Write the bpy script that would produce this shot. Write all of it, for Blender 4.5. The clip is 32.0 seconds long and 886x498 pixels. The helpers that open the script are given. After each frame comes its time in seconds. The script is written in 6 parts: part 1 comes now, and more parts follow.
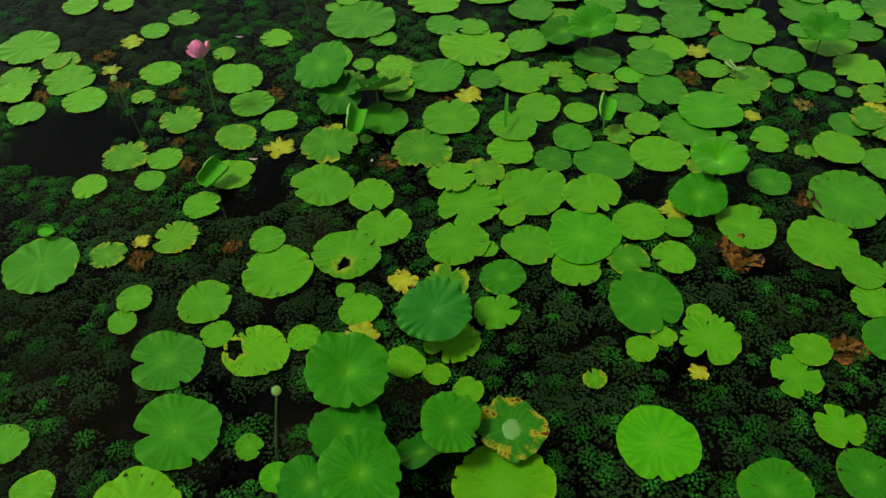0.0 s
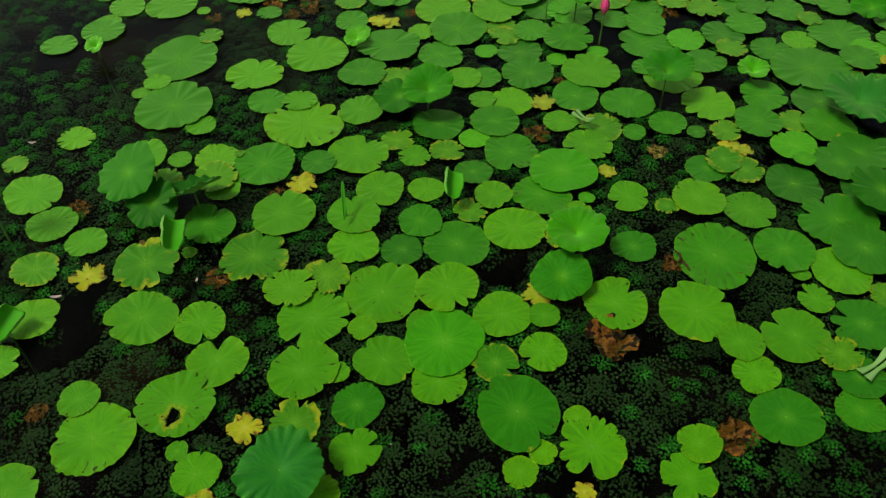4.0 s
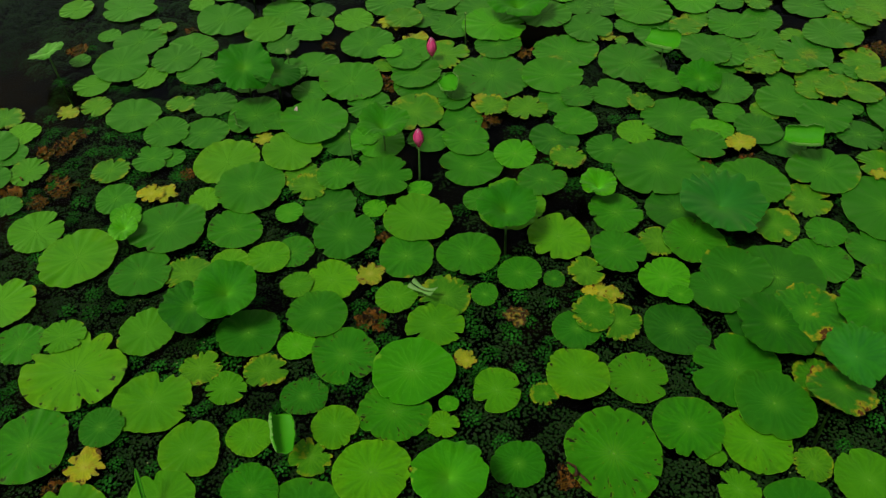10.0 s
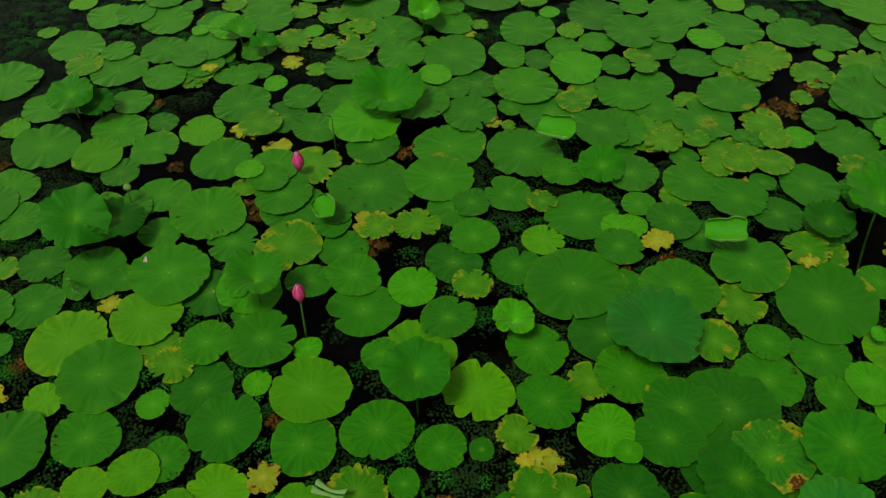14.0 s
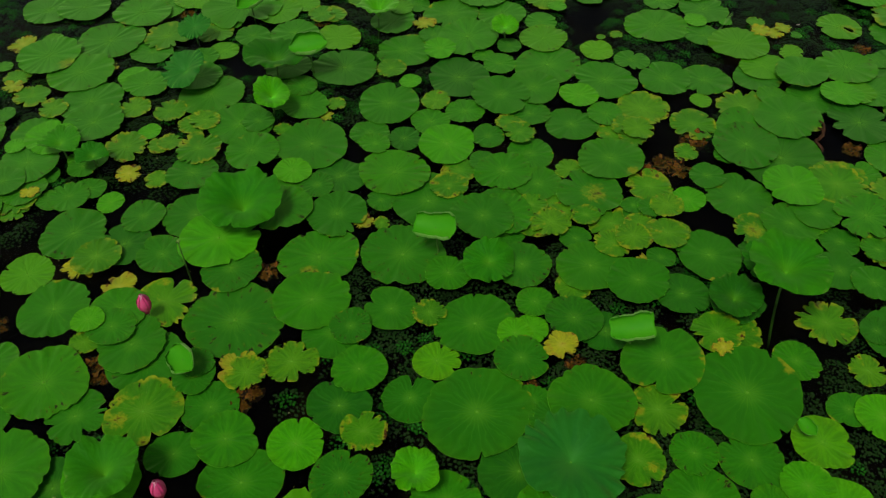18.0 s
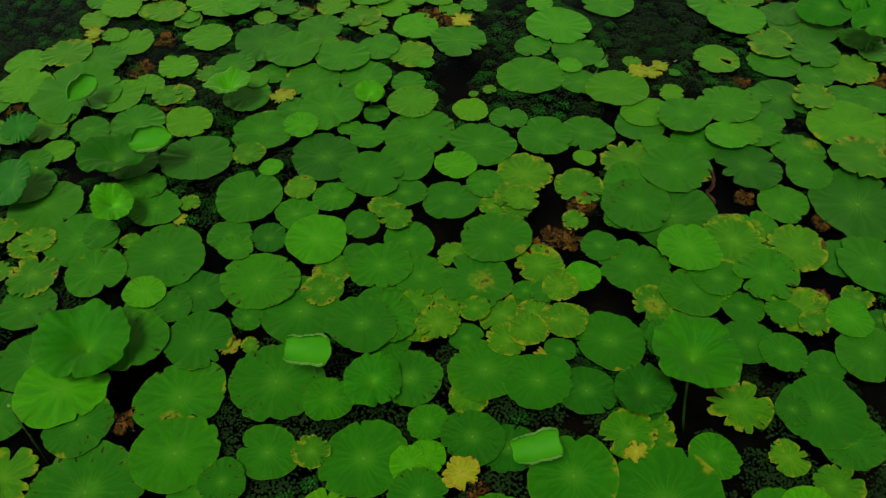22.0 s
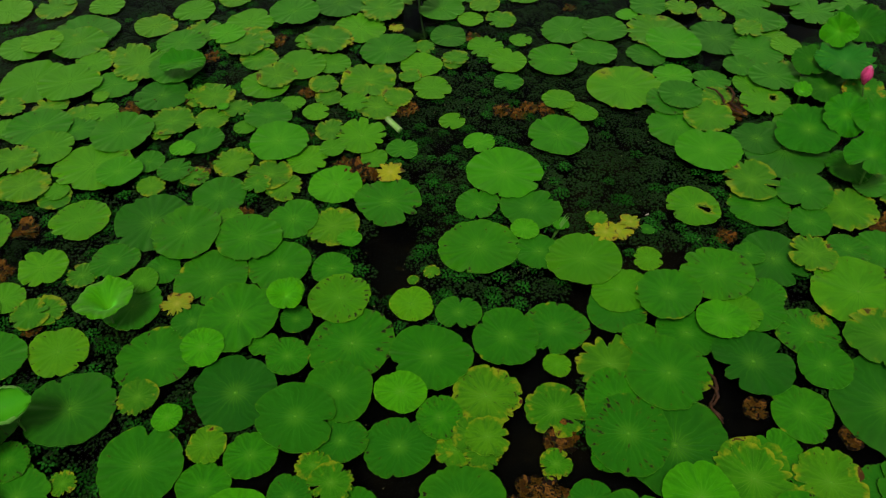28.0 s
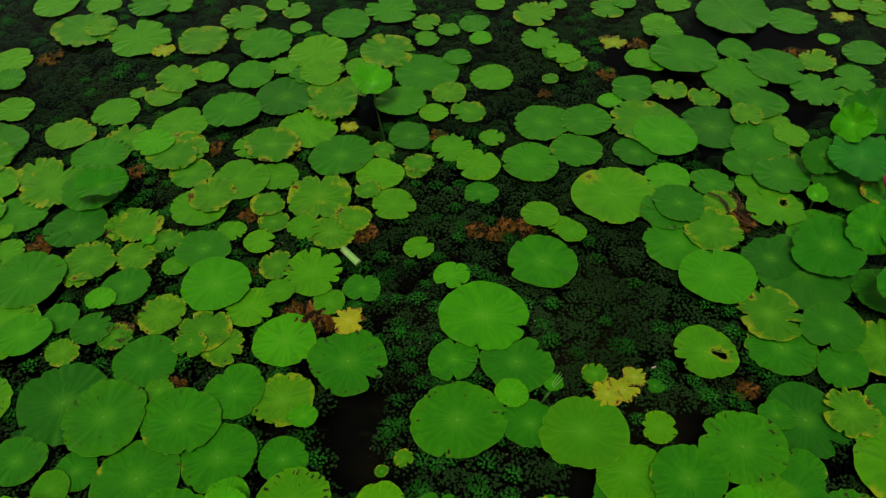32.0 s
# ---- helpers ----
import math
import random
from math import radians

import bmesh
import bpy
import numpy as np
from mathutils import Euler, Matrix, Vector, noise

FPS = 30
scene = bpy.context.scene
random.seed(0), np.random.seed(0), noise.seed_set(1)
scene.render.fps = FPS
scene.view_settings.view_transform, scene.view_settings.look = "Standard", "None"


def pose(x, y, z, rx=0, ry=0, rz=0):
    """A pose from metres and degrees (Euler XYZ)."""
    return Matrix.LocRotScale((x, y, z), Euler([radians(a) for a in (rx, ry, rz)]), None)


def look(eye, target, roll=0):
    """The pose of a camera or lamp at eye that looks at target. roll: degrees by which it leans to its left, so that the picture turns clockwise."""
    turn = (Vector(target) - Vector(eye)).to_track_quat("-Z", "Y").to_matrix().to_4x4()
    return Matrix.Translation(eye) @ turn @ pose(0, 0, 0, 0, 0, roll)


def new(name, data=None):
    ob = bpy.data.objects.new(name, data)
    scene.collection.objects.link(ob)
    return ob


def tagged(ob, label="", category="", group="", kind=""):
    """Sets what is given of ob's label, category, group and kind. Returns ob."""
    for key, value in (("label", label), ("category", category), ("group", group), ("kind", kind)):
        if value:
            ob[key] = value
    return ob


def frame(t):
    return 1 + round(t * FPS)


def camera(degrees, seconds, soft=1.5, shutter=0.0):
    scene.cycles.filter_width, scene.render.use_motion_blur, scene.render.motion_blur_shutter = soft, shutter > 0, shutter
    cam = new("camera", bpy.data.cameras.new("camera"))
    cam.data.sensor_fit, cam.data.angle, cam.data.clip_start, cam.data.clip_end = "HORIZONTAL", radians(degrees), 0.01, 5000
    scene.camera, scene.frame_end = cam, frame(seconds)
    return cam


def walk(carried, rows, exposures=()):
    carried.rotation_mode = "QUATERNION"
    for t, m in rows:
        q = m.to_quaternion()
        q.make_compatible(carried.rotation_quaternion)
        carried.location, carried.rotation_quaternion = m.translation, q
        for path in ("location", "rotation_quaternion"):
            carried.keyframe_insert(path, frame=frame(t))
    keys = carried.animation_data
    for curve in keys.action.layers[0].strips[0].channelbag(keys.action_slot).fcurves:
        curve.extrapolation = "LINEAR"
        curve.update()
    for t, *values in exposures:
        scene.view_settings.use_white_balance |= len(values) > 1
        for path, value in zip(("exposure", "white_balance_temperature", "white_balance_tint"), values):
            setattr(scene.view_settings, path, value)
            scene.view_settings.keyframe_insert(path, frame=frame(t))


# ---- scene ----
cam = camera(55.0, 32.0, soft=1.35)
PATH = [
    (0, (1.103, -3.229, 2.937), (-0.845, -1.295, 0.028), -1.40),
    (0.5, (1.069, -3.168, 2.930), (-0.839, -1.183, 0.030), -1.38),
    (1, (1.035, -3.095, 2.927), (-0.819, -1.063, 0.023), -1.28),
    (1.5, (1.030, -3.000, 2.923), (-0.785, -0.932, 0.020), -1.46),
    (2, (1.013, -2.912, 2.929), (-0.755, -0.808, 0.023), -1.48),
    (2.5, (0.987, -2.841, 2.929), (-0.729, -0.695, 0.022), -1.45),
    (3, (0.955, -2.765, 2.928), (-0.713, -0.578, 0.023), -1.44),
    (3.5, (0.902, -2.676, 2.930), (-0.713, -0.451, 0.024), -1.41),
    (5.5, (0.678, -2.324, 2.937), (-0.733, 0.034, 0.031), -1.65),
    (6, (0.637, -2.242, 2.934), (-0.727, 0.150, 0.033), -1.72),
    (6.5, (0.592, -2.155, 2.939), (-0.713, 0.264, 0.034), -1.74),
    (7, (0.559, -2.075, 2.943), (-0.689, 0.372, 0.036), -1.75),
    (7.5, (0.515, -1.981, 2.945), (-0.679, 0.486, 0.031), -1.93),
    (8, (0.479, -1.878, 2.950), (-0.669, 0.613, 0.038), -2.14),
    (8.5, (0.437, -1.773, 2.966), (-0.655, 0.735, 0.047), -2.21),
    (9, (0.403, -1.660, 2.975), (-0.630, 0.864, 0.049), -2.26),
    (9.5, (0.358, -1.534, 2.973), (-0.614, 1.010, 0.044), -2.26),
    (10, (0.318, -1.427, 2.968), (-0.595, 1.148, 0.047), -2.16),
    (10.5, (0.269, -1.318, 2.963), (-0.575, 1.286, 0.046), -1.95),
    (11, (0.215, -1.191, 2.974), (-0.553, 1.429, 0.050), -1.69),
    (11.5, (0.185, -1.070, 2.979), (-0.527, 1.564, 0.054), -1.78),
    (12, (0.148, -0.954, 2.975), (-0.501, 1.700, 0.055), -1.70),
    (12.5, (0.118, -0.832, 2.982), (-0.464, 1.828, 0.052), -1.59),
    (13, (0.098, -0.719, 2.990), (-0.422, 1.945, 0.052), -1.55),
    (13.5, (0.066, -0.632, 2.986), (-0.380, 2.051, 0.053), -1.30),
    (14, (0.037, -0.542, 2.984), (-0.337, 2.154, 0.053), -1.12),
    (14.5, (0.038, -0.451, 2.980), (-0.278, 2.253, 0.049), -1.12),
    (16.5, (0.003, -0.079, 2.983), (-0.064, 2.641, 0.051), -1.05),
    (17, (0.000, 0.000, 2.989), (0.000, 2.725, 0.060), -0.99),
    (17.5, (0.021, 0.076, 2.987), (0.083, 2.802, 0.060), -1.01),
    (18, (0.067, 0.176, 3.005), (0.191, 2.898, 0.076), -0.93),
    (18.5, (0.120, 0.257, 2.979), (0.301, 2.978, 0.053), -0.91),
    (19, (0.139, 0.352, 2.983), (0.381, 3.068, 0.056), -0.83),
    (19.5, (0.177, 0.448, 2.993), (0.469, 3.158, 0.065), -0.88),
    (20, (0.208, 0.527, 2.993), (0.546, 3.235, 0.068), -0.99),
    (20.5, (0.235, 0.597, 3.010), (0.615, 3.293, 0.080), -1.12),
    (21, (0.254, 0.658, 3.020), (0.680, 3.347, 0.090), -1.21),
    (21.5, (0.282, 0.729, 3.027), (0.753, 3.407, 0.093), -1.29),
    (22, (0.314, 0.783, 3.033), (0.834, 3.451, 0.099), -1.33),
    (22.5, (0.372, 0.835, 3.048), (0.941, 3.491, 0.111), -1.31),
    (23, (0.422, 0.916, 3.049), (1.041, 3.564, 0.115), -1.26),
    (23.5, (0.452, 1.013, 3.073), (1.110, 3.644, 0.132), -1.24),
    (24, (0.489, 1.115, 3.071), (1.174, 3.739, 0.131), -1.25),
    (24.5, (0.527, 1.218, 3.074), (1.231, 3.840, 0.137), -1.31),
    (25, (0.558, 1.340, 3.091), (1.275, 3.955, 0.151), -1.42),
    (25.5, (0.588, 1.460, 3.082), (1.323, 4.076, 0.147), -1.43),
    (27.5, (0.636, 1.966, 3.083), (1.439, 4.565, 0.151), -1.46),
    (28, (0.615, 2.105, 3.087), (1.436, 4.706, 0.162), -1.42),
    (28.5, (0.631, 2.240, 3.078), (1.462, 4.834, 0.149), -1.51),
    (29, (0.670, 2.344, 3.070), (1.516, 4.931, 0.139), -1.56),
    (29.5, (0.704, 2.459, 3.079), (1.578, 5.038, 0.149), -1.35),
    (30, (0.750, 2.578, 3.080), (1.637, 5.155, 0.153), -1.43),
    (30.5, (0.783, 2.698, 3.059), (1.683, 5.278, 0.137), -1.47),
    (31, (0.833, 2.812, 3.059), (1.752, 5.389, 0.142), -1.52),
    (31.5, (0.881, 2.922, 3.063), (1.825, 5.492, 0.147), -1.48),
    (32, (0.938, 3.045, 3.074), (1.908, 5.598, 0.152), -1.54),
]
walk(cam, [(t, look(eye, target, roll)) for t, eye, target, roll in PATH], [(0, 0.28), (3, 0.26), (6, 0.09), (13, -0.14), (19, -0.20), (25, -0.17), (32, -0.07)])

# ---- light: an overcast sky over open water ----
world = bpy.data.worlds.new("overcast_sky")
scene.world = world
world.use_nodes = True
wn = world.node_tree.nodes
sky = wn.new("ShaderNodeTexSky")
sky.sky_type, sky.sun_disc = "NISHITA", False
sky.sun_elevation, sky.sun_rotation = radians(62), radians(215)
sky.air_density, sky.dust_density, sky.ozone_density = 1.0, 4.0, 1.0
cloud = wn.new("ShaderNodeHueSaturation")
cloud.inputs["Saturation"].default_value = 0.25
world.node_tree.links.new(sky.outputs[0], cloud.inputs["Color"])
world.node_tree.links.new(cloud.outputs[0], wn["Background"].inputs[0])
wn["Background"].inputs[1].default_value = 0.085
sun_data = bpy.data.lights.new("sun", "SUN")
sun_data.energy, sun_data.angle, sun_data.color = 2.5, radians(14), (1.0, 0.97, 0.92)
sun = new("sun", sun_data)
sun.matrix_world = look((-3, -4, 12), (0.4, 1.0, 0))


# ---- materials ----
def material(name):
    m = bpy.data.materials.new(name)
    m.use_nodes = True
    return m, m.node_tree.nodes, m.node_tree.links, m.node_tree.nodes["Principled BSDF"]


def math_node(nodes, links, op, a, b=None, c=None):
    n = nodes.new("ShaderNodeMath")
    n.operation = op
    for i, v in enumerate((a, b, c)):
        if v is None:
            continue
        if isinstance(v, (int, float)):
            n.inputs[i].default_value = v
        else:
            links.new(v, n.inputs[i])
    return n.outputs[0]


def smooth(nodes, links, v, lo, hi):
    n = nodes.new("ShaderNodeMapRange")
    n.interpolation_type = "SMOOTHSTEP"
    links.new(v, n.inputs[0])
    n.inputs[1].default_value, n.inputs[2].default_value = lo, hi
    return n.outputs[0]


def mix(nodes, links, fac, a, b):
    n = nodes.new("ShaderNodeMix")
    n.data_type = "RGBA"
    for v, i in ((fac, 0), (a, 6), (b, 7)):
        if isinstance(v, (int, float)):
            n.inputs[i].default_value = v
        elif isinstance(v, tuple):
            n.inputs[i].default_value = (*v, 1)
        else:
            links.new(v, n.inputs[i])
    return n.outputs[2]


def noise_node(nodes, links, vec, scale, detail=3.0, rough=0.55):
    n = nodes.new("ShaderNodeTexNoise")
    n.inputs["Scale"].default_value, n.inputs["Detail"].default_value = scale, detail
    n.inputs["Roughness"].default_value = rough
    links.new(vec, n.inputs["Vector"])
    return n.outputs[0]


def leaf_material(name, base, other, edge, edge_width, rot=(0.030, 0.012, 0.004), rotten=0.0, slits=0.0, rough=0.55, gloss=0.55, heart=(0.085, 0.26, 0.010), vein=0.26, pleat_shade=0.45, blur=0.08):
    """A lotus blade: soft radial pleats with their shade painted in, a pale heart, mottling, a discoloured rim with a
    painted lit edge, dark slits and rotten patches.
    """
    m, n, l, p = material(name)
    tc = n.new("ShaderNodeTexCoord").outputs["Object"]
    info = n.new("ShaderNodeObjectInfo").outputs["Random"]
    edge_at = n.new("ShaderNodeAttribute")
    edge_at.attribute_name = "rim"
    rim = edge_at.outputs["Fac"]
    shift = n.new("ShaderNodeVectorMath")
    shift.operation = "ADD"
    l.new(tc, shift.inputs[0])
    l.new(math_node(n, l, "MULTIPLY", info, 40.0), shift.inputs[1])
    vec = shift.outputs[0]
    sep = n.new("ShaderNodeSeparateXYZ")
    l.new(tc, sep.inputs[0])
    ang = math_node(n, l, "ARCTAN2", sep.outputs[1], sep.outputs[0])
    rad = math_node(n, l, "SQRT", math_node(n, l, "ADD", math_node(n, l, "MULTIPLY", sep.outputs[0], sep.outputs[0]), math_node(n, l, "MULTIPLY", sep.outputs[1], sep.outputs[1])))
    wob = noise_node(n, l, vec, 2.2, 2.0)
    turn = math_node(n, l, "ADD", math_node(n, l, "MULTIPLY", ang, 11.0), math_node(n, l, "MULTIPLY", wob, 9.0))
    fan = math_node(n, l, "ABSOLUTE", math_node(n, l, "SINE", turn))
    line = smooth(n, l, math_node(n, l, "DIVIDE", math_node(n, l, "MULTIPLY", fan, rad), 0.10), 1.0, 0.0)
    line = math_node(n, l, "MULTIPLY", line, smooth(n, l, rad, 1.05, 0.15))
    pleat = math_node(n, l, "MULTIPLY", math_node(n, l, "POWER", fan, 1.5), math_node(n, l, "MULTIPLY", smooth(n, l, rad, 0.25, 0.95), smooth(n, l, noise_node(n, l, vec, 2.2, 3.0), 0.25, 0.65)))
    big = noise_node(n, l, vec, 1.3, 3.0)
    fine = noise_node(n, l, vec, 9.0, 5.0, 0.7)
    tone = mix(n, l, smooth(n, l, math_node(n, l, "ADD", math_node(n, l, "MULTIPLY", info, 0.75), math_node(n, l, "MULTIPLY", big, 0.5)), 0.25, 0.95), base, other)
    pale = smooth(n, l, noise_node(n, l, vec, 2.4, 4.0, 0.6), 0.50, 0.78)
    tone = mix(n, l, math_node(n, l, "MULTIPLY", pale, 0.35), tone, (base[0] * 1.9, base[1] * 1.22, base[2] * 1.2))
    ray = n.new("ShaderNodeCombineXYZ")
    for i, v in enumerate((math_node(n, l, "MULTIPLY", math_node(n, l, "COSINE", ang), 2.6), math_node(n, l, "MULTIPLY", math_node(n, l, "SINE", ang), 2.6), math_node(n, l, "ADD", math_node(n, l, "MULTIPLY", rad, 0.9), math_node(n, l, "MULTIPLY", info, 40.0)))):
        l.new(v, ray.inputs[i])
    streak = math_node(n, l, "MULTIPLY", smooth(n, l, noise_node(n, l, ray.outputs[0], 1.5, 4.0, 0.6), 0.40, 0.68), smooth(n, l, rad, 0.05, 0.45))
    tone = mix(n, l, math_node(n, l, "MULTIPLY", streak, 0.62), tone, (base[0] * 0.42, base[1] * 0.58, base[2] * 1.5))
    own = n.new("ShaderNodeMath")
    own.operation = "FRACT"
    l.new(math_node(n, l, "MULTIPLY", info, 3.77), own.inputs[0])
    tone = mix(n, l, math_node(n, l, "MULTIPLY", smooth(n, l, own.outputs[0], 0.5, 1.0), 0.30), tone, (base[0] * 1.7, base[1] * 1.14, base[2]))
    tone = mix(n, l, math_node(n, l, "MULTIPLY", smooth(n, l, own.outputs[0], 0.55, 0.0), 0.55), tone, (base[0] * 0.50, base[1] * 0.62, base[2] * 1.4))
    margin = smooth(n, l, math_node(n, l, "ADD", rim, math_node(n, l, "SUBTRACT", noise_node(n, l, vec, 1.6, 3.0), 0.5)), 0.62, 1.15)
    tone = mix(n, l, math_node(n, l, "MULTIPLY", margin, math_node(n, l, "MULTIPLY", own.outputs[0], 0.42)), tone, (base[0] * 2.4, base[1] * 1.22, base[2]))
    tone = mix(n, l, math_node(n, l, "MULTIPLY", smooth(n, l, fine, 0.35, 0.75), 0.30), tone, tuple(c * 0.62 for c in base))
    # shade of the pleats, painted: their furrows are darkened in the colour
    tone = mix(n, l, math_node(n, l, "MULTIPLY", pleat, pleat_shade), tone, tuple(c * 0.50 for c in base))
    tone = mix(n, l, math_node(n, l, "MULTIPLY", line, vein), tone, heart)
    tone = mix(n, l, math_node(n, l, "MULTIPLY", smooth(n, l, rad, 0.40, 0.0), 0.34), tone, heart)
    uneven = math_node(n, l, "MULTIPLY", math_node(n, l, "SUBTRACT", noise_node(n, l, vec, 1.2, 4.0, 0.6), 0.5), 1.7)
    zone = smooth(n, l, math_node(n, l, "ADD", rim, uneven), 1.02 - edge_width, 1.02 + blur - edge_width)
    tone = mix(n, l, math_node(n, l, "MULTIPLY", zone, 0.85), tone, edge)
    # the lit edge of the rim, painted as a thin paler line
    lip = math_node(n, l, "MULTIPLY", smooth(n, l, rim, 0.955, 1.0), 0.14)
    tone = mix(n, l, lip, tone, tuple((0.75 * a + 0.25 * b) * 1.35 for a, b in zip(base, edge)))
    if rotten:
        decay = math_node(n, l, "ADD", noise_node(n, l, vec, 1.7, 4.0, 0.62), math_node(n, l, "MULTIPLY", smooth(n, l, rim, 0.45, 1.0), 0.13))
        tone = mix(n, l, math_node(n, l, "MULTIPLY", smooth(n, l, decay, 0.64 - rotten, 0.77 - rotten), 0.75), tone, edge)
        tone = mix(n, l, smooth(n, l, decay, 0.755 - rotten, 0.785 - rotten), tone, rot)
    if slits:
        polar = n.new("ShaderNodeCombineXYZ")
        for i, v in enumerate((math_node(n, l, "MULTIPLY", ang, 4.8), math_node(n, l, "MULTIPLY", rad, 2.4), math_node(n, l, "MULTIPLY", info, 40.0))):
            l.new(v, polar.inputs[i])
        gnaw = math_node(n, l, "ADD", noise_node(n, l, polar.outputs[0], 1.7, 2.0, 0.5), math_node(n, l, "MULTIPLY", smooth(n, l, rim, 0.30, 1.0), 0.08))
        few = n.new("ShaderNodeMath")
        few.operation = "FRACT"
        l.new(math_node(n, l, "MULTIPLY", info, 7.31), few.inputs[0])
        gnaw = math_node(n, l, "ADD", gnaw, math_node(n, l, "MULTIPLY", math_node(n, l, "SUBTRACT", few.outputs[0], 0.85), 0.12))
        tone = mix(n, l, math_node(n, l, "MULTIPLY", smooth(n, l, gnaw, 0.74 - slits, 0.79 - slits), 0.25), tone, edge)
        tone = mix(n, l, math_node(n, l, "MULTIPLY", smooth(n, l, gnaw, 0.780 - slits, 0.797 - slits), 0.97), tone, (0.006, 0.005, 0.003))
    sore_at = n.new("ShaderNodeAttribute")
    sore_at.attribute_name = "sore"
    sore = math_node(n, l, "ADD", sore_at.outputs["Fac"], math_node(n, l, "MULTIPLY", math_node(n, l, "SUBTRACT", noise_node(n, l, vec, 7.0, 4.0, 0.75), 0.5), math_node(n, l, "MULTIPLY", smooth(n, l, sore_at.outputs["Fac"], 0.0, 0.2), 1.9)))
    tone = mix(n, l, math_node(n, l, "MULTIPLY", smooth(n, l, sore, 0.30, 0.80), 0.7), tone, edge)
    tone = mix(n, l, math_node(n, l, "MULTIPLY", smooth(n, l, sore, 0.86, 0.98), 0.9), tone, rot)
    l.new(tone, p.inputs["Base Color"])
    rr = n.new("ShaderNodeMapRange")
    l.new(fine, rr.inputs[0])
    rr.inputs[3].default_value, rr.inputs[4].default_value = rough - 0.08, rough + 0.14
    l.new(rr.outputs[0], p.inputs["Roughness"])
    p.inputs["Specular IOR Level"].default_value = 0.03
    bump = n.new("ShaderNodeBump")
    bump.inputs["Strength"].default_value, bump.inputs["Distance"].default_value = 0.4, 0.006
    l.new(math_node(n, l, "SUBTRACT", math_node(n, l, "MULTIPLY", fine, 0.5), math_node(n, l, "MULTIPLY", pleat, 0.8)), bump.inputs["Height"])
    l.new(bump.outputs[0], p.inputs["Normal"])
    wax = n.new("ShaderNodeBsdfGlossy")
    wax.inputs["Roughness"].default_value = rough - 0.12
    wax.inputs["Color"].default_value = (0.50, 1.0, 0.22, 1)
    facing = n.new("ShaderNodeLayerWeight")
    facing.inputs[0].default_value = 0.5
    sheen = math_node(n, l, "MULTIPLY", math_node(n, l, "POWER", facing.outputs["Facing"], 2.5), gloss * 2.4)
    both = n.new("ShaderNodeMixShader")
    l.new(sheen, both.inputs[0])
    l.new(p.outputs[0], both.inputs[1])
    l.new(wax.outputs[0], both.inputs[2])
    l.new(both.outputs[0], n["Material Output"].inputs[0])
    return m


LEAF = {
    "g": leaf_material("leaf_green", (0.020, 0.158, 0.0015), (0.0115, 0.106, 0.003), (0.18, 0.20, 0.006), -0.17, slits=0.062, pleat_shade=0.5, blur=0.12),
    "f": leaf_material("leaf_fresh_green", (0.056, 0.236, 0.0015), (0.034, 0.166, 0.002), (0.20, 0.23, 0.006), -0.18, slits=0.06, pleat_shade=0.45, blur=0.12),
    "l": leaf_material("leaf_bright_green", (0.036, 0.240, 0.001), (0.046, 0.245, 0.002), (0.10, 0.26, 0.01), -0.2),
    "d": leaf_material("leaf_dark_green", (0.010, 0.104, 0.002), (0.010, 0.086, 0.003), (0.06, 0.12, 0.01), -0.2, slits=0.03, pleat_shade=0.5),
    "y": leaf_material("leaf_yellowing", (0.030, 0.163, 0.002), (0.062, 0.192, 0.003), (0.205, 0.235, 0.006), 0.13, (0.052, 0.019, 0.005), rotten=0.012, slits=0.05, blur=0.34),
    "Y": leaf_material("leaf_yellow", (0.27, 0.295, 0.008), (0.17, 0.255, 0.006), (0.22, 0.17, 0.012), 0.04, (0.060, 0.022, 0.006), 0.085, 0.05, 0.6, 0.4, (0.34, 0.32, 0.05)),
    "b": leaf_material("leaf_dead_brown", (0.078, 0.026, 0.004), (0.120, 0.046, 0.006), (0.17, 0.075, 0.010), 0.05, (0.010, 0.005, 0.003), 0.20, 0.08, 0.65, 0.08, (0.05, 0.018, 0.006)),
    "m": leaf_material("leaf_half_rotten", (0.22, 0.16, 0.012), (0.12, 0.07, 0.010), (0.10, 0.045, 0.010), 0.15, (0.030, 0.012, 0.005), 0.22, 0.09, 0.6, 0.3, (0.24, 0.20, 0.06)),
    "s": leaf_material("leaf_standing", (0.017, 0.150, 0.002), (0.013, 0.122, 0.003), (0.05, 0.16, 0.01), -0.2, gloss=0.25, pleat_shade=0.35),
    "B": leaf_material("leaf_standing_bluish", (0.016, 0.142, 0.007), (0.013, 0.118, 0.008), (0.05, 0.13, 0.02), -0.2, gloss=0.4, rough=0.48, heart=(0.035, 0.17, 0.02), pleat_shade=0.35),
    "D": leaf_material("leaf_standing_dark", (0.010, 0.098, 0.002), (0.009, 0.082, 0.003), (0.05, 0.12, 0.01), -0.2, gloss=0.22, pleat_shade=0.35),
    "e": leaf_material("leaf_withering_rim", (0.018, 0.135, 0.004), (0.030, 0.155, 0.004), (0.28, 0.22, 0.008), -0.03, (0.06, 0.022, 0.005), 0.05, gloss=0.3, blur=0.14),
}


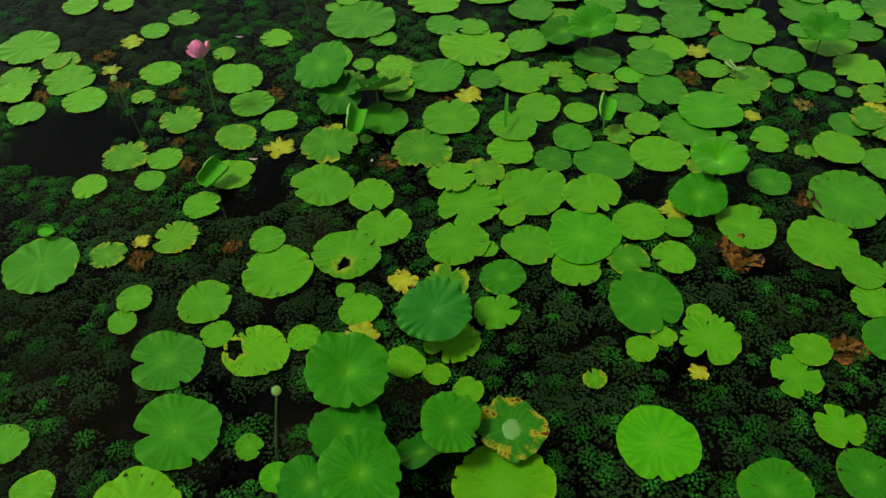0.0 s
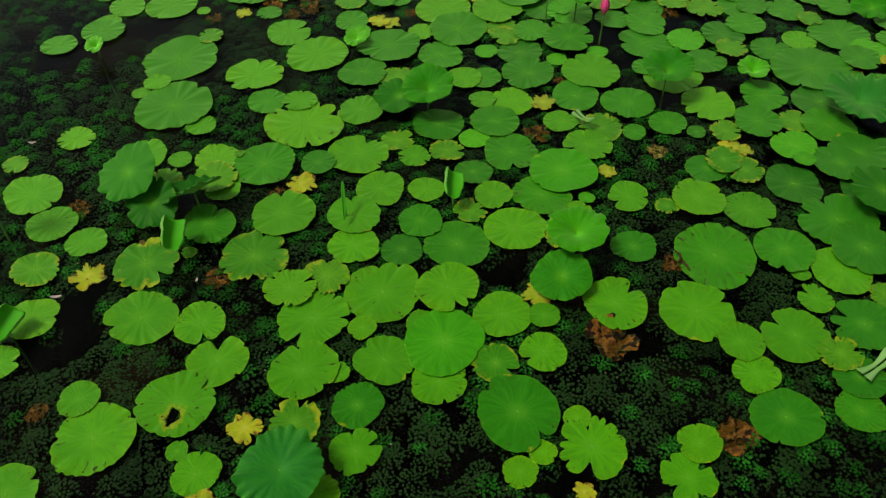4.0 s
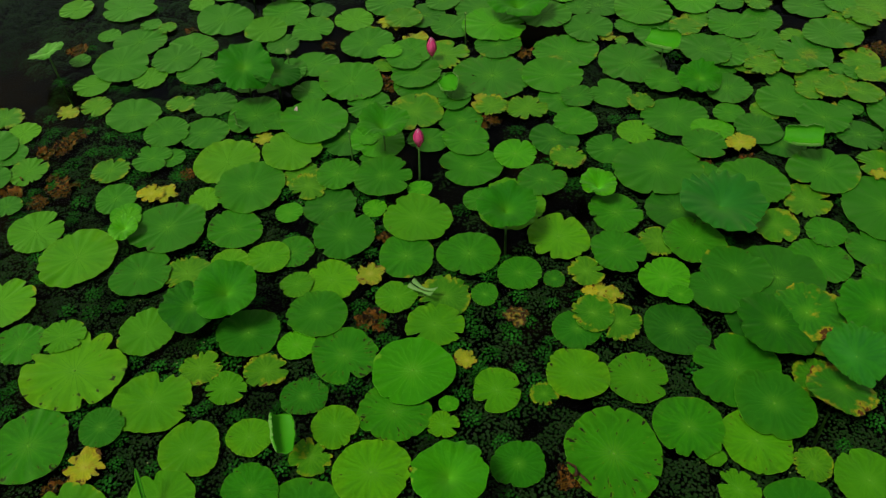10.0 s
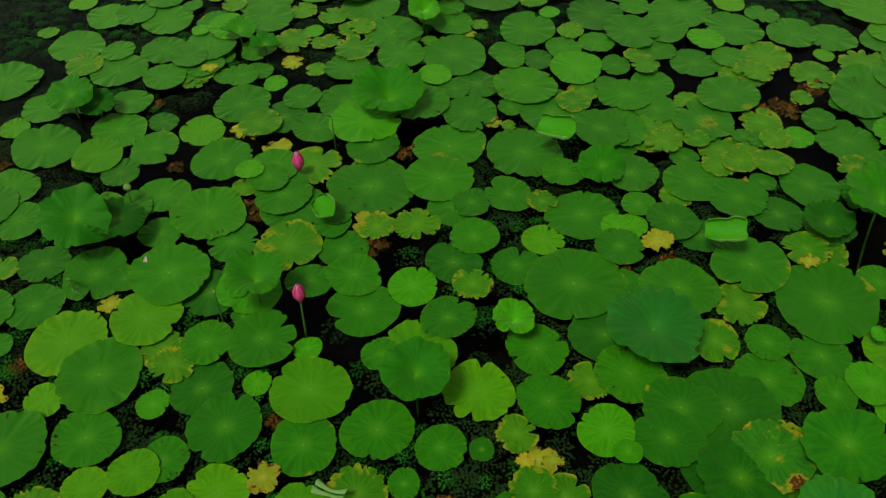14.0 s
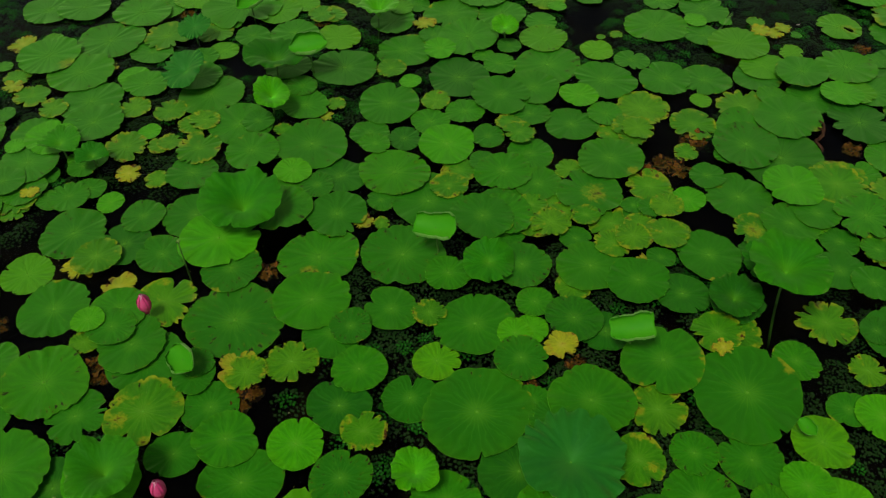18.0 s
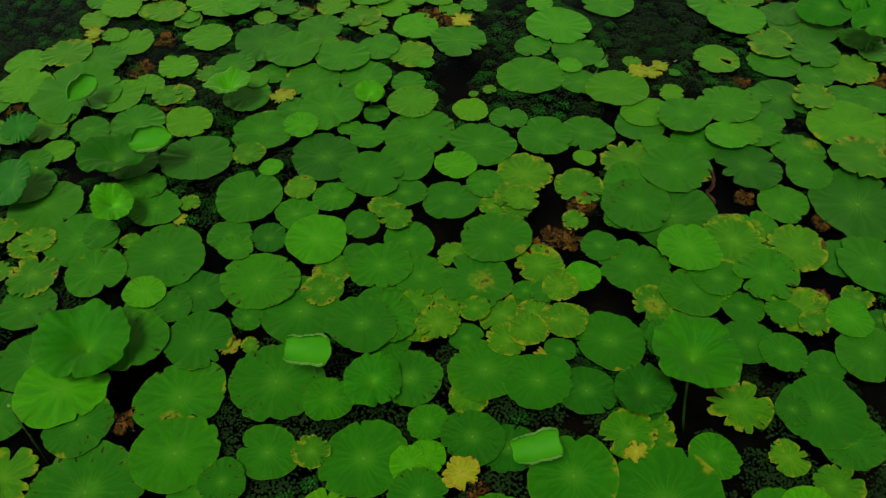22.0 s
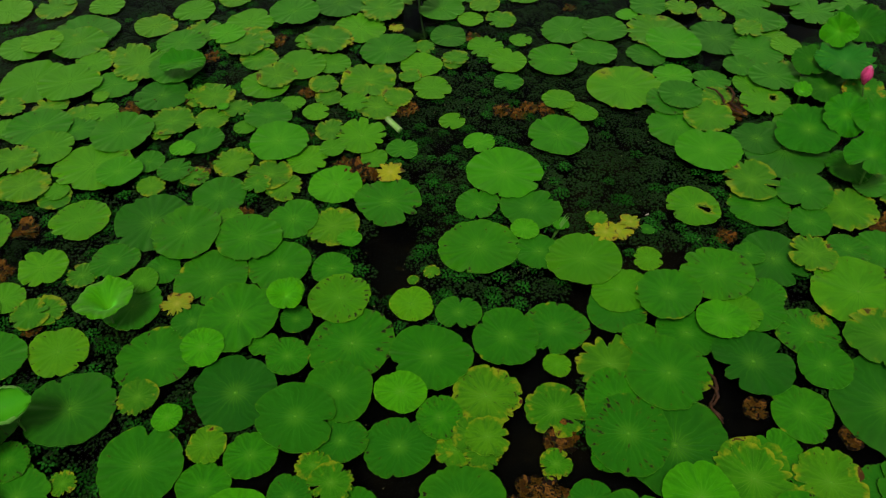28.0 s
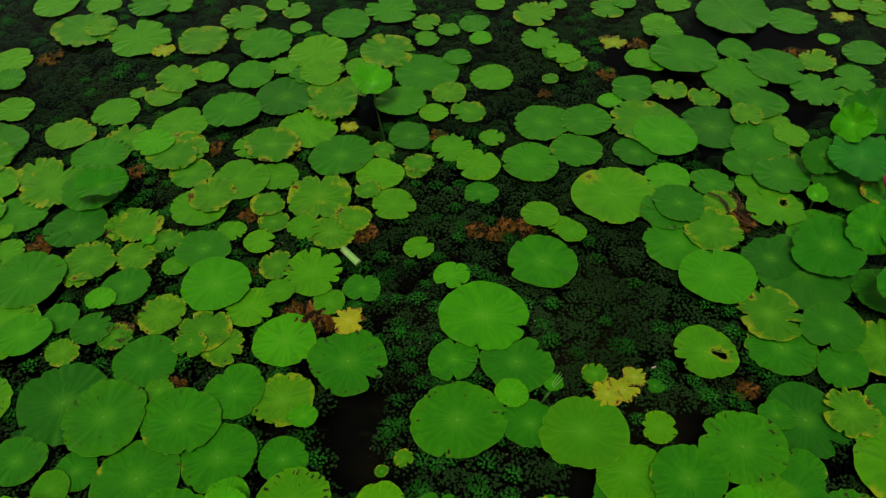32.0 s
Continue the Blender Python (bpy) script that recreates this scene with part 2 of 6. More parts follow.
def plain_material(name, a, b, scale=20.0, rough=0.6, gloss=0.15):
    m, n, l, p = material(name)
    tc = n.new("ShaderNodeTexCoord").outputs["Object"]
    tone = mix(n, l, smooth(n, l, noise_node(n, l, tc, scale, 4.0), 0.3, 0.7), a, b)
    l.new(tone, p.inputs["Base Color"])
    p.inputs["Roughness"].default_value, p.inputs["Specular IOR Level"].default_value = rough, gloss
    bump = n.new("ShaderNodeBump")
    bump.inputs["Strength"].default_value, bump.inputs["Distance"].default_value = 0.3, 0.002
    l.new(noise_node(n, l, tc, scale * 4, 2.0), bump.inputs["Height"])
    l.new(bump.outputs[0], p.inputs["Normal"])
    return m


RIBS = {c: plain_material("leaf_rib_" + c, a, b, 6) for c, a, b in (("g", (0.022, 0.150, 0.002), (0.018, 0.130, 0.002)), ("f", (0.042, 0.190, 0.002), (0.036, 0.175, 0.002)), ("l", (0.044, 0.235, 0.004), (0.052, 0.240, 0.006)),
        ("d", (0.013, 0.100, 0.003), (0.012, 0.088, 0.003)), ("y", (0.060, 0.185, 0.006), (0.080, 0.195, 0.006)))}
HEART_PALE = plain_material("leaf_heart", (0.09, 0.24, 0.015), (0.065, 0.21, 0.010), 8)
STALK = plain_material("leaf_stalk", (0.035, 0.110, 0.012), (0.055, 0.135, 0.018), 60)
UNDERSIDE = plain_material("leaf_underside", (0.10, 0.27, 0.035), (0.13, 0.30, 0.055), 12, 0.6, 0.1)
ROLLED = plain_material("rolled_leaf", (0.030, 0.225, 0.002), (0.042, 0.245, 0.003), 14, 0.6, 0.1)
FOLDED = plain_material("folded_leaf", (0.15, 0.29, 0.08), (0.10, 0.25, 0.04), 12, 0.6, 0.1)
CUT_STEM = plain_material("cut_stem", (0.18, 0.36, 0.07), (0.28, 0.42, 0.14), 30)
PETAL = plain_material("pink_petal", (0.52, 0.020, 0.13), (0.60, 0.08, 0.20), 25, 0.5)
PETAL_PALE = plain_material("pale_petal", (0.62, 0.16, 0.28), (0.66, 0.32, 0.42), 18, 0.5)
POD = plain_material("seed_pod", (0.13, 0.26, 0.04), (0.16, 0.29, 0.06), 40)
FALLEN = plain_material("fallen_petal", (0.42, 0.36, 0.30), (0.26, 0.17, 0.15), 18, 0.55)
WITHERED = plain_material("withered_stem", (0.055, 0.022, 0.008), (0.025, 0.011, 0.005), 30)


def weed_material(name, a, b, rough=0.6):
    m, n, l, p = material(name)
    geo = n.new("ShaderNodeNewGeometry")
    tc = n.new("ShaderNodeTexCoord").outputs["Object"]
    tone = mix(n, l, geo.outputs["Random Per Island"], a, b)
    tone = mix(n, l, smooth(n, l, noise_node(n, l, tc, 2.2, 3.0), 0.40, 0.70), tone, tuple(0.5 * (x + y) * 0.45 for x, y in zip(a, b)))
    l.new(tone, p.inputs["Base Color"])
    p.inputs["Roughness"].default_value, p.inputs["Specular IOR Level"].default_value = rough, 0.03
    return m


WEED_OLD = weed_material("old_weed_leaf", (0.030, 0.056, 0.019), (0.014, 0.052, 0.010))
WEED_YOUNG = weed_material("young_weed_leaf", (0.019, 0.140, 0.010), (0.010, 0.072, 0.006))
DUCKWEED = weed_material("floating_speck", (0.16, 0.22, 0.05), (0.30, 0.28, 0.14))

# pond water: a thin clear film that dims what lies under it and reflects the sky a little
WATER, n, l, p = material("pond_water")
n.remove(p)
clear = n.new("ShaderNodeBsdfTransparent")
clear.inputs[0].default_value = (0.74, 0.80, 0.68, 1)
shine = n.new("ShaderNodeBsdfGlossy")
shine.inputs["Roughness"].default_value = 0.06
shine.inputs[0].default_value = (0.34, 0.35, 0.36, 1)
fres = n.new("ShaderNodeFresnel")
fres.inputs[0].default_value = 1.33
tc = n.new("ShaderNodeTexCoord").outputs["Object"]
bump = n.new("ShaderNodeBump")
bump.inputs["Strength"].default_value, bump.inputs["Distance"].default_value = 0.15, 0.01
l.new(noise_node(n, l, tc, 5.0, 2.0), bump.inputs["Height"])
l.new(bump.outputs[0], shine.inputs["Normal"])
both = n.new("ShaderNodeMixShader")
l.new(math_node(n, l, "MULTIPLY", math_node(n, l, "POWER", fres.outputs[0], 1.6), 6.0), both.inputs[0])
l.new(clear.outputs[0], both.inputs[1])
l.new(shine.outputs[0], both.inputs[2])
l.new(both.outputs[0], n["Material Output"].inputs[0])

MUD, n, l, p = material("pond_mud")
tc = n.new("ShaderNodeTexCoord").outputs["Object"]
tone = mix(n, l, smooth(n, l, noise_node(n, l, tc, 1.6, 5.0), 0.45, 0.72), (0.002, 0.0018, 0.0014), (0.012, 0.008, 0.003))
tone = mix(n, l, smooth(n, l, noise_node(n, l, tc, 14.0, 4.0), 0.60, 0.72), tone, (0.010, 0.007, 0.003))
l.new(tone, p.inputs["Base Color"])
p.inputs["Roughness"].default_value, p.inputs["Specular IOR Level"].default_value = 0.95, 0.05


# ---- mesh helpers ----
def mesh(name, verts, faces, mats, slots=None, shade=True):
    me = bpy.data.meshes.new(name)
    me.from_pydata([tuple(v) for v in verts], [], faces)
    for m in mats:
        me.materials.append(m)
    if slots is not None:
        me.polygons.foreach_set("material_index", slots)
    if shade:
        me.polygons.foreach_set("use_smooth", [True] * len(me.polygons))
    me.update()
    return me


def part(name, me, parent, label=""):
    ob = new(name, me)
    ob.parent = parent
    if label:
        ob["label"] = label
    return ob


def tube_mesh(name, path, radii, mat, sides=8):
    verts, faces = [], []
    for i, (c, r) in enumerate(zip(path, radii)):
        c = Vector(c)
        d = (Vector(path[min(i + 1, len(path) - 1)]) - Vector(path[max(i - 1, 0)])).normalized()
        a = d.orthogonal().normalized()
        b = d.cross(a)
        for k in range(sides):
            q = 2 * math.pi * k / sides
            verts.append(c + r * (math.cos(q) * a + math.sin(q) * b))
    for i in range(len(path) - 1):
        for k in range(sides):
            k2 = (k + 1) % sides
            faces.append((i * sides + k, i * sides + k2, (i + 1) * sides + k2, (i + 1) * sides + k))
    faces.append(tuple(range(sides))[::-1])
    faces.append(tuple(range((len(path) - 1) * sides, len(path) * sides)))
    return mesh(name, verts, faces, [mat])


RINGS = (0.06, 0.18, 0.34, 0.50, 0.65, 0.78, 0.88, 0.955, 1.0)
SEGS = 112


def outline(rng, shape, dents=(), frayed=0.045):
    """The rim of a blade of radius 1, as SEGS radii; shape: o round, n one deep notch, w two notches, r gnawed."""
    th = np.linspace(0, 2 * np.pi, SEGS, endpoint=False)
    b = np.ones(SEGS)
    for k, amp in ((2, 0.060), (3, 0.034), (4, 0.022), (5, 0.014), (7, 0.009)):
        b += amp * rng.uniform(0.3, 1.0) * np.cos(k * th + rng.uniform(0, 6.3))
    ripple = np.zeros(SEGS)
    for k in rng.choice(np.arange(9, 24), 6, replace=False):
        ripple += rng.uniform(0.3, 1.0) * np.cos(k * th + rng.uniform(0, 6.3))
    side = np.clip(0.5 + 0.8 * np.cos(th + rng.uniform(0, 6.3)), 0, 1)
    b += 0.0085 * ripple * side + 0.0015 * rng.normal(0, 1, SEGS)

    def dent(at, depth, width, steep=1.3):
        d = np.angle(np.exp(1j * (th - at)))
        return depth * np.exp(-np.abs(d / width) ** steep)

    at = rng.uniform(0, 0.3)
    worn = rng.uniform(0, 6.3)
    while at < 2 * np.pi:
        share = np.clip(0.35 + 0.9 * np.cos(at - worn), 0.05, 1)
        b -= dent(at, rng.uniform(0.0, frayed) * share, rng.uniform(0.03, 0.075), 2.2)
        at += rng.uniform(0.16, 0.55)
    for at, depth in dents:
        b -= dent(radians(at), depth / 10, 0.05 + 0.018 * depth, 1.6)
    small = {"o": 1, "n": 1, "w": 2, "r": 6}[shape] + int(rng.integers(0, 2))
    if shape == "o" and not dents:
        for at in (0.0, np.pi):
            b -= dent(at + rng.normal(0, 0.2), rng.choice((0.03, 0.07, 0.12, 0.2)) * rng.uniform(0.5, 1.2), rng.uniform(0.05, 0.13))
    if shape == "n":
        b -= dent(0.0, rng.uniform(0.5, 0.62), 0.20)
        b -= dent(np.pi, rng.uniform(0.0, 0.08), 0.12)
    if shape == "w":
        b -= dent(0.0, rng.uniform(0.32, 0.42), 0.20)
        b -= dent(np.pi, rng.uniform(0.22, 0.42), 0.20)
    if frayed > 0.4:
        b -= rng.uniform(0.16, 0.30) * (0.5 + 0.5 * np.cos(int(rng.integers(4, 6)) * th + 0.6 * np.sin(th + rng.uniform(0, 6.3)))) ** 2.5
    if shape == "r":
        b += 0.025 * np.convolve(np.tile(rng.normal(0, 1, SEGS), 3), (0.2, 0.3, 0.3, 0.2), "same")[SEGS:2 * SEGS] * side
        b -= 0 if dents else dent(rng.uniform(0, 6.3), rng.uniform(0.3, 0.6), rng.uniform(0.07, 0.2), 2.4)
    for _ in range(small):
        b -= dent(rng.uniform(0, 6.3), rng.uniform(0.04, 0.14 if shape == "o" else 0.32), rng.uniform(0.025, 0.09), rng.choice((1.3, 3.0)))
    if rng.random() < 0.3:
        b -= dent(rng.uniform(0, 6.3), rng.uniform(0.12, 0.34), rng.uniform(0.025, 0.05), 1.6)
    return th, np.clip(b * 1.025 / np.percentile(b, 65), 0.20, 1.14)


def blade_mesh(name, seed, shape, mat, cup=0.0, wave=0.03, fold=0, thick=0.016, dents=(), saddle=0.0, flat=False, frayed=0.045, funnel=False, eaten=None, ruffle=0.0):
    """A leaf blade of radius 1: rings of vertices out from the heart, radial pleats, a wavy rim and a thin underside; eaten is the place and size of a hole."""
    rng = np.random.default_rng(seed)
    th, b = outline(rng, shape, dents, frayed)
    pleats, ph = rng.integers(10, 14), rng.uniform(0, 6.3)
    w1, w2, w3 = rng.uniform(0, 6.3, 3)
    verts = [(0, 0, 0)]
    for rho in RINGS:
        r = rho * (1 - (1 - b) * rho ** 2.2)
        z = cup * r ** 2 + saddle * r ** 2 * np.cos(2 * th + w1) + 0.013 * np.sin(pleats * th + ph + 1.2 * np.sin(3 * th + w2)) * (0.6 + 0.6 * np.sin(2 * th + w3)) * rho ** 2 + 0.008 * np.sin(2.0 * pleats * th + ph * 2 + np.sin(5 * th + w1)) * (0.6 + 0.6 * np.cos(2 * th + w2)) * rho ** 4
        z = z + wave * rho ** 3 * (0.7 * np.sin(3 * th + w1) + 0.5 * np.sin(5 * th + w2) + 0.4 * np.sin(8 * th + w3))
        if funnel:
            lobes = np.sin(7 * th + w2 + np.sin(2 * th + w1)) + 0.7 * np.sin(11 * th + w3)
            z = z + cup * (1 - (1 - rho) ** 2.2 - r ** 2) + 0.022 * rho ** 4 * lobes - 0.10 * rho ** 3.5 * np.clip(np.cos(th - w3), 0, 1)
            r = r * (1 + 0.018 * rho ** 3 * (lobes + 1.4 * np.sin(4 * th + w1)))
            frill = np.sin(19 * th + 2.0 * np.sin(3 * th + w2) + w1) * (0.6 + 0.4 * np.sin(2 * th + w3))
            z = z + ruffle * rho ** 6 * frill
            r = r * (1 + 0.5 * ruffle * rho ** 6 * frill)
        x, y = r * np.cos(th), r * np.sin(th)
        if fold:
            lap = np.maximum(x - 0.35, 0)
            x = x - lap * 0.35 - lap ** 2 * 0.30
            z = z + lap * 0.75 - lap ** 2 * 0.15
        verts += list(zip(x, y, z))
    R = len(RINGS)
    faces, slots = [], []
    e = 1 + (R - 1) * SEGS
    under = len(verts)
    low = (0, 4, R - 1) if flat else range(R)
    verts = list(verts) + [(0, 0, -thick)]
    for i in low:
        deep = thick * (2.5 if flat and i < R - 1 else 1)
        verts += [(x, y, z - deep) for x, y, z in verts[1 + i * SEGS:1 + (i + 1) * SEGS]]
    for k in range(SEGS):
        k2 = (k + 1) % SEGS
        faces.append((0, 1 + k, 1 + k2))
        for i in range(R - 1):
            a, c = 1 + i * SEGS, 1 + (i + 1) * SEGS
            faces.append((a + k, c + k, c + k2, a + k2))
    slots += [0] * len(faces)
    for k in range(SEGS):
        k2 = (k + 1) % SEGS
        u = under + 1
        faces.append((under, u + k2, u + k))
        for i in range(len(low) - 1):
            a, c = u + i * SEGS, u + (i + 1) * SEGS
            faces.append((a + k, a + k2, c + k2, c + k))
        slots += [1] * len(low)
        last = u + (len(low) - 1) * SEGS
        faces.append((e + k, last + k, last + k2, e + k2))
        slots.append(0)
    sore = [0.0] * len(verts)
    if eaten:
        cx, cy, hole, reach = eaten
        cx, cy = cx * math.cos(cy), cx * math.sin(cy)
        inside = set()
        for i, (x, y, z) in enumerate(verts):
            d, a = math.hypot(x - cx, y - cy), math.atan2(y - cy, x - cx)
            size = hole * (1 + 0.28 * math.sin(2 * a + seed) + 0.20 * math.sin(5 * a + 2 * seed) + 0.12 * math.sin(9 * a))
            sore[i] = max(0.0, 1 - max(d - size, 0) / reach)
            if d < size:
                inside.add(i)
                verts[i] = (cx + size * math.cos(a), cy + size * math.sin(a), z)
        keep = [not all(i in inside for i in f) for f in faces]
        faces, slots = [f for f, k in zip(faces, keep) if k], [q for q, k in zip(slots, keep) if k]
    me = mesh(name, verts, faces, [mat, UNDERSIDE], slots)
    crisp = me.attributes.new("sharp_edge", "BOOLEAN", "EDGE")
    crisp.data.foreach_set("value", [all(e <= i < e + SEGS for i in q.vertices) for q in me.edges])
    me.attributes.new("sore", "FLOAT", "POINT").data.foreach_set("value", sore)
    at = [0.0] + [rho for rho in RINGS for _ in range(SEGS)] + [0.0] + [RINGS[i] for i in low for _ in range(SEGS)]
    me.attributes.new("rim", "FLOAT", "POINT").data.foreach_set("value", at)
    return me


def rib_mesh(blade, seed, mat):
    """Raised ribs from the heart towards the rim, following the blade's own surface."""
    rng = np.random.default_rng(seed + 1)
    co = [v.co.copy() for v in blade.vertices]
    verts, faces = [], []
    k = rng.integers(0, 4)
    while k < SEGS:
        run = [co[1 + i * SEGS + k] for i in range(7)]
        for i, c in enumerate(run):
            t = Vector((-c.y, c.x, 0)).normalized() * 0.0048 * (1 - i / 7.5)
            verts += [c - t, c + Vector((0, 0, 0.0035 * (1 - i / 9))), c + t]
        b = len(verts) - 21
        for i in range(6):
            for j in (0, 1):
                a = b + 3 * i + j
                faces.append((a, a + 3, a + 4, a + 1))
        k += rng.integers(4, 8)
    return mesh("ribs", verts, faces, [mat])


# ---- the pond ----
mud = new("ground", mesh("ground", [(-600, -600, -0.35), (600, -600, -0.35), (600, 600, -0.35), (-600, 600, -0.35)], [(0, 1, 2, 3)], [MUD], shade=False))
tagged(mud, "dark muddy bed of the pond under shallow water", "pond bed", kind="structure")
water = new("water", mesh("water", [(-600, -600, 0), (600, -600, 0), (600, 600, 0), (-600, 600, 0)], [(0, 1, 2, 3)], [WATER], shade=False))
tagged(water, "still black pond water with a faint sheen of sky", "water", kind="structure")

# ---- floating leaves ----
NAMES = {"g": "lotus_leaf", "f": "fresh_lotus_leaf", "l": "bright_lotus_leaf", "d": "dark_lotus_leaf", "y": "yellowing_lotus_leaf", "Y": "yellow_lotus_leaf", "b": "dead_lotus_leaf", "m": "rotting_lotus_leaf"}
COLOURS = {"g": "mid-green floating lotus leaf", "f": "fresh yellow-green lotus leaf", "l": "bright young lotus leaf", "d": "deep green lotus leaf", "y": "yellowing lotus leaf with brown flecks",
           "Y": "dying yellow lotus leaf", "b": "dead reddish-brown lotus leaf", "m": "rotting brown lotus leaf"}
SHAPES = {"o": "flat on dark water", "n": "with one deep notch", "w": "pinched into two lobes", "r": "with gnawed ragged edge"}
GROUPS = {"o": "round floating leaves", "n": "notched floating leaves", "w": "two-lobed floating leaves", "r": "ragged floating leaves"}
HEART = tube_mesh("heart", [(0, 0, 0.004), (0, 0, 0.014), (0, 0, 0.018)], (0.026, 0.018, 0.008), HEART_PALE, 12)
VARIANTS = {}
PADS = []


def pad(kind, x, y, r, turn, layer, *dents, eaten=None):
    """One floating leaf: kind is its colour and its shape; dents are (direction, depth in tenths of the radius) of its own notches; eaten is a hole (distance from the heart, direction, radius, reach of the sore round it)."""
    col, shape = kind
    count = 10 if shape == "o" else 7
    key = (kind, (len(PADS) * 5 + len(PADS) // 9) % count + (0 if not dents and not eaten else 100 + len(PADS)))
    if key not in VARIANTS:
        wave = {"Y": 0.07, "b": 0.16, "m": 0.16, "y": 0.028}.get(col, 0.020)
        seed = 100 * ord(shape) + 7 * key[1] + ord(col)
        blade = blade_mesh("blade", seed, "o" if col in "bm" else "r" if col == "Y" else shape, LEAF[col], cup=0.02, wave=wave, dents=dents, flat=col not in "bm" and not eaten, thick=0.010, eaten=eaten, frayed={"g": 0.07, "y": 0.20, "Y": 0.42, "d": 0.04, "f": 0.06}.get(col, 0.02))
        VARIANTS[key] = blade, rib_mesh(blade, seed, RIBS.get(col, WITHERED)), HEART
    title = ("large_" if r > 0.15 else "small_" if r < 0.10 else "") + NAMES[col]
    ob = new(title)
    low = {"b": -0.006, "m": 0.0, "Y": 0.007}.get(col, 0.008)
    layer = 0 if col in "bm" else layer
    q = len(PADS) * 2.399
    ob.matrix_world = pose(x, y, low + 0.0095 * layer, 0.8 * math.sin(q), 0.8 * math.cos(1.7 * q), turn) @ Matrix.Diagonal((r, r, r, 1))
    blade, ribs, heart = VARIANTS[key]
    if col in "bm":
        rng = random.Random(len(PADS))
        for k in range(4):
            bit = part("fragment", blade, ob)
            a = k * 1.7 + rng.random()
            bit.matrix_basis = pose(0.45 * math.cos(a), 0.45 * math.sin(a), 0.04, rng.uniform(-18, 18), rng.uniform(-18, 18), rng.uniform(0, 360)) @ Matrix.Diagonal((0.62, 0.45, 0.7, 1))
    else:
        part("blade", blade, ob)
    if col in "gfldy" and r > 0.06:
        part("ribs", ribs, ob, "pale radial ribs")
        part("heart", heart, ob, "pale spot over the stalk")
    size = "large" if r > 0.15 else "small" if r < 0.10 else ""
    group = GROUPS[shape] if col in "gfld" else {"y": "yellowing leaves", "Y": "yellow leaves", "b": "dead leaves", "m": "dead leaves"}[col]
    if group == "round floating leaves":
        group = {"l": "bright round leaves", "d": "dark round leaves", "f": "fresh round leaves"}.get(col, "small round leaves" if r < 0.10 else group)
    tagged(ob, (size + " " if size else "") + COLOURS[col] + " " + SHAPES[shape], "lotus leaf", group)
    PADS.append((x, y, r))
    return ob


# ---- leaves on stalks ----
STANDING_COLOURS = {"s": "green lotus leaf on a stalk above water", "d": "dark green lotus leaf on a short stalk", "l": "bright green cupped lotus leaf on a stalk",
                    "b": "bluish-green waxy lotus leaf on a tall stalk", "e": "green lotus leaf with withering yellow rim"}


def standing_leaf(x, y, z, r, tilt, turn, cup, fold, col):
    """A leaf on its stalk: the blade's centre, radius, lean and the side that it leans to."""
    thing = new("standing_lotus_leaf")
    thing.location = (x, y, 0)
    seed = int(abs(x) * 100) * 31 + int(abs(y) * 100)
    mat = LEAF[{"b": "B", "d": "D"}.get(col, col)]
    me = blade_mesh("blade", seed, "o", mat, cup=cup * (1.4 if col == "l" else 1.1), wave=0.12 if fold == 2 else 0.035 + 0.06 * cup, fold=fold if fold == 1 and col != "l" else 0, saddle=0.12 if fold == 2 else 0.03, frayed=0.10 if col == "e" else 0.02, funnel=True, ruffle=0.085 if col == "b" else 0.02 if col == "l" else 0.034)
    blade = part("blade", me, thing)
    lean = Matrix.Rotation(radians(turn), 4, "Z") @ Matrix.Rotation(radians(tilt), 4, "Y")
    blade.matrix_basis = Matrix.Translation((0, 0, z)) @ lean @ Matrix.Diagonal((r, r, r, 1))
    part("heart", HEART, blade, "pale spot over the stalk")
    rng = random.Random(seed)
    dx, dy = rng.uniform(-0.06, 0.06), rng.uniform(-0.06, 0.06)
    path = [(dx * (1 - s) ** 1.5, dy * (1 - s) ** 1.5, -0.34 + (z + 0.33) * s) for s in (0, 0.25, 0.5, 0.75, 1)]
    part("stalk", tube_mesh("stalk", path, (0.007, 0.0065, 0.006, 0.0055, 0.005), STALK), thing, "prickly green stalk")
    tagged(thing, STANDING_COLOURS[col] + (", frilled" if fold == 2 else ", curled up" if fold else ""), "lotus leaf", "leaves on stalks")
    return thing


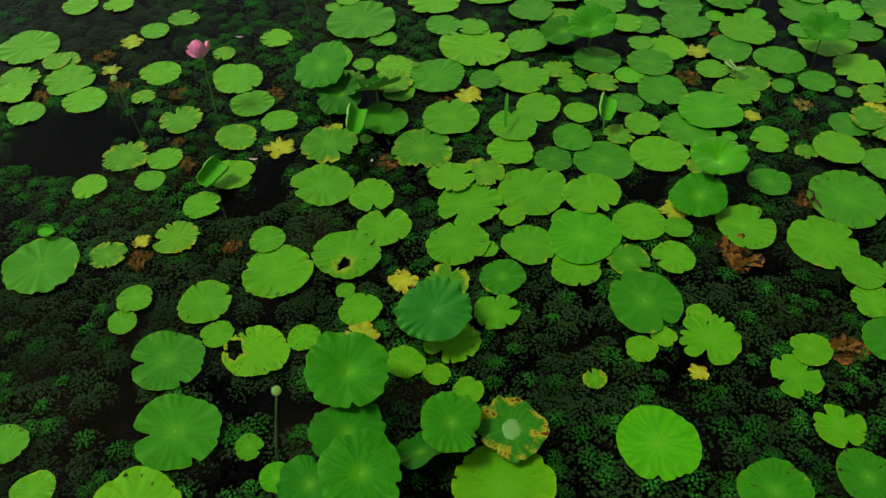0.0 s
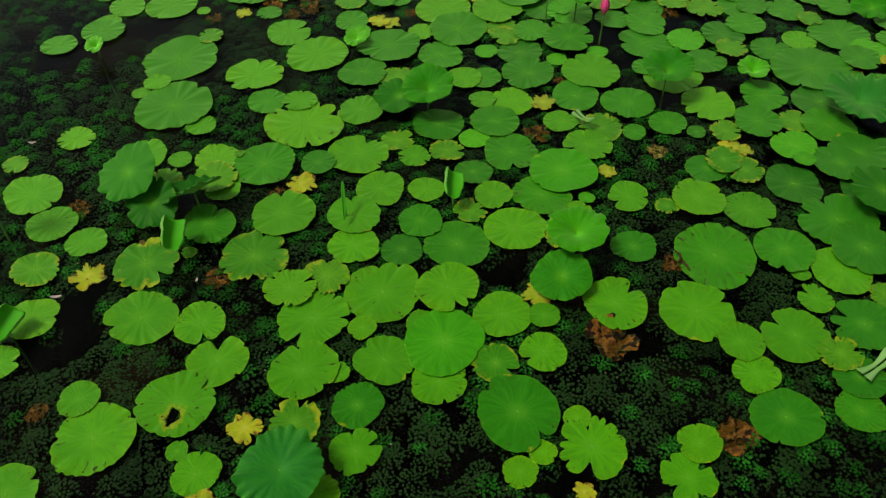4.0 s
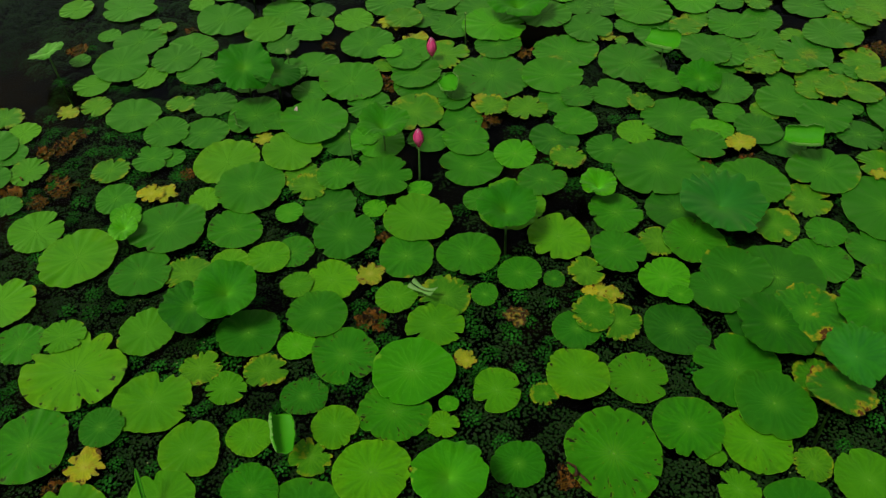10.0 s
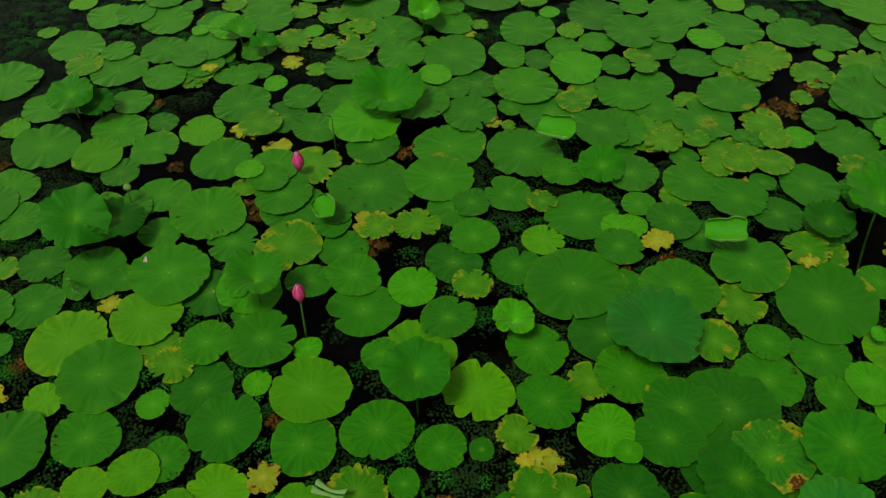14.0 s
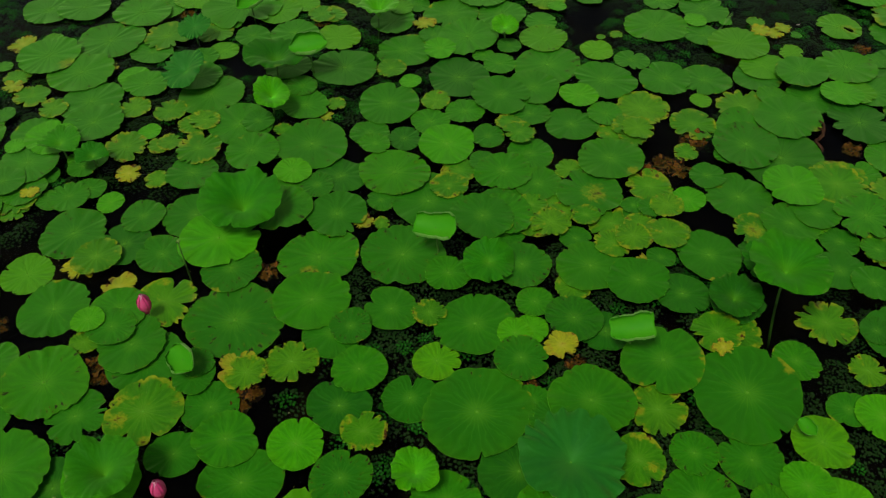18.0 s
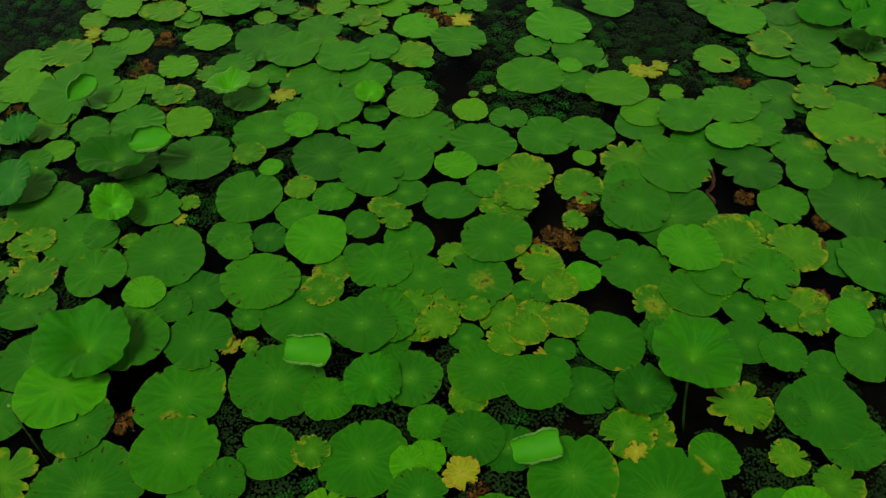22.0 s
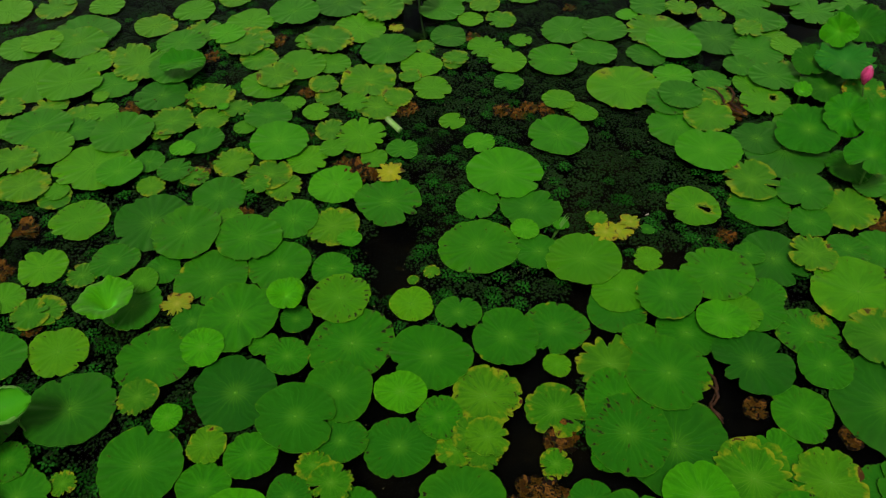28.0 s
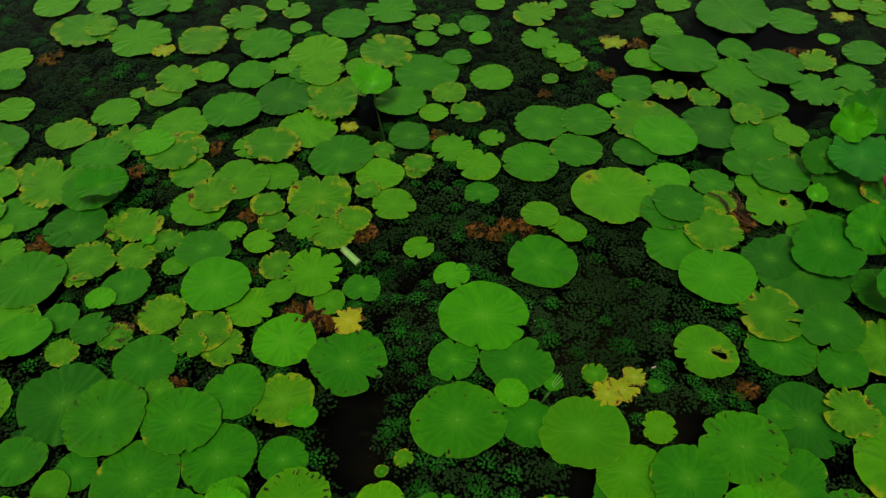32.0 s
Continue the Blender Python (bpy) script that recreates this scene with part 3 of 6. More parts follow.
def rolled_leaf(x, y, z, length, turn, spike=0, lean=0, blunt=0):
    """A young leaf not yet flat: an open trough with curled lips, or a tight spike, on its stalk; lean is the side it opens to, blunt leaves the ends square."""
    thing = new("rolled_lotus_leaf")
    thing.location = (x, y, 0)
    rng = random.Random(int(abs(x * 100)) + int(abs(y * 1000)))
    p1, p2 = rng.uniform(0, 6), rng.uniform(0, 6)
    verts, faces, slots = [], [], []
    nu, nv = 21, 21
    half = length / 2
    width = length * (0.075 if spike else 0.40)
    for i in range(nu):
        u = -1 + 2 * i / (nu - 1)
        w = width * (max(1 - abs(u) ** 5.0, 0.05) ** 0.5 if spike else (1 + 0.12 * u) * (1 - 0.22 * abs(u) ** 4 if blunt else max(1 - abs(u) ** 3.2, 0.07) ** 0.6))
        for j in range(nv):
            v = -1 + 2 * j / (nv - 1)
            if spike:
                a, rr = v * 2.5, w * 0.6
                verts.append((u * half, rr * math.sin(a), rr * (1 - math.cos(a)) * 0.62))
                continue
            a = abs(v)
            lip = max(a - 0.86, 0)
            wavy = 1 + 0.05 * math.sin(4 * u + p1 + (2 if v > 0 else 0)) + 0.03 * math.sin(9 * u + p2) + 0.025 * math.sin(23 * u + p1)
            side = w * (a - 0.10 * a ** 3 - 1.7 * lip) * wavy
            rise = w * (0.55 * a ** 2.0 + 0.5 * lip * (1 - 4 * lip)) * wavy
            along = u * half * (1 - 0.10 * a ** 3 + 0.03 * math.sin(6 * v + p2))
            verts.append((along, math.copysign(side, v), rise + 0.12 * half * u * u))
    for i in range(nu - 1):
        for j in range(nv - 1):
            faces.append((i * nv + j, (i + 1) * nv + j, (i + 1) * nv + j + 1, i * nv + j + 1))
            slots.append(0)
    c = len(verts)
    verts += [(a, b * 1.03, d - 0.0016) for a, b, d in verts]
    for f in list(faces):
        faces.append(tuple(q + c for q in f)[::-1])
        slots.append(1)
    loop = list(range(nv)) + [i * nv + nv - 1 for i in range(1, nu)] + [(nu - 1) * nv + j for j in range(nv - 2, -1, -1)] + [i * nv for i in range(nu - 2, 0, -1)]
    for q, a in enumerate(loop):
        d = loop[(q + 1) % len(loop)]
        faces.append((a, d, d + c, a + c))
        slots.append(1)
    me = mesh("blade", verts, faces, [ROLLED, UNDERSIDE], slots)
    blade = part("blade", me, thing)
    blade.matrix_basis = Matrix.Translation((0, 0, max(z, 0.03))) @ Matrix.Rotation(radians(turn), 4, "Z") @ Matrix.Rotation(radians(-40 if spike else -10), 4, "Y") @ Matrix.Rotation(radians(0 if spike else lean), 4, "X")
    path = [(0.03 * (1 - s), 0, -0.34 + (z + 0.34) * s) for s in (0, 0.33, 0.66, 1)]
    part("stalk", tube_mesh("stalk", path, (0.006, 0.0055, 0.005, 0.004), STALK), thing, "thin green stalk")
    tagged(thing, "pale green young lotus leaf still rolled into a spike" if spike else "young green lotus leaf half unrolled, with pale curled lips", "lotus leaf", "rolled young leaves")
    return thing


def folded_leaf(x, y, z, length, turn):
    """A young leaf with both halves still rolled in, seen from its pale back: two rolls side by side, pinched in the middle."""
    thing = new("folded_lotus_leaf")
    thing.location = (x, y, 0)
    for side in (-1, 1):
        verts, faces = [], []
        nu, nv = 17, 10
        for i in range(nu):
            u = -1 + 2 * i / (nu - 1)
            w = length * (0.052 + 0.060 * abs(u) ** 1.4)
            for j in range(nv):
                a = 2 * math.pi * j / nv
                verts.append((u * length / 2 * (1 + 0.06 * math.sin(a)), side * (w + 0.003) + w * math.cos(a), w * 0.45 * math.sin(a) + 0.02 * u * u))
        for i in range(nu - 1):
            for j in range(nv):
                faces.append((i * nv + j, i * nv + (j + 1) % nv, (i + 1) * nv + (j + 1) % nv, (i + 1) * nv + j))
        faces += [tuple(range(nv))[::-1], tuple(range((nu - 1) * nv, nu * nv))]
        roll = part("roll", mesh("roll", verts, faces, [FOLDED]), thing)
        roll.matrix_basis = Matrix.Translation((0, 0, z)) @ Matrix.Rotation(radians(turn), 4, "Z") @ Matrix.Rotation(radians(-8), 4, "Y")
    part("stalk", tube_mesh("stalk", [(0.02 * (1 - q), 0, -0.34 + (z + 0.34) * q) for q in (0, 0.5, 1)], (0.006, 0.005, 0.004), STALK), thing, "thin green stalk")
    tagged(thing, "pale green young lotus leaf folded into two rolls", "lotus leaf", "rolled young leaves")
    return thing


pad("fo", -1.11, -3.24, 0.085, -130, 0)
pad("fo", -1.38, -3.22, 0.090, 151, 0)
pad("fo", -0.77, -3.01, 0.168, 157, 0)
pad("go", -0.93, -2.72, 0.173, 0, 1, (-127, 5))
pad("go", -2.16, -2.65, 0.177, -113, 0)
pad("fo", -1.58, -2.57, 0.065, -83, 0)
pad("lo", -0.49, -2.57, 0.064, 91, 0)
pad("fo", -0.67, -2.56, 0.057, 0, 0, (23, 4))
pad("go", -1.26, -2.55, 0.156, 0, 0, (32, 2))
pad("fo", -1.65, -2.46, 0.079, -125, 1)
pad("yr", -1.99, -2.40, 0.087, 0, 0, (43, 3), (-107, 3))
pad("fo", -1.22, -2.32, 0.071, 72, 0)
pad("br", -1.86, -2.31, 0.067, -147, 1)
pad("fo", -1.02, -2.26, 0.139, 0, 0, eaten=(0.70, radians(-144), 0.30, 0.20))
pad("fo", -1.41, -2.25, 0.121, 0, 0, (71, 3))
pad("Yo", -1.95, -2.24, 0.043, -45, 0)
pad("fo", -2.49, -2.21, 0.087, -8, 0)
pad("fo", -3.31, -2.14, 0.104, 167, 0)
pad("yr", -1.85, -2.11, 0.109, 24, 0)
pad("fo", -3.53, -2.10, 0.098, 16, 1)
pad("fo", -0.93, -2.07, 0.071, -131, 0)
pad("fo", 0.16, -2.01, 0.190, 74, 0)
pad("yr", -3.65, -2.01, 0.117, 97, 0)
pad("br", -3.39, -2.01, 0.068, -29, 1)
pad("fo", -2.30, -1.97, 0.076, 39, 0)
pad("br", -1.62, -1.95, 0.054, 105, 0)
pad("yr", -2.56, -1.95, 0.120, 0, 0)
pad("fo", -1.32, -1.91, 0.160, 0, 0, (71, 1))
pad("Yw", -0.75, -1.90, 0.075, -55, 1)
pad("fo", -1.95, -1.89, 0.092, 0, 0, (43, 4))
pad("fo", -0.52, -1.86, 0.083, -17, 0)
pad("fo", -3.17, -1.85, 0.121, 152, 0)
pad("fo", -1.51, -1.82, 0.084, 0, 1, (18, 6))
pad("fo", -2.39, -1.82, 0.090, 10, 0)
pad("fo", -0.38, -1.81, 0.056, 157, 0)
pad("fo", -3.92, -1.81, 0.183, 175, 0)
pad("fo", -3.42, -1.81, 0.142, -120, 0)
pad("fo", -0.87, -1.80, 0.094, -152, 0)
pad("fo", -0.23, -1.78, 0.064, 85, 0)
pad("yo", -3.64, -1.77, 0.085, -40, 1)
pad("fo", -1.00, -1.77, 0.045, -72, 0)
pad("br", -2.29, -1.76, 0.067, 18, 0)
pad("yo", -3.62, -1.72, 0.086, -130, 0)
pad("br", -2.47, -1.69, 0.046, -53, 0)
pad("fo", -2.03, -1.65, 0.117, 23, 0)
pad("fr", -0.46, -1.64, 0.122, -16, 0)
pad("br", -3.16, -1.63, 0.074, -158, 0)
pad("fo", -1.16, -1.62, 0.157, 0, 1, (71, 3), eaten=(0.40, radians(-55), 0.20, 0.30))
pad("yr", -2.95, -1.60, 0.065, -56, 0)
pad("Yw", -3.33, -1.58, 0.054, 168, 0)
pad("yr", -2.61, -1.57, 0.118, -80, 0)
pad("Yr", -0.85, -1.55, 0.069, 86, 0)
pad("br", -3.50, -1.53, 0.069, -85, 0)
pad("lo", 0.47, -1.45, 0.160, 0, 0, (-56, 2))
pad("yo", -2.26, -1.45, 0.111, 45, 0)
pad("br", -2.84, -1.44, 0.065, -40, 0)
pad("yr", -0.70, -1.42, 0.106, 46, 0)
pad("fo", -3.08, -1.40, 0.117, -85, 0)
pad("fr", -0.42, -1.39, 0.100, 135, 0)
pad("yr", 0.11, -1.38, 0.049, 143, 0)
pad("fo", -1.62, -1.38, 0.155, 0, 0, (-122, 3))
pad("fo", -1.17, -1.37, 0.130, 0, 0, (132, 8))
pad("Yw", -3.50, -1.34, 0.070, -161, 0)
pad("fo", -4.13, -1.34, 0.111, 22, 0)
pad("Yw", -2.02, -1.34, 0.080, -164, 0)
pad("go", 0.90, -1.32, 0.136, -2, 0)
pad("fo", -1.38, -1.26, 0.113, 0, 0, (-36, 5))
pad("go", -0.54, -1.22, 0.106, -165, 0)
pad("fo", -2.44, -1.21, 0.120, -137, 0)
pad("fo", -0.83, -1.21, 0.145, 0, 1, (141, 3), (-6, 2))
pad("fo", -2.20, -1.20, 0.097, 40, 0)
pad("fo", -3.50, -1.17, 0.089, 161, 0)
pad("fr", -3.95, -1.16, 0.093, -156, 0)
pad("fo", -0.71, -1.14, 0.054, -146, 0)
pad("yr", -1.85, -1.14, 0.150, -14, 0)
pad("fo", -2.70, -1.12, 0.149, 141, 0)
pad("fo", 0.16, -1.12, 0.068, -155, 0)
pad("br", -2.41, -1.06, 0.065, 51, 1)
pad("Yr", 0.40, -1.06, 0.041, -136, 0)
pad("br", -2.45, -1.05, 0.049, 91, 0)
pad("go", 1.12, -1.03, 0.116, -72, 0)
pad("yr", -2.97, -1.02, 0.069, 92, 0)
pad("br", -1.51, -1.02, 0.071, 5, 1)
pad("fo", 0.19, -1.00, 0.055, -12, 0)
pad("yr", -1.73, -0.98, 0.037, -102, 0)
pad("fo", -0.58, -0.98, 0.126, 160, 0)
pad("fr", -0.98, -0.97, 0.154, -148, 0)
pad("yr", -3.49, -0.96, 0.094, -151, 0)
pad("fo", -0.33, -0.94, 0.118, 43, 0)
pad("fo", -0.76, -0.90, 0.062, -117, 1)
pad("fr", -1.17, -0.90, 0.115, -3, 2)
pad("go", 0.02, -0.90, 0.166, -19, 1)
pad("fr", 0.94, -0.90, 0.097, 0, 0, (95, 6), (-36, 4), (170, 4))
pad("fr", 0.34, -0.88, 0.133, 0, 1, (130, 6), (-163, 3), (-70, 6))
pad("yo", -1.45, -0.83, 0.161, 0, 0, (114, 3), (58, 3), (-51, 3))
pad("fr", 0.70, -0.80, 0.104, 0, 0, (74, 5), (-115, 5), (-35, 4), (160, 3))
pad("fo", 0.23, -0.79, 0.056, 13, 0)
pad("go", -1.79, -0.79, 0.133, 0, 0, (107, 3))
pad("lo", -0.42, -0.77, 0.173, 19, 1)
pad("yr", -1.08, -0.75, 0.105, 0, 1, (-127, 4), (127, 3), (-5, 3))
pad("yo", -0.18, -0.74, 0.099, 0, 0, (2, 6))
pad("fo", -0.57, -0.73, 0.063, 102, 0)
pad("yr", -2.20, -0.70, 0.106, -74, 0)
pad("fr", -2.87, -0.70, 0.097, -86, 0)
pad("fo", -0.81, -0.68, 0.174, 140, 0)
pad("fo", 0.68, -0.64, 0.086, 46, 1)
pad("fo", -2.45, -0.60, 0.124, 164, 0)
pad("fo", -0.04, -0.58, 0.100, 0, 0, (-119, 4))
pad("fo", -1.91, -0.56, 0.093, -58, 0)
pad("fo", -1.52, -0.54, 0.154, 0, 1, (137, 3))
pad("br", 0.79, -0.53, 0.095, 47, 0)
pad("fo", -1.10, -0.52, 0.118, 29, 0)
pad("fo", -2.26, -0.52, 0.062, 169, 0)
pad("fo", -0.57, -0.51, 0.142, 0, 2, (-7, 2), (-35, 4))
pad("fo", -0.29, -0.50, 0.127, 80, 0)
pad("do", -0.89, -0.42, 0.099, -32, 0)
pad("fo", -0.13, -0.41, 0.069, -145, 1)
pad("fo", -2.10, -0.41, 0.117, 78, 0)
pad("fo", -1.22, -0.36, 0.129, 0, 1, (137, 3))
pad("br", 0.17, -0.35, 0.124, 133, 1)
pad("go", 0.92, -0.34, 0.137, -71, 0)
pad("yr", -2.01, -0.33, 0.028, 159, 2)
pad("Yr", -1.59, -0.32, 0.077, 142, 0)
pad("go", -1.85, -0.31, 0.164, -142, 1)
pad("Yo", -0.21, -0.31, 0.073, 0, 0, (141, 5), (51, 4), (-108, 4))
pad("fo", -2.37, -0.25, 0.081, 23, 0)
pad("go", -0.69, -0.25, 0.153, -141, 0)
pad("fo", -2.88, -0.22, 0.053, 155, 0)
pad("go", -0.92, -0.22, 0.109, -12, 1)
pad("go", -2.62, -0.21, 0.214, 0, 1, (91, 2))
pad("fo", 0.75, -0.21, 0.096, -138, 1)
pad("fo", 0.10, -0.17, 0.144, 0, 0, (78, 5))
pad("go", 1.16, -0.15, 0.101, -149, 0)
pad("go", -1.62, -0.15, 0.091, 15, 1)
pad("fo", -1.23, -0.13, 0.125, -82, 0)
pad("fo", -2.86, -0.11, 0.076, 170, 2)
pad("fo", 0.64, -0.09, 0.099, -104, 2)
pad("fo", 0.42, -0.02, 0.164, 0, 0, (56, 3), (-40, 2))
pad("yr", -0.76, -0.02, 0.083, 0, 0, (41, 5), (96, 4), (-126, 3))
pad("fo", -1.03, -0.01, 0.090, -42, 0)
pad("fo", -0.51, -0.01, 0.147, 150, 0)
pad("go", 1.11, 0.00, 0.104, 111, 1)
pad("fr", -1.49, 0.02, 0.157, 10, 0)
pad("fr", -1.88, 0.05, 0.210, 0, 2, (97, 3))
pad("yr", -0.30, 0.06, 0.073, 158, 0)
pad("yr", 1.01, 0.07, 0.089, -20, 2)
pad("go", 1.24, 0.07, 0.055, 26, 0)
pad("fo", 0.82, 0.08, 0.143, 0, 0, (168, 5))
pad("go", -2.21, 0.11, 0.112, 87, 0)
pad("fo", -0.72, 0.13, 0.096, -10, 1)
pad("go", -2.94, 0.15, 0.222, 37, 0)
pad("fr", -1.23, 0.17, 0.082, -107, 0)
pad("fo", -3.63, 0.18, 0.092, 82, 0)
pad("fr", -2.03, 0.19, 0.093, 179, 3)
pad("go", 0.02, 0.19, 0.103, -119, 0)
pad("br", 0.22, 0.20, 0.068, -147, 1)
pad("yr", -1.38, 0.23, 0.087, -19, 0)
pad("go", -0.90, 0.23, 0.096, 128, 0)
pad("fr", -0.31, 0.27, 0.062, 71, 0)
pad("fw", -2.45, 0.27, 0.163, 117, 0)
pad("go", -0.52, 0.27, 0.143, 28, 0)
pad("go", 1.05, 0.30, 0.140, 0, 0, (-180, 6), (-141, 3))
pad("yr", -1.11, 0.30, 0.090, 79, 0)
pad("fr", 0.83, 0.33, 0.081, 95, 0)
pad("fo", -1.71, 0.33, 0.125, 33, 0)
pad("go", 0.36, 0.34, 0.196, -4, 0)
pad("lo", -0.32, 0.37, 0.040, 151, 0)
pad("fo", -3.67, 0.39, 0.120, -59, 0)
pad("yr", -2.95, 0.42, 0.079, -132, 1)
pad("fo", 0.73, 0.44, 0.043, -30, 0)
pad("lo", -1.04, 0.46, 0.080, 171, 0)
pad("go", -1.27, 0.46, 0.136, 55, 0)
pad("lo", -0.51, 0.47, 0.168, 92, 2)
pad("go", -0.82, 0.47, 0.145, 0, 0, (-52, 4))
pad("fo", -0.15, 0.49, 0.105, 0, 0, (-116, 5), (27, 3))
pad("fo", 1.29, 0.51, 0.127, -67, 0)
pad("yo", 1.09, 0.52, 0.075, 58, 0)
pad("yr", 0.04, 0.53, 0.058, 121, 0)
pad("go", 0.62, 0.54, 0.139, 0, 1, (-75, 3))
pad("fo", -3.44, 0.56, 0.164, 83, 0)
pad("fo", 0.88, 0.56, 0.143, 76, 0)
pad("Yo", -0.33, 0.61, 0.042, 106, 0)
pad("go", -1.91, 0.62, 0.139, 0, 1, (45, 2))
pad("fo", -2.27, 0.63, 0.183, -1, 0)
pad("go", -1.02, 0.64, 0.132, 104, 1)
pad("fo", 0.15, 0.66, 0.129, 0, 1, (50, 2))
pad("br", -0.77, 0.69, 0.075, 121, 0)
pad("yr", -1.71, 0.69, 0.109, 12, 0)
pad("fo", 0.39, 0.72, 0.126, 0, 0, (-8, 3))
pad("fo", -2.57, 0.72, 0.140, 0, 0, (64, 4))
pad("fr", -0.50, 0.73, 0.124, 170, 1)
pad("go", 0.93, 0.74, 0.158, -94, 2)
pad("Yr", -2.97, 0.74, 0.053, 54, 0)
pad("fo", -1.18, 0.77, 0.076, 52, 1)
pad("fo", -1.55, 0.81, 0.089, -81, 0)
pad("gr", -2.83, 0.83, 0.077, 56, 0)
pad("fo", -0.72, 0.84, 0.092, 87, 0)
pad("fo", -1.04, 0.85, 0.121, -23, 0)
pad("go", 0.77, 0.87, 0.182, 0, 1, (-167, 3), (136, 4))
pad("mr", -0.17, 0.89, 0.064, 84, 0)
pad("fo", -1.38, 0.89, 0.100, 34, 1)
pad("go", 0.10, 0.90, 0.108, 92, 0)
pad("lo", -2.16, 0.91, 0.070, -19, 3)
pad("yr", -0.51, 0.91, 0.120, 67, 0)
pad("go", -3.14, 0.91, 0.123, -86, 0)
pad("go", -1.94, 0.92, 0.181, -126, 2)
pad("yo", 1.10, 0.93, 0.102, -159, 0)
pad("Yw", -0.88, 0.93, 0.068, 95, 1)
pad("br", -2.90, 0.96, 0.088, -141, 1)
pad("go", -1.29, 0.96, 0.102, -22, 0)
pad("go", -0.34, 0.97, 0.064, -8, 0)
pad("yo", 0.27, 0.98, 0.099, 0, 1, (53, 5), (-127, 4))
pad("yo", 0.15, 0.99, 0.097, -171, 2)
pad("do", 0.51, 1.02, 0.141, 106, 0)
pad("go", -1.63, 1.02, 0.136, 44, 0)
pad("go", -2.32, 1.04, 0.108, 41, 0)
pad("br", -2.65, 1.04, 0.088, 77, 0)
pad("fr", -2.89, 1.09, 0.105, 42, 0)
pad("go", -0.76, 1.09, 0.134, 138, 0)
pad("Yo", 0.16, 1.13, 0.069, 0, 0, (-18, 5), (-127, 3))
pad("go", -1.09, 1.13, 0.151, 0, 1, (85, 3))
pad("go", -0.22, 1.14, 0.102, -57, 0)
pad("go", -0.06, 1.15, 0.051, -47, 0)
pad("Yw", -2.10, 1.15, 0.064, -100, 0)
pad("fo", -1.87, 1.17, 0.086, -25, 0)
pad("lo", 0.50, 1.18, 0.055, -71, 5)
pad("br", -0.91, 1.18, 0.041, 82, 0)
pad("do", 0.87, 1.18, 0.165, -40, 0)
pad("go", -3.54, 1.18, 0.130, 163, 0)
pad("go", -3.07, 1.18, 0.092, 68, 0)
pad("go", -3.20, 1.18, 0.145, -35, 1)
pad("go", -0.48, 1.19, 0.142, 0, 0, (-97, 2))
pad("lo", -1.42, 1.20, 0.069, -15, 0)
pad("yr", -2.47, 1.22, 0.097, 96, 0)
pad("yo", 1.09, 1.22, 0.175, 129, 2)
pad("yr", 0.07, 1.23, 0.085, 65, 1)
pad("go", 0.66, 1.27, 0.135, 133, 3)
pad("lo", 0.42, 1.27, 0.118, 150, 4)
pad("do", -1.24, 1.30, 0.132, -30, 0)
pad("go", -1.69, 1.31, 0.183, 56, 1)
pad("lo", 1.34, 1.32, 0.156, 137, 0)
pad("br", -2.07, 1.32, 0.052, 76, 0)
pad("fo", -0.79, 1.34, 0.164, -20, 1)
pad("lo", -1.02, 1.35, 0.060, -62, 0)
pad("fo", -3.12, 1.35, 0.094, 65, 0)
pad("br", -2.84, 1.37, 0.078, 96, 0)
pad("go", 0.19, 1.39, 0.129, 0, 2, (-28, 3))
pad("go", -2.21, 1.40, 0.076, -48, 0)
pad("go", 0.72, 1.42, 0.155, 38, 2)
pad("fo", -0.10, 1.42, 0.148, 0, 0, (88, 3), (-100, 3), (-138, 2))
pad("do", 0.91, 1.44, 0.202, -128, 1)
pad("fo", -1.90, 1.46, 0.177, -76, 0)
pad("yr", -1.47, 1.47, 0.100, 0, 0, (-15, 5), (-55, 4))
pad("go", -1.29, 1.52, 0.113, -26, 2)
pad("yr", 0.36, 1.52, 0.095, -177, 0)
pad("lo", 1.61, 1.54, 0.129, 17, 0)
pad("go", -0.53, 1.55, 0.085, 120, 1)
pad("lo", -0.85, 1.55, 0.062, -62, 0)
pad("go", -1.05, 1.56, 0.150, 0, 3, (47, 4), (-4, 3))
pad("go", 1.35, 1.56, 0.086, -177, 1)
pad("fo", -0.38, 1.57, 0.172, 36, 0)
pad("go", 0.52, 1.57, 0.144, -8, 1)
pad("go", -2.34, 1.58, 0.125, -17, 1)
pad("Yr", -2.99, 1.59, 0.064, 38, 0)
pad("go", 1.09, 1.61, 0.142, -118, 0)
pad("fo", -1.60, 1.62, 0.154, -26, 2)
pad("lo", 1.50, 1.63, 0.103, -21, 2)
pad("go", -2.14, 1.64, 0.131, -97, 0)
pad("go", 0.13, 1.66, 0.132, 0, 0, (32, 3))
pad("go", -2.61, 1.67, 0.152, 13, 0)
pad("yr", -2.86, 1.68, 0.089, 59, 0)
pad("go", -1.18, 1.69, 0.050, -146, 0)
pad("Yo", -1.80, 1.69, 0.052, -33, 0)
pad("go", 1.33, 1.76, 0.130, 128, 0)
pad("do", 0.42, 1.77, 0.157, 100, 0)
pad("go", -0.27, 1.78, 0.118, 63, 1)
pad("yo", 0.89, 1.79, 0.111, 0, 0, (-68, 3), eaten=(0.54, radians(-40), 0.00, 0.40))
pad("go", -0.65, 1.79, 0.151, -150, 0)
pad("go", 1.11, 1.80, 0.096, 149, 1)
pad("do", -1.37, 1.81, 0.139, 49, 0)
pad("fo", 1.63, 1.82, 0.119, 4, 0)
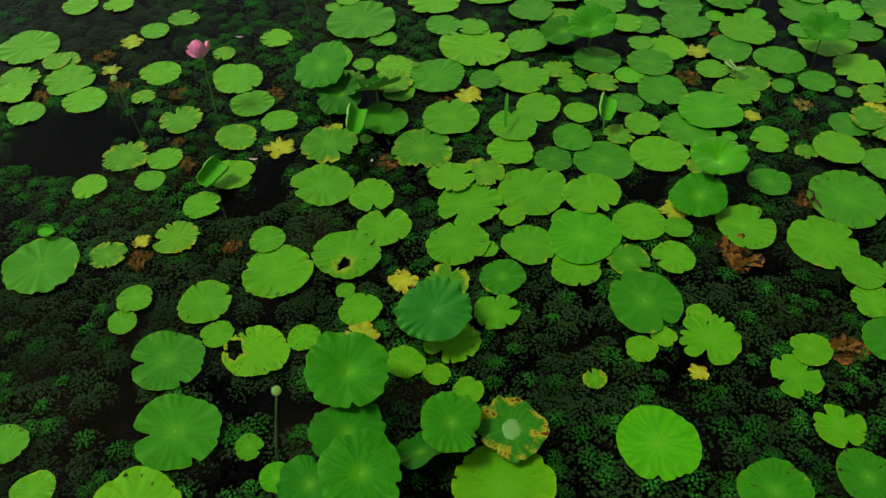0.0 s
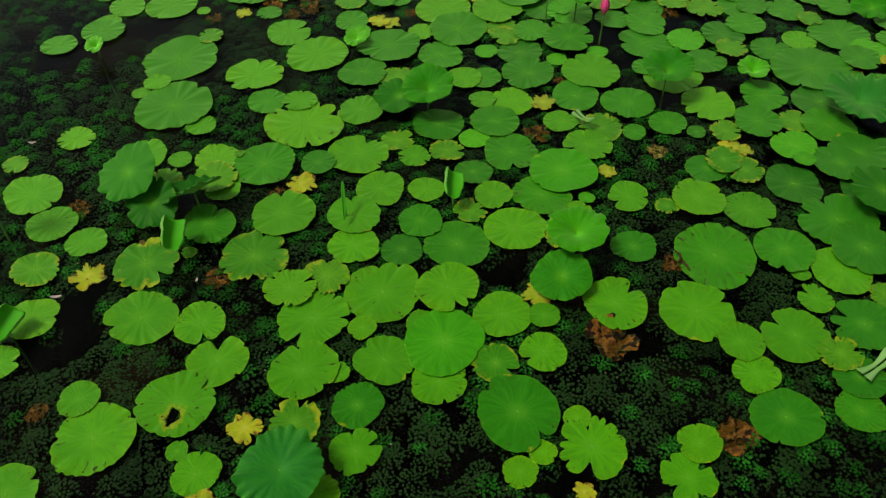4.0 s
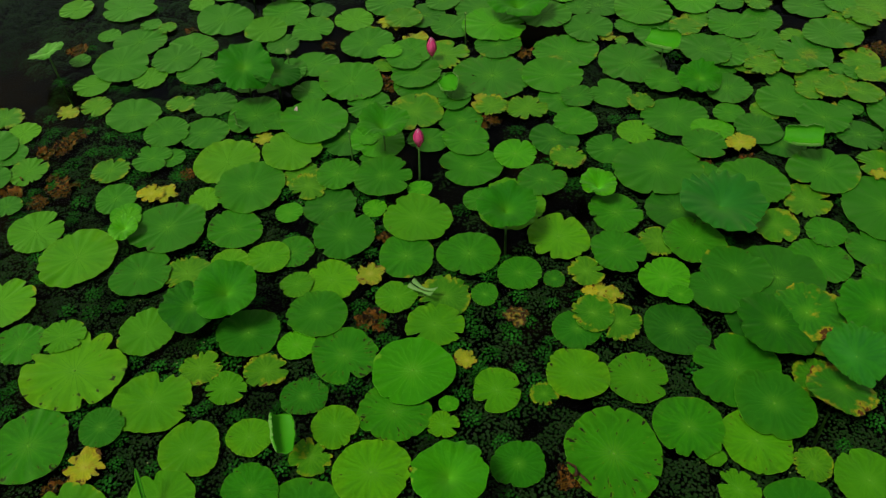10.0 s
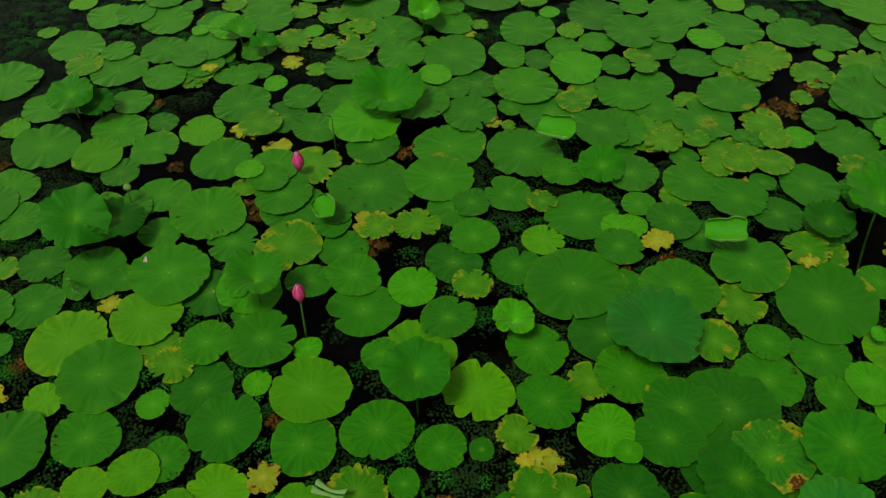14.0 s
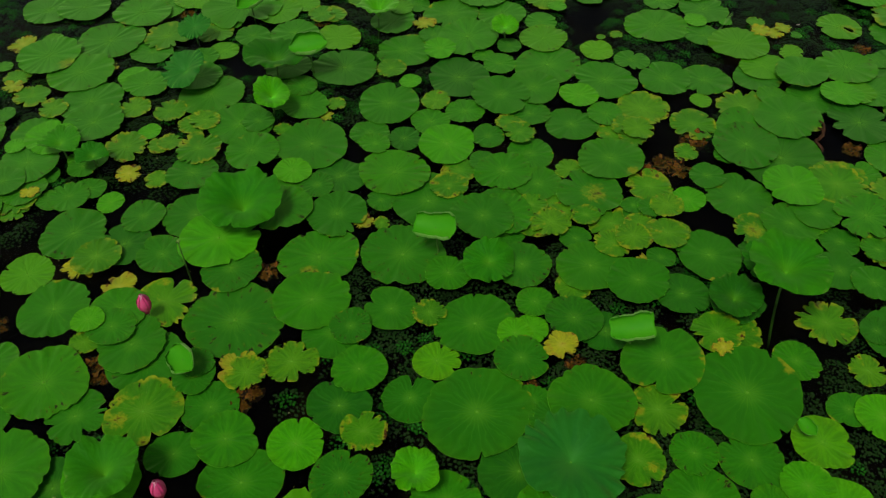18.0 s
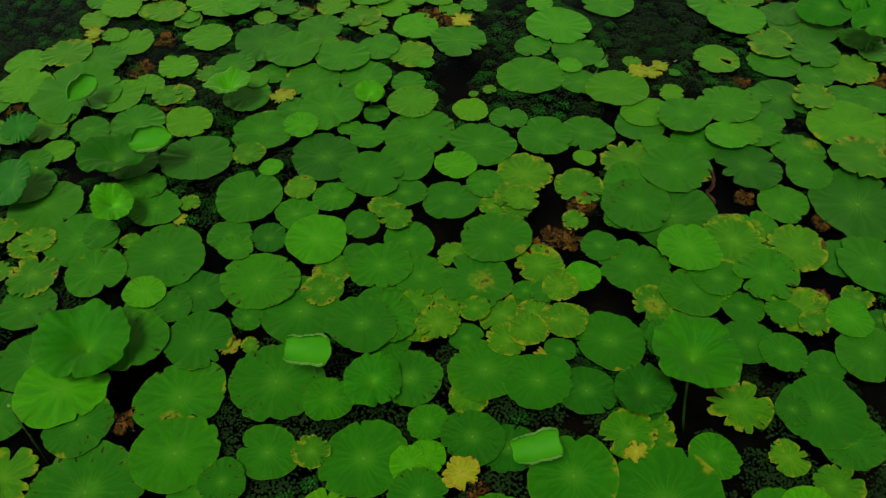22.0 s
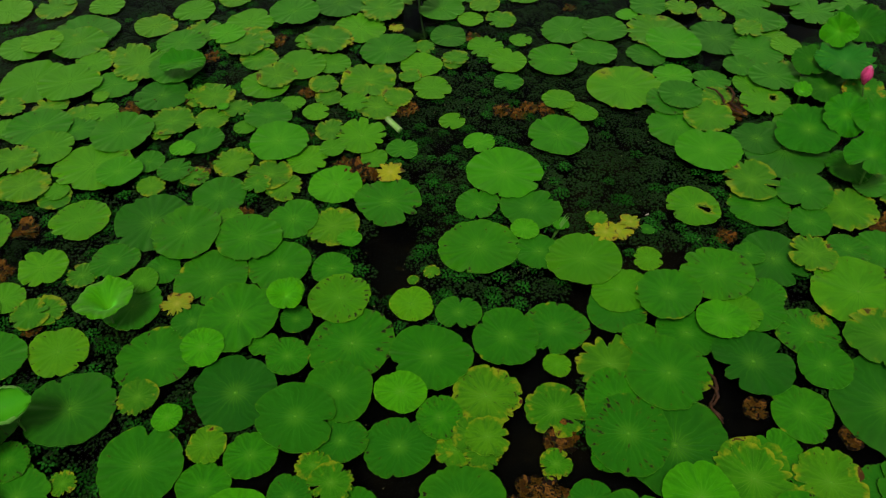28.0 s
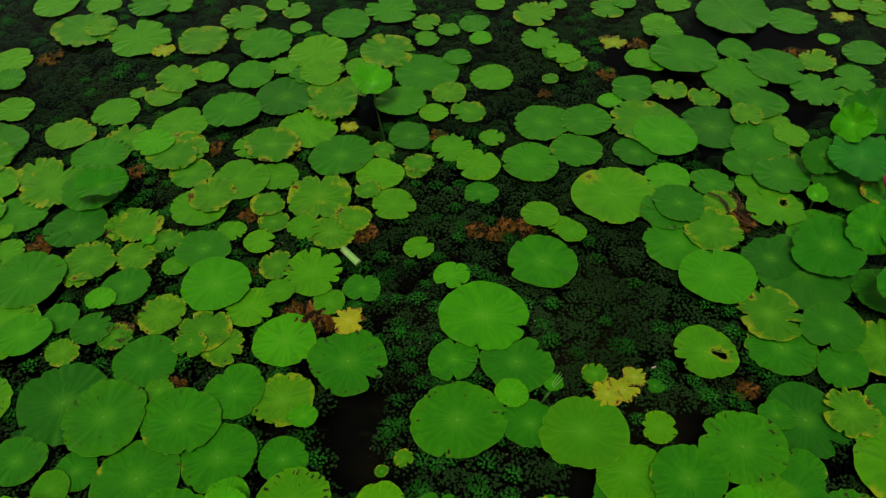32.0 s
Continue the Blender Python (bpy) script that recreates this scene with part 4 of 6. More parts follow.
pad("go", -1.78, 1.83, 0.080, -20, 2)
pad("yw", -2.40, 1.84, 0.082, 102, 0)
pad("lo", -1.19, 1.84, 0.148, -125, 1)
pad("go", -1.93, 1.85, 0.162, 0, 1, (-82, 4), (-25, 3))
pad("fo", -3.00, 1.85, 0.109, 62, 0)
pad("go", -1.58, 1.88, 0.189, -75, 3)
pad("do", -2.21, 1.89, 0.116, -71, 0)
pad("lo", 1.91, 1.91, 0.107, 155, 1)
pad("go", -0.93, 1.93, 0.107, -145, 0)
pad("lo", -0.45, 1.94, 0.114, -55, 1)
pad("go", 1.79, 1.96, 0.086, -148, 0)
pad("yr", -0.18, 1.97, 0.093, -104, 3)
pad("go", -0.73, 1.98, 0.129, -13, 1)
pad("go", 0.58, 1.99, 0.094, 130, 1)
pad("yr", 2.07, 1.99, 0.093, 66, 0)
pad("yr", 1.02, 2.01, 0.118, 133, 0, eaten=(0.70, radians(45), 0.00, 0.40))
pad("fo", -2.71, 2.01, 0.104, -159, 0)
pad("go", 0.28, 2.04, 0.219, -77, 1)
pad("go", 0.75, 2.06, 0.175, 115, 2)
pad("go", 1.40, 2.06, 0.229, -55, 1)
pad("br", -1.13, 2.06, 0.060, 2, 0)
pad("go", -2.94, 2.07, 0.171, 25, 1)
pad("go", 0.51, 2.08, 0.084, 56, 0)
pad("do", -0.28, 2.10, 0.132, 41, 2)
pad("yo", -1.08, 2.13, 0.159, 0, 1, (-117, 4), (-64, 3), eaten=(0.67, radians(-160), 0.00, 0.45))
pad("gr", -1.36, 2.13, 0.127, 0, 0, (-55, 5), (-155, 3))
pad("go", 0.01, 2.13, 0.115, 0, 0, (80, 5))
pad("go", -0.81, 2.14, 0.121, -69, 0)
pad("yr", 1.94, 2.14, 0.079, 37, 0)
pad("br", 0.52, 2.15, 0.048, 32, 2)
pad("go", -2.46, 2.15, 0.129, -19, 0)
pad("go", -1.73, 2.15, 0.103, -165, 0)
pad("go", 2.22, 2.16, 0.136, 91, 0)
pad("br", -0.68, 2.19, 0.087, 145, 2)
pad("go", 1.66, 2.21, 0.102, -150, 0)
pad("go", -2.08, 2.21, 0.168, -77, 0)
pad("go", -2.65, 2.22, 0.146, -167, 1)
pad("go", 1.09, 2.24, 0.172, -121, 2)
pad("br", 0.73, 2.25, 0.062, -60, 0)
pad("yo", -2.29, 2.25, 0.087, 3, 1)
pad("go", -0.20, 2.27, 0.117, 123, 3)
pad("go", -1.94, 2.28, 0.123, 125, 1)
pad("Yw", 1.36, 2.28, 0.045, -9, 3)
pad("go", -0.90, 2.29, 0.094, 44, 2)
pad("go", 0.49, 2.29, 0.116, 0, 2, (-14, 3))
pad("go", -1.53, 2.30, 0.186, 102, 1)
pad("go", 2.17, 2.30, 0.175, 158, 1)
pad("fo", 0.13, 2.31, 0.099, 0, 0, (72, 4), (-33, 3))
pad("go", -2.97, 2.33, 0.159, 178, 0)
pad("Yo", -0.72, 2.33, 0.083, 0, 1, (-100, 4), (96, 2))
pad("yr", -0.49, 2.34, 0.110, 0, 1, (-59, 6), (47, 4), (121, 3))
pad("br", -1.31, 2.34, 0.075, -15, 2)
pad("Yw", 0.67, 2.34, 0.074, -117, 3)
pad("go", -0.89, 2.35, 0.075, 155, 3)
pad("go", -2.62, 2.37, 0.149, -88, 0)
pad("yo", 1.44, 2.38, 0.122, -22, 0)
pad("go", -1.12, 2.39, 0.164, -16, 0)
pad("yr", 1.86, 2.40, 0.124, 0, 0, (21, 5), (-159, 4), (-84, 3))
pad("br", -1.33, 2.41, 0.058, -167, 0)
pad("go", -1.81, 2.41, 0.133, 57, 0)
pad("do", 0.88, 2.42, 0.115, -92, 0)
pad("lo", 0.55, 2.45, 0.082, 0, 0)
pad("do", 0.75, 2.49, 0.127, 29, 2)
pad("go", -0.32, 2.49, 0.135, 144, 0)
pad("go", 0.31, 2.50, 0.172, 100, 0)
pad("go", 2.29, 2.50, 0.089, -58, 0)
pad("yo", -1.41, 2.51, 0.065, -121, 0)
pad("go", -0.24, 2.51, 0.096, -163, 2)
pad("go", 2.51, 2.52, 0.146, -81, 1)
pad("do", 1.50, 2.54, 0.125, 9, 1)
pad("fo", -3.59, 2.55, 0.112, -99, 0)
pad("br", -2.74, 2.55, 0.046, 176, 0)
pad("do", -2.09, 2.55, 0.103, 103, 0)
pad("br", -0.87, 2.56, 0.065, -100, 1)
pad("go", -1.29, 2.56, 0.104, -168, 4)
pad("yr", 0.11, 2.57, 0.075, -110, 1)
pad("go", -0.76, 2.59, 0.220, 174, 0)
pad("lo", -1.40, 2.60, 0.072, -67, 5)
pad("go", 0.59, 2.60, 0.086, -156, 1)
pad("go", 2.15, 2.60, 0.101, 178, 2)
pad("go", -0.06, 2.61, 0.121, 151, 0)
pad("do", 1.27, 2.61, 0.121, 120, 0)
pad("br", -1.82, 2.64, 0.053, 101, 0)
pad("yr", 2.73, 2.64, 0.070, -119, 1)
pad("go", -3.26, 2.66, 0.168, -156, 0)
pad("fo", -2.26, 2.66, 0.139, -116, 1)
pad("go", -1.28, 2.67, 0.121, -3, 3)
pad("go", -0.42, 2.68, 0.174, -70, 1)
pad("do", 2.66, 2.68, 0.058, 125, 0)
pad("yo", 0.78, 2.69, 0.086, 82, 0)
pad("go", 1.08, 2.69, 0.142, 148, 2)
pad("go", 2.03, 2.69, 0.125, -42, 1)
pad("go", -2.58, 2.71, 0.185, -78, 0)
pad("yr", 2.35, 2.71, 0.069, -86, 3)
pad("lo", 2.52, 2.71, 0.104, -15, 2)
pad("go", -1.59, 2.71, 0.163, -150, 0)
pad("yr", -1.09, 2.71, 0.143, 0, 1, (-14, 4), (75, 3))
pad("go", -1.98, 2.76, 0.132, 0, 0, (-29, 5))
pad("go", 2.25, 2.80, 0.076, 164, 2)
pad("go", 0.88, 2.80, 0.160, 121, 1)
pad("go", 0.21, 2.80, 0.109, 33, 1)
pad("yr", 2.32, 2.81, 0.129, -64, 1)
pad("do", 1.69, 2.82, 0.101, -38, 0)
pad("Yw", 1.16, 2.82, 0.054, 48, 0)
pad("Yr", -1.32, 2.82, 0.082, 104, 0)
pad("yr", 2.63, 2.82, 0.072, -126, 0)
pad("go", 0.56, 2.83, 0.140, 30, 1)
pad("go", 1.45, 2.83, 0.153, -178, 1)
pad("go", 1.22, 2.83, 0.067, -97, 1)
pad("yo", 2.39, 2.84, 0.095, 0, 0, (-144, 5))
pad("fo", -2.82, 2.84, 0.083, 30, 0)
pad("br", 2.46, 2.86, 0.072, -78, 2)
pad("go", 2.10, 2.88, 0.094, -105, 0)
pad("go", -2.23, 2.89, 0.152, -137, 0)
pad("br", -0.65, 2.89, 0.066, 33, 0)
pad("go", 2.86, 2.90, 0.147, 83, 1)
pad("go", -0.81, 2.90, 0.143, 133, 1)
pad("go", 1.86, 2.91, 0.082, 68, 0)
pad("fo", -1.77, 2.93, 0.125, -112, 0)
pad("yr", 1.01, 2.93, 0.090, 16, 2)
pad("go", -0.00, 2.94, 0.197, -145, 0)
pad("yo", 1.11, 2.95, 0.090, -55, 4)
pad("go", -0.40, 2.95, 0.183, 0, 0, (-65, 5), (-119, 5), (70, 3), eaten=(0.58, radians(-111), 0.10, 0.25))
pad("Yo", -1.53, 2.97, 0.084, -71, 0)
pad("yo", 1.28, 2.97, 0.103, 37, 3)
pad("go", 2.79, 2.98, 0.161, -67, 2)
pad("yr", 1.72, 2.98, 0.106, 0, 1, (41, 5), (-41, 4), (-147, 4), eaten=(0.12, radians(-148), 0.05, 0.70))
pad("do", -2.01, 2.98, 0.084, -10, 0)
pad("yo", 1.33, 2.99, 0.069, 52, 2)
pad("go", 0.84, 2.99, 0.079, -19, 0)
pad("go", 2.27, 3.01, 0.151, 0, 4, (-175, 5), (-56, 4), (-102, 3))
pad("go", -1.15, 3.01, 0.121, 154, 1)
pad("fo", 2.00, 3.04, 0.121, 0, 1)
pad("go", -2.72, 3.04, 0.140, -168, 0)
pad("go", -1.07, 3.05, 0.073, -121, 0)
pad("go", 2.05, 3.05, 0.109, 147, 3)
pad("go", 2.69, 3.05, 0.125, -53, 0)
pad("yo", 1.16, 3.05, 0.072, 44, 2)
pad("go", 0.50, 3.05, 0.102, -97, 0)
pad("go", -2.59, 3.06, 0.082, 142, 1)
pad("yr", 0.73, 3.08, 0.097, -87, 3)
pad("yr", 1.03, 3.08, 0.116, 0, 0, (73, 4), (-124, 5))
pad("lo", -0.89, 3.09, 0.191, -126, 2)
pad("yo", 0.66, 3.09, 0.092, 79, 1)
pad("do", -1.35, 3.10, 0.135, -8, 0)
pad("yo", 0.91, 3.12, 0.069, 97, 3)
pad("br", 2.34, 3.13, 0.075, 164, 0)
pad("go", -2.25, 3.13, 0.115, -164, 1)
pad("go", 0.40, 3.14, 0.155, 58, 4)
pad("br", -2.12, 3.14, 0.057, -60, 0)
pad("go", 1.25, 3.15, 0.071, -47, 3)
pad("yo", 1.32, 3.15, 0.083, 41, 4)
pad("yo", 2.50, 3.15, 0.145, 153, 2)
pad("go", 0.51, 3.16, 0.144, 75, 3)
pad("yo", 0.81, 3.17, 0.070, -96, 1)
pad("Yo", -0.19, 3.18, 0.051, 43, 0)
pad("go", 1.16, 3.18, 0.059, 91, 2)
pad("go", -1.61, 3.18, 0.164, -2, 1)
pad("go", 1.71, 3.22, 0.167, 79, 0, eaten=(0.86, radians(45), 0.00, 0.40))
pad("lo", 1.45, 3.22, 0.091, -11, 0)
pad("yo", 0.77, 3.23, 0.112, 0, 0, (-77, 2))
pad("go", -0.32, 3.23, 0.154, 0, 1, (-44, 4))
pad("lo", 1.99, 3.25, 0.150, 176, 4)
pad("go", -3.08, 3.25, 0.196, 77, 0)
pad("yr", 2.23, 3.26, 0.152, -149, 2)
pad("go", 0.56, 3.26, 0.094, 54, 0)
pad("go", -1.29, 3.28, 0.110, 104, 1)
pad("go", -0.61, 3.28, 0.160, -127, 3)
pad("go", -1.03, 3.28, 0.161, 41, 0)
pad("gr", 0.96, 3.29, 0.168, 0, 2, (129, 3), eaten=(0.15, radians(-30), 0.0, 0.62))
pad("go", 0.14, 3.30, 0.184, 109, 0)
pad("br", 2.73, 3.30, 0.065, 118, 1)
pad("go", -0.10, 3.31, 0.071, -26, 1)
pad("yo", 2.27, 3.32, 0.128, 0, 1, (-57, 5), (40, 3))
pad("go", 2.39, 3.33, 0.103, 92, 0)
pad("yo", 1.28, 3.33, 0.120, 0, 0, (107, 4), (-174, 3), (-52, 3), eaten=(0.83, radians(178), 0.00, 0.40))
pad("do", 2.95, 3.37, 0.240, 97, 0)
pad("go", -2.14, 3.37, 0.127, 60, 2)
pad("yr", -1.96, 3.37, 0.076, 131, 0)
pad("go", 0.71, 3.38, 0.120, 169, 1)
pad("go", 1.59, 3.38, 0.094, -2, 1)
pad("yo", 0.25, 3.40, 0.097, 22, 1)
pad("lo", -1.48, 3.40, 0.071, 165, 0)
pad("go", -2.45, 3.43, 0.164, 0, 0)
pad("yr", 3.38, 3.44, 0.085, -111, 0)
pad("go", -1.79, 3.44, 0.077, -80, 0)
pad("gr", -1.70, 3.45, 0.105, 112, 1)
pad("go", -0.57, 3.45, 0.103, 60, 0)
pad("yo", -2.67, 3.45, 0.113, 142, 1)
pad("br", 1.31, 3.45, 0.079, -8, 1)
pad("go", 2.59, 3.46, 0.133, -86, 0)
pad("br", 1.47, 3.46, 0.079, -49, 2)
pad("go", 0.54, 3.48, 0.146, -136, 2)
pad("br", 0.23, 3.49, 0.060, -126, 2)
pad("yr", 0.89, 3.49, 0.077, 96, 0)
pad("do", 2.02, 3.50, 0.229, 159, 0)
pad("go", -1.61, 3.51, 0.085, -90, 0)
pad("go", -0.03, 3.51, 0.178, 46, 2)
pad("br", 1.40, 3.51, 0.076, -7, 0)
pad("do", -0.31, 3.52, 0.135, -137, 0)
pad("yr", 0.31, 3.52, 0.098, 8, 0, eaten=(0.83, radians(166), 0.00, 0.70))
pad("go", 1.74, 3.53, 0.068, -128, 1)
pad("go", 1.11, 3.53, 0.170, -142, 3, eaten=(0.89, radians(93), 0.00, 0.35))
pad("br", 2.42, 3.55, 0.060, -21, 0)
pad("lo", -0.56, 3.56, 0.099, 95, 2)
pad("yr", -1.27, 3.56, 0.066, 134, 0)
pad("yr", 1.53, 3.58, 0.067, -65, 0, eaten=(1.00, radians(-54), 0.00, 0.60))
pad("go", -1.09, 3.59, 0.134, -164, 1)
pad("br", 1.95, 3.60, 0.077, 142, 2)
pad("Yr", -1.43, 3.62, 0.068, -178, 0)
pad("go", 0.70, 3.63, 0.126, 175, 0)
pad("go", 2.82, 3.63, 0.121, 85, 1)
pad("yo", 3.38, 3.64, 0.095, -177, 1)
pad("yr", 3.15, 3.65, 0.173, -12, 4, eaten=(0.70, radians(14), 0.08, 0.35))
pad("go", -2.25, 3.66, 0.140, 146, 0)
pad("br", 1.60, 3.70, 0.093, -126, 1)
pad("go", -1.97, 3.71, 0.164, 19, 3)
pad("yr", 1.27, 3.72, 0.081, -150, 1)
pad("lo", 0.26, 3.73, 0.160, 7, 1)
pad("go", -0.79, 3.74, 0.145, -68, 2)
pad("go", -0.68, 3.75, 0.072, -8, 0)
pad("do", 2.54, 3.75, 0.172, 0, 1, (172, 4), (-152, 3), (3, 3), eaten=(1.00, radians(178), 0.00, 0.35))
pad("lo", -1.67, 3.75, 0.102, -92, 0)
pad("go", 1.90, 3.76, 0.155, -142, 1)
pad("yr", 1.31, 3.77, 0.092, 178, 3)
pad("yo", 1.17, 3.77, 0.079, 8, 0)
pad("go", -0.47, 3.78, 0.201, 61, 1)
pad("yr", -1.08, 3.78, 0.124, 7, 2)
pad("yr", 0.66, 3.78, 0.090, -126, 3)
pad("go", 0.49, 3.79, 0.093, -136, 0)
pad("do", 3.52, 3.79, 0.195, -34, 0)
pad("do", 0.03, 3.80, 0.094, -176, 0)
pad("go", 2.86, 3.81, 0.139, -58, 0, eaten=(0.71, radians(81), 0.00, 0.50))
pad("yr", 1.25, 3.81, 0.080, -67, 2)
pad("go", 2.16, 3.81, 0.183, -104, 2, eaten=(1.00, radians(60), 0.00, 0.40))
pad("yr", 1.63, 3.81, 0.129, -6, 0, eaten=(0.89, radians(-105), 0.00, 0.55))
pad("yr", -1.30, 3.84, 0.069, -149, 0)
pad("go", 0.96, 3.86, 0.145, 28, 0)
pad("go", -0.16, 3.86, 0.107, -75, 0)
pad("lo", -1.89, 3.90, 0.144, 76, 4)
pad("fo", 3.20, 3.92, 0.211, 140, 3)
pad("yr", -0.64, 3.93, 0.052, 59, 0)
pad("go", 1.16, 3.93, 0.101, -26, 1)
pad("go", 0.18, 3.94, 0.110, 33, 0)
pad("yr", 1.95, 3.95, 0.148, 0, 0, (72, 5), (100, 3))
pad("lo", -1.38, 3.96, 0.065, -157, 0)
pad("go", 0.74, 3.96, 0.107, -114, 1)
pad("yo", 1.38, 3.97, 0.151, 142, 0, eaten=(1.00, radians(-93), 0.00, 0.45))
pad("go", -2.00, 3.98, 0.146, -2, 0)
pad("lo", 2.52, 3.98, 0.115, 102, 4)
pad("go", -0.88, 3.98, 0.179, 161, 1)
pad("go", 2.35, 3.99, 0.134, -6, 0)
pad("go", -2.34, 3.99, 0.163, -72, 0)
pad("go", 2.71, 4.00, 0.135, -63, 2)
pad("go", 2.14, 4.02, 0.088, 121, 1)
pad("go", 0.38, 4.02, 0.109, 81, 0)
pad("yr", -1.08, 4.02, 0.086, -153, 2)
pad("fo", 1.73, 4.02, 0.062, 56, 0)
pad("Yr", -0.40, 4.03, 0.040, 65, 0)
pad("go", -1.70, 4.04, 0.164, -54, 2)
pad("yr", 3.73, 4.09, 0.134, -55, 0)
pad("lo", 1.04, 4.10, 0.109, -118, 2)
pad("go", -0.05, 4.11, 0.178, 0, 1, (71, 3))
pad("yo", 0.22, 4.12, 0.086, -45, 1)
pad("go", 0.59, 4.12, 0.165, -31, 3)
pad("go", 3.49, 4.12, 0.126, 34, 1)
pad("go", -0.52, 4.13, 0.129, 155, 1)
pad("yr", -1.29, 4.13, 0.094, 136, 1)
pad("yr", -0.35, 4.14, 0.056, -145, 0)
pad("go", 3.33, 4.17, 0.102, 86, 2)
pad("go", 0.79, 4.19, 0.151, 41, 2)
pad("go", 2.36, 4.19, 0.151, -8, 5)
pad("yr", -1.50, 4.19, 0.092, -25, 0)
pad("yr", 3.14, 4.19, 0.117, -110, 4)
pad("go", 1.80, 4.21, 0.148, 0, 0, (-165, 4), (-129, 3))
pad("go", 2.12, 4.22, 0.144, -166, 0)
pad("go", -2.43, 4.23, 0.134, 162, 2)
pad("go", 2.64, 4.23, 0.170, 0, 4, (133, 2))
pad("go", 1.57, 4.23, 0.155, 101, 1)
pad("go", -0.62, 4.24, 0.157, -118, 0)
pad("go", 1.22, 4.24, 0.177, 154, 1)
pad("go", -1.76, 4.25, 0.185, -14, 1)
pad("do", 2.97, 4.25, 0.173, 0, 0, (-76, 4), (-35, 3))
pad("br", 3.65, 4.27, 0.097, -50, 1)
pad("go", -1.08, 4.28, 0.194, -72, 0)
pad("go", -0.55, 4.30, 0.091, 38, 2)
pad("lo", 0.08, 4.30, 0.065, 1, 2)
pad("do", 0.37, 4.34, 0.191, -4, 0)
pad("yr", -2.13, 4.34, 0.102, -9, 0)
pad("go", 3.28, 4.40, 0.110, 105, 1)
pad("yo", 3.52, 4.42, 0.152, 32, 0)
pad("go", 0.91, 4.43, 0.193, 104, 0)
pad("go", -1.17, 4.44, 0.137, -29, 2)
pad("fr", 4.07, 4.44, 0.117, 67, 0)
pad("yo", 3.87, 4.44, 0.158, -170, 1)
pad("gw", 1.42, 4.44, 0.102, 62, 0)
pad("fw", 2.40, 4.45, 0.075, -22, 0)
pad("yo", -0.03, 4.45, 0.089, 86, 1)
pad("go", 0.62, 4.45, 0.100, -23, 1)
pad("br", 2.84, 4.47, 0.064, 63, 0)
pad("go", -2.62, 4.48, 0.139, -101, 0)
pad("do", -0.31, 4.49, 0.191, 176, 0)
pad("lo", -1.56, 4.49, 0.096, 51, 0)
pad("go", 3.72, 4.51, 0.088, 39, 2)
pad("go", -0.65, 4.52, 0.137, 119, 1)
pad("yr", -2.26, 4.53, 0.079, -76, 0)
pad("go", -1.88, 4.53, 0.192, -64, 2)
pad("fo", 2.10, 4.54, 0.175, -84, 2)
pad("fo", 1.23, 4.56, 0.103, 65, 0)
pad("go", 0.53, 4.56, 0.064, 56, 0)
pad("go", 3.11, 4.59, 0.153, 56, 0)
pad("go", 3.38, 4.59, 0.139, -140, 2)
pad("Yo", -1.74, 4.60, 0.062, 35, 0)
pad("lo", 0.27, 4.61, 0.101, 172, 3)
pad("gr", 2.49, 4.63, 0.036, -1, 0)
pad("go", 0.06, 4.64, 0.170, -28, 0)
pad("go", 0.70, 4.65, 0.078, -135, 0)
pad("go", -1.17, 4.65, 0.092, 31, 1)
pad("go", 1.92, 4.67, 0.117, 83, 0)
pad("Yw", 2.35, 4.67, 0.070, -133, 0)
pad("do", 3.74, 4.69, 0.129, 113, 0)
pad("fo", 2.79, 4.70, 0.138, 0, 0, (180, 3), (150, 2), eaten=(0.45, radians(-35), 0.20, 0.22))
pad("fo", 0.92, 4.70, 0.146, -132, 1)
pad("yo", 1.28, 4.70, 0.028, -102, 0)
pad("fo", -1.06, 4.72, 0.093, -179, 0)
pad("yr", 1.38, 4.72, 0.040, 32, 0)
pad("go", -1.50, 4.74, 0.127, 83, 0)
pad("go", 0.45, 4.74, 0.189, -97, 2)
pad("yr", 3.16, 4.75, 0.149, 0, 3)
pad("br", 0.24, 4.76, 0.044, 54, 0)
pad("yr", 2.28, 4.78, 0.055, 46, 1)
pad("go", 0.24, 4.79, 0.091, -166, 1)
pad("go", 1.65, 4.80, 0.188, -118, 0)
pad("go", -0.84, 4.80, 0.109, 113, 0)
pad("lo", 2.10, 4.81, 0.042, -62, 0)
pad("lo", 0.69, 4.81, 0.084, -53, 3)
pad("fo", -0.35, 4.82, 0.136, 90, 0)
pad("lo", 1.91, 4.83, 0.072, 64, 1)
pad("go", -0.89, 4.86, 0.111, 13, 1)
pad("go", -0.63, 4.87, 0.147, 110, 1)
pad("yr", -1.43, 4.90, 0.146, 59, 1)
pad("go", 0.93, 4.90, 0.102, -39, 0)
pad("do", 3.48, 4.91, 0.232, -135, 1)
pad("Yr", 0.19, 4.91, 0.070, -154, 2)
pad("yw", -1.13, 4.92, 0.111, 95, 1)
pad("go", 2.00, 4.97, 0.155, 0, 0, (12, 3), (57, 2))
pad("go", -0.01, 4.98, 0.140, -92, 0)
pad("br", -0.47, 5.00, 0.049, -47, 1)
pad("do", -1.29, 5.00, 0.099, 173, 0)
pad("go", 0.69, 5.01, 0.154, 137, 0)
pad("lo", 3.07, 5.03, 0.172, 64, 4)
pad("go", -1.06, 5.04, 0.089, -100, 0)
pad("go", 0.37, 5.04, 0.170, -126, 0)
pad("lo", 1.06, 5.06, 0.059, -107, 1)
pad("yr", -0.47, 5.08, 0.091, 46, 1)
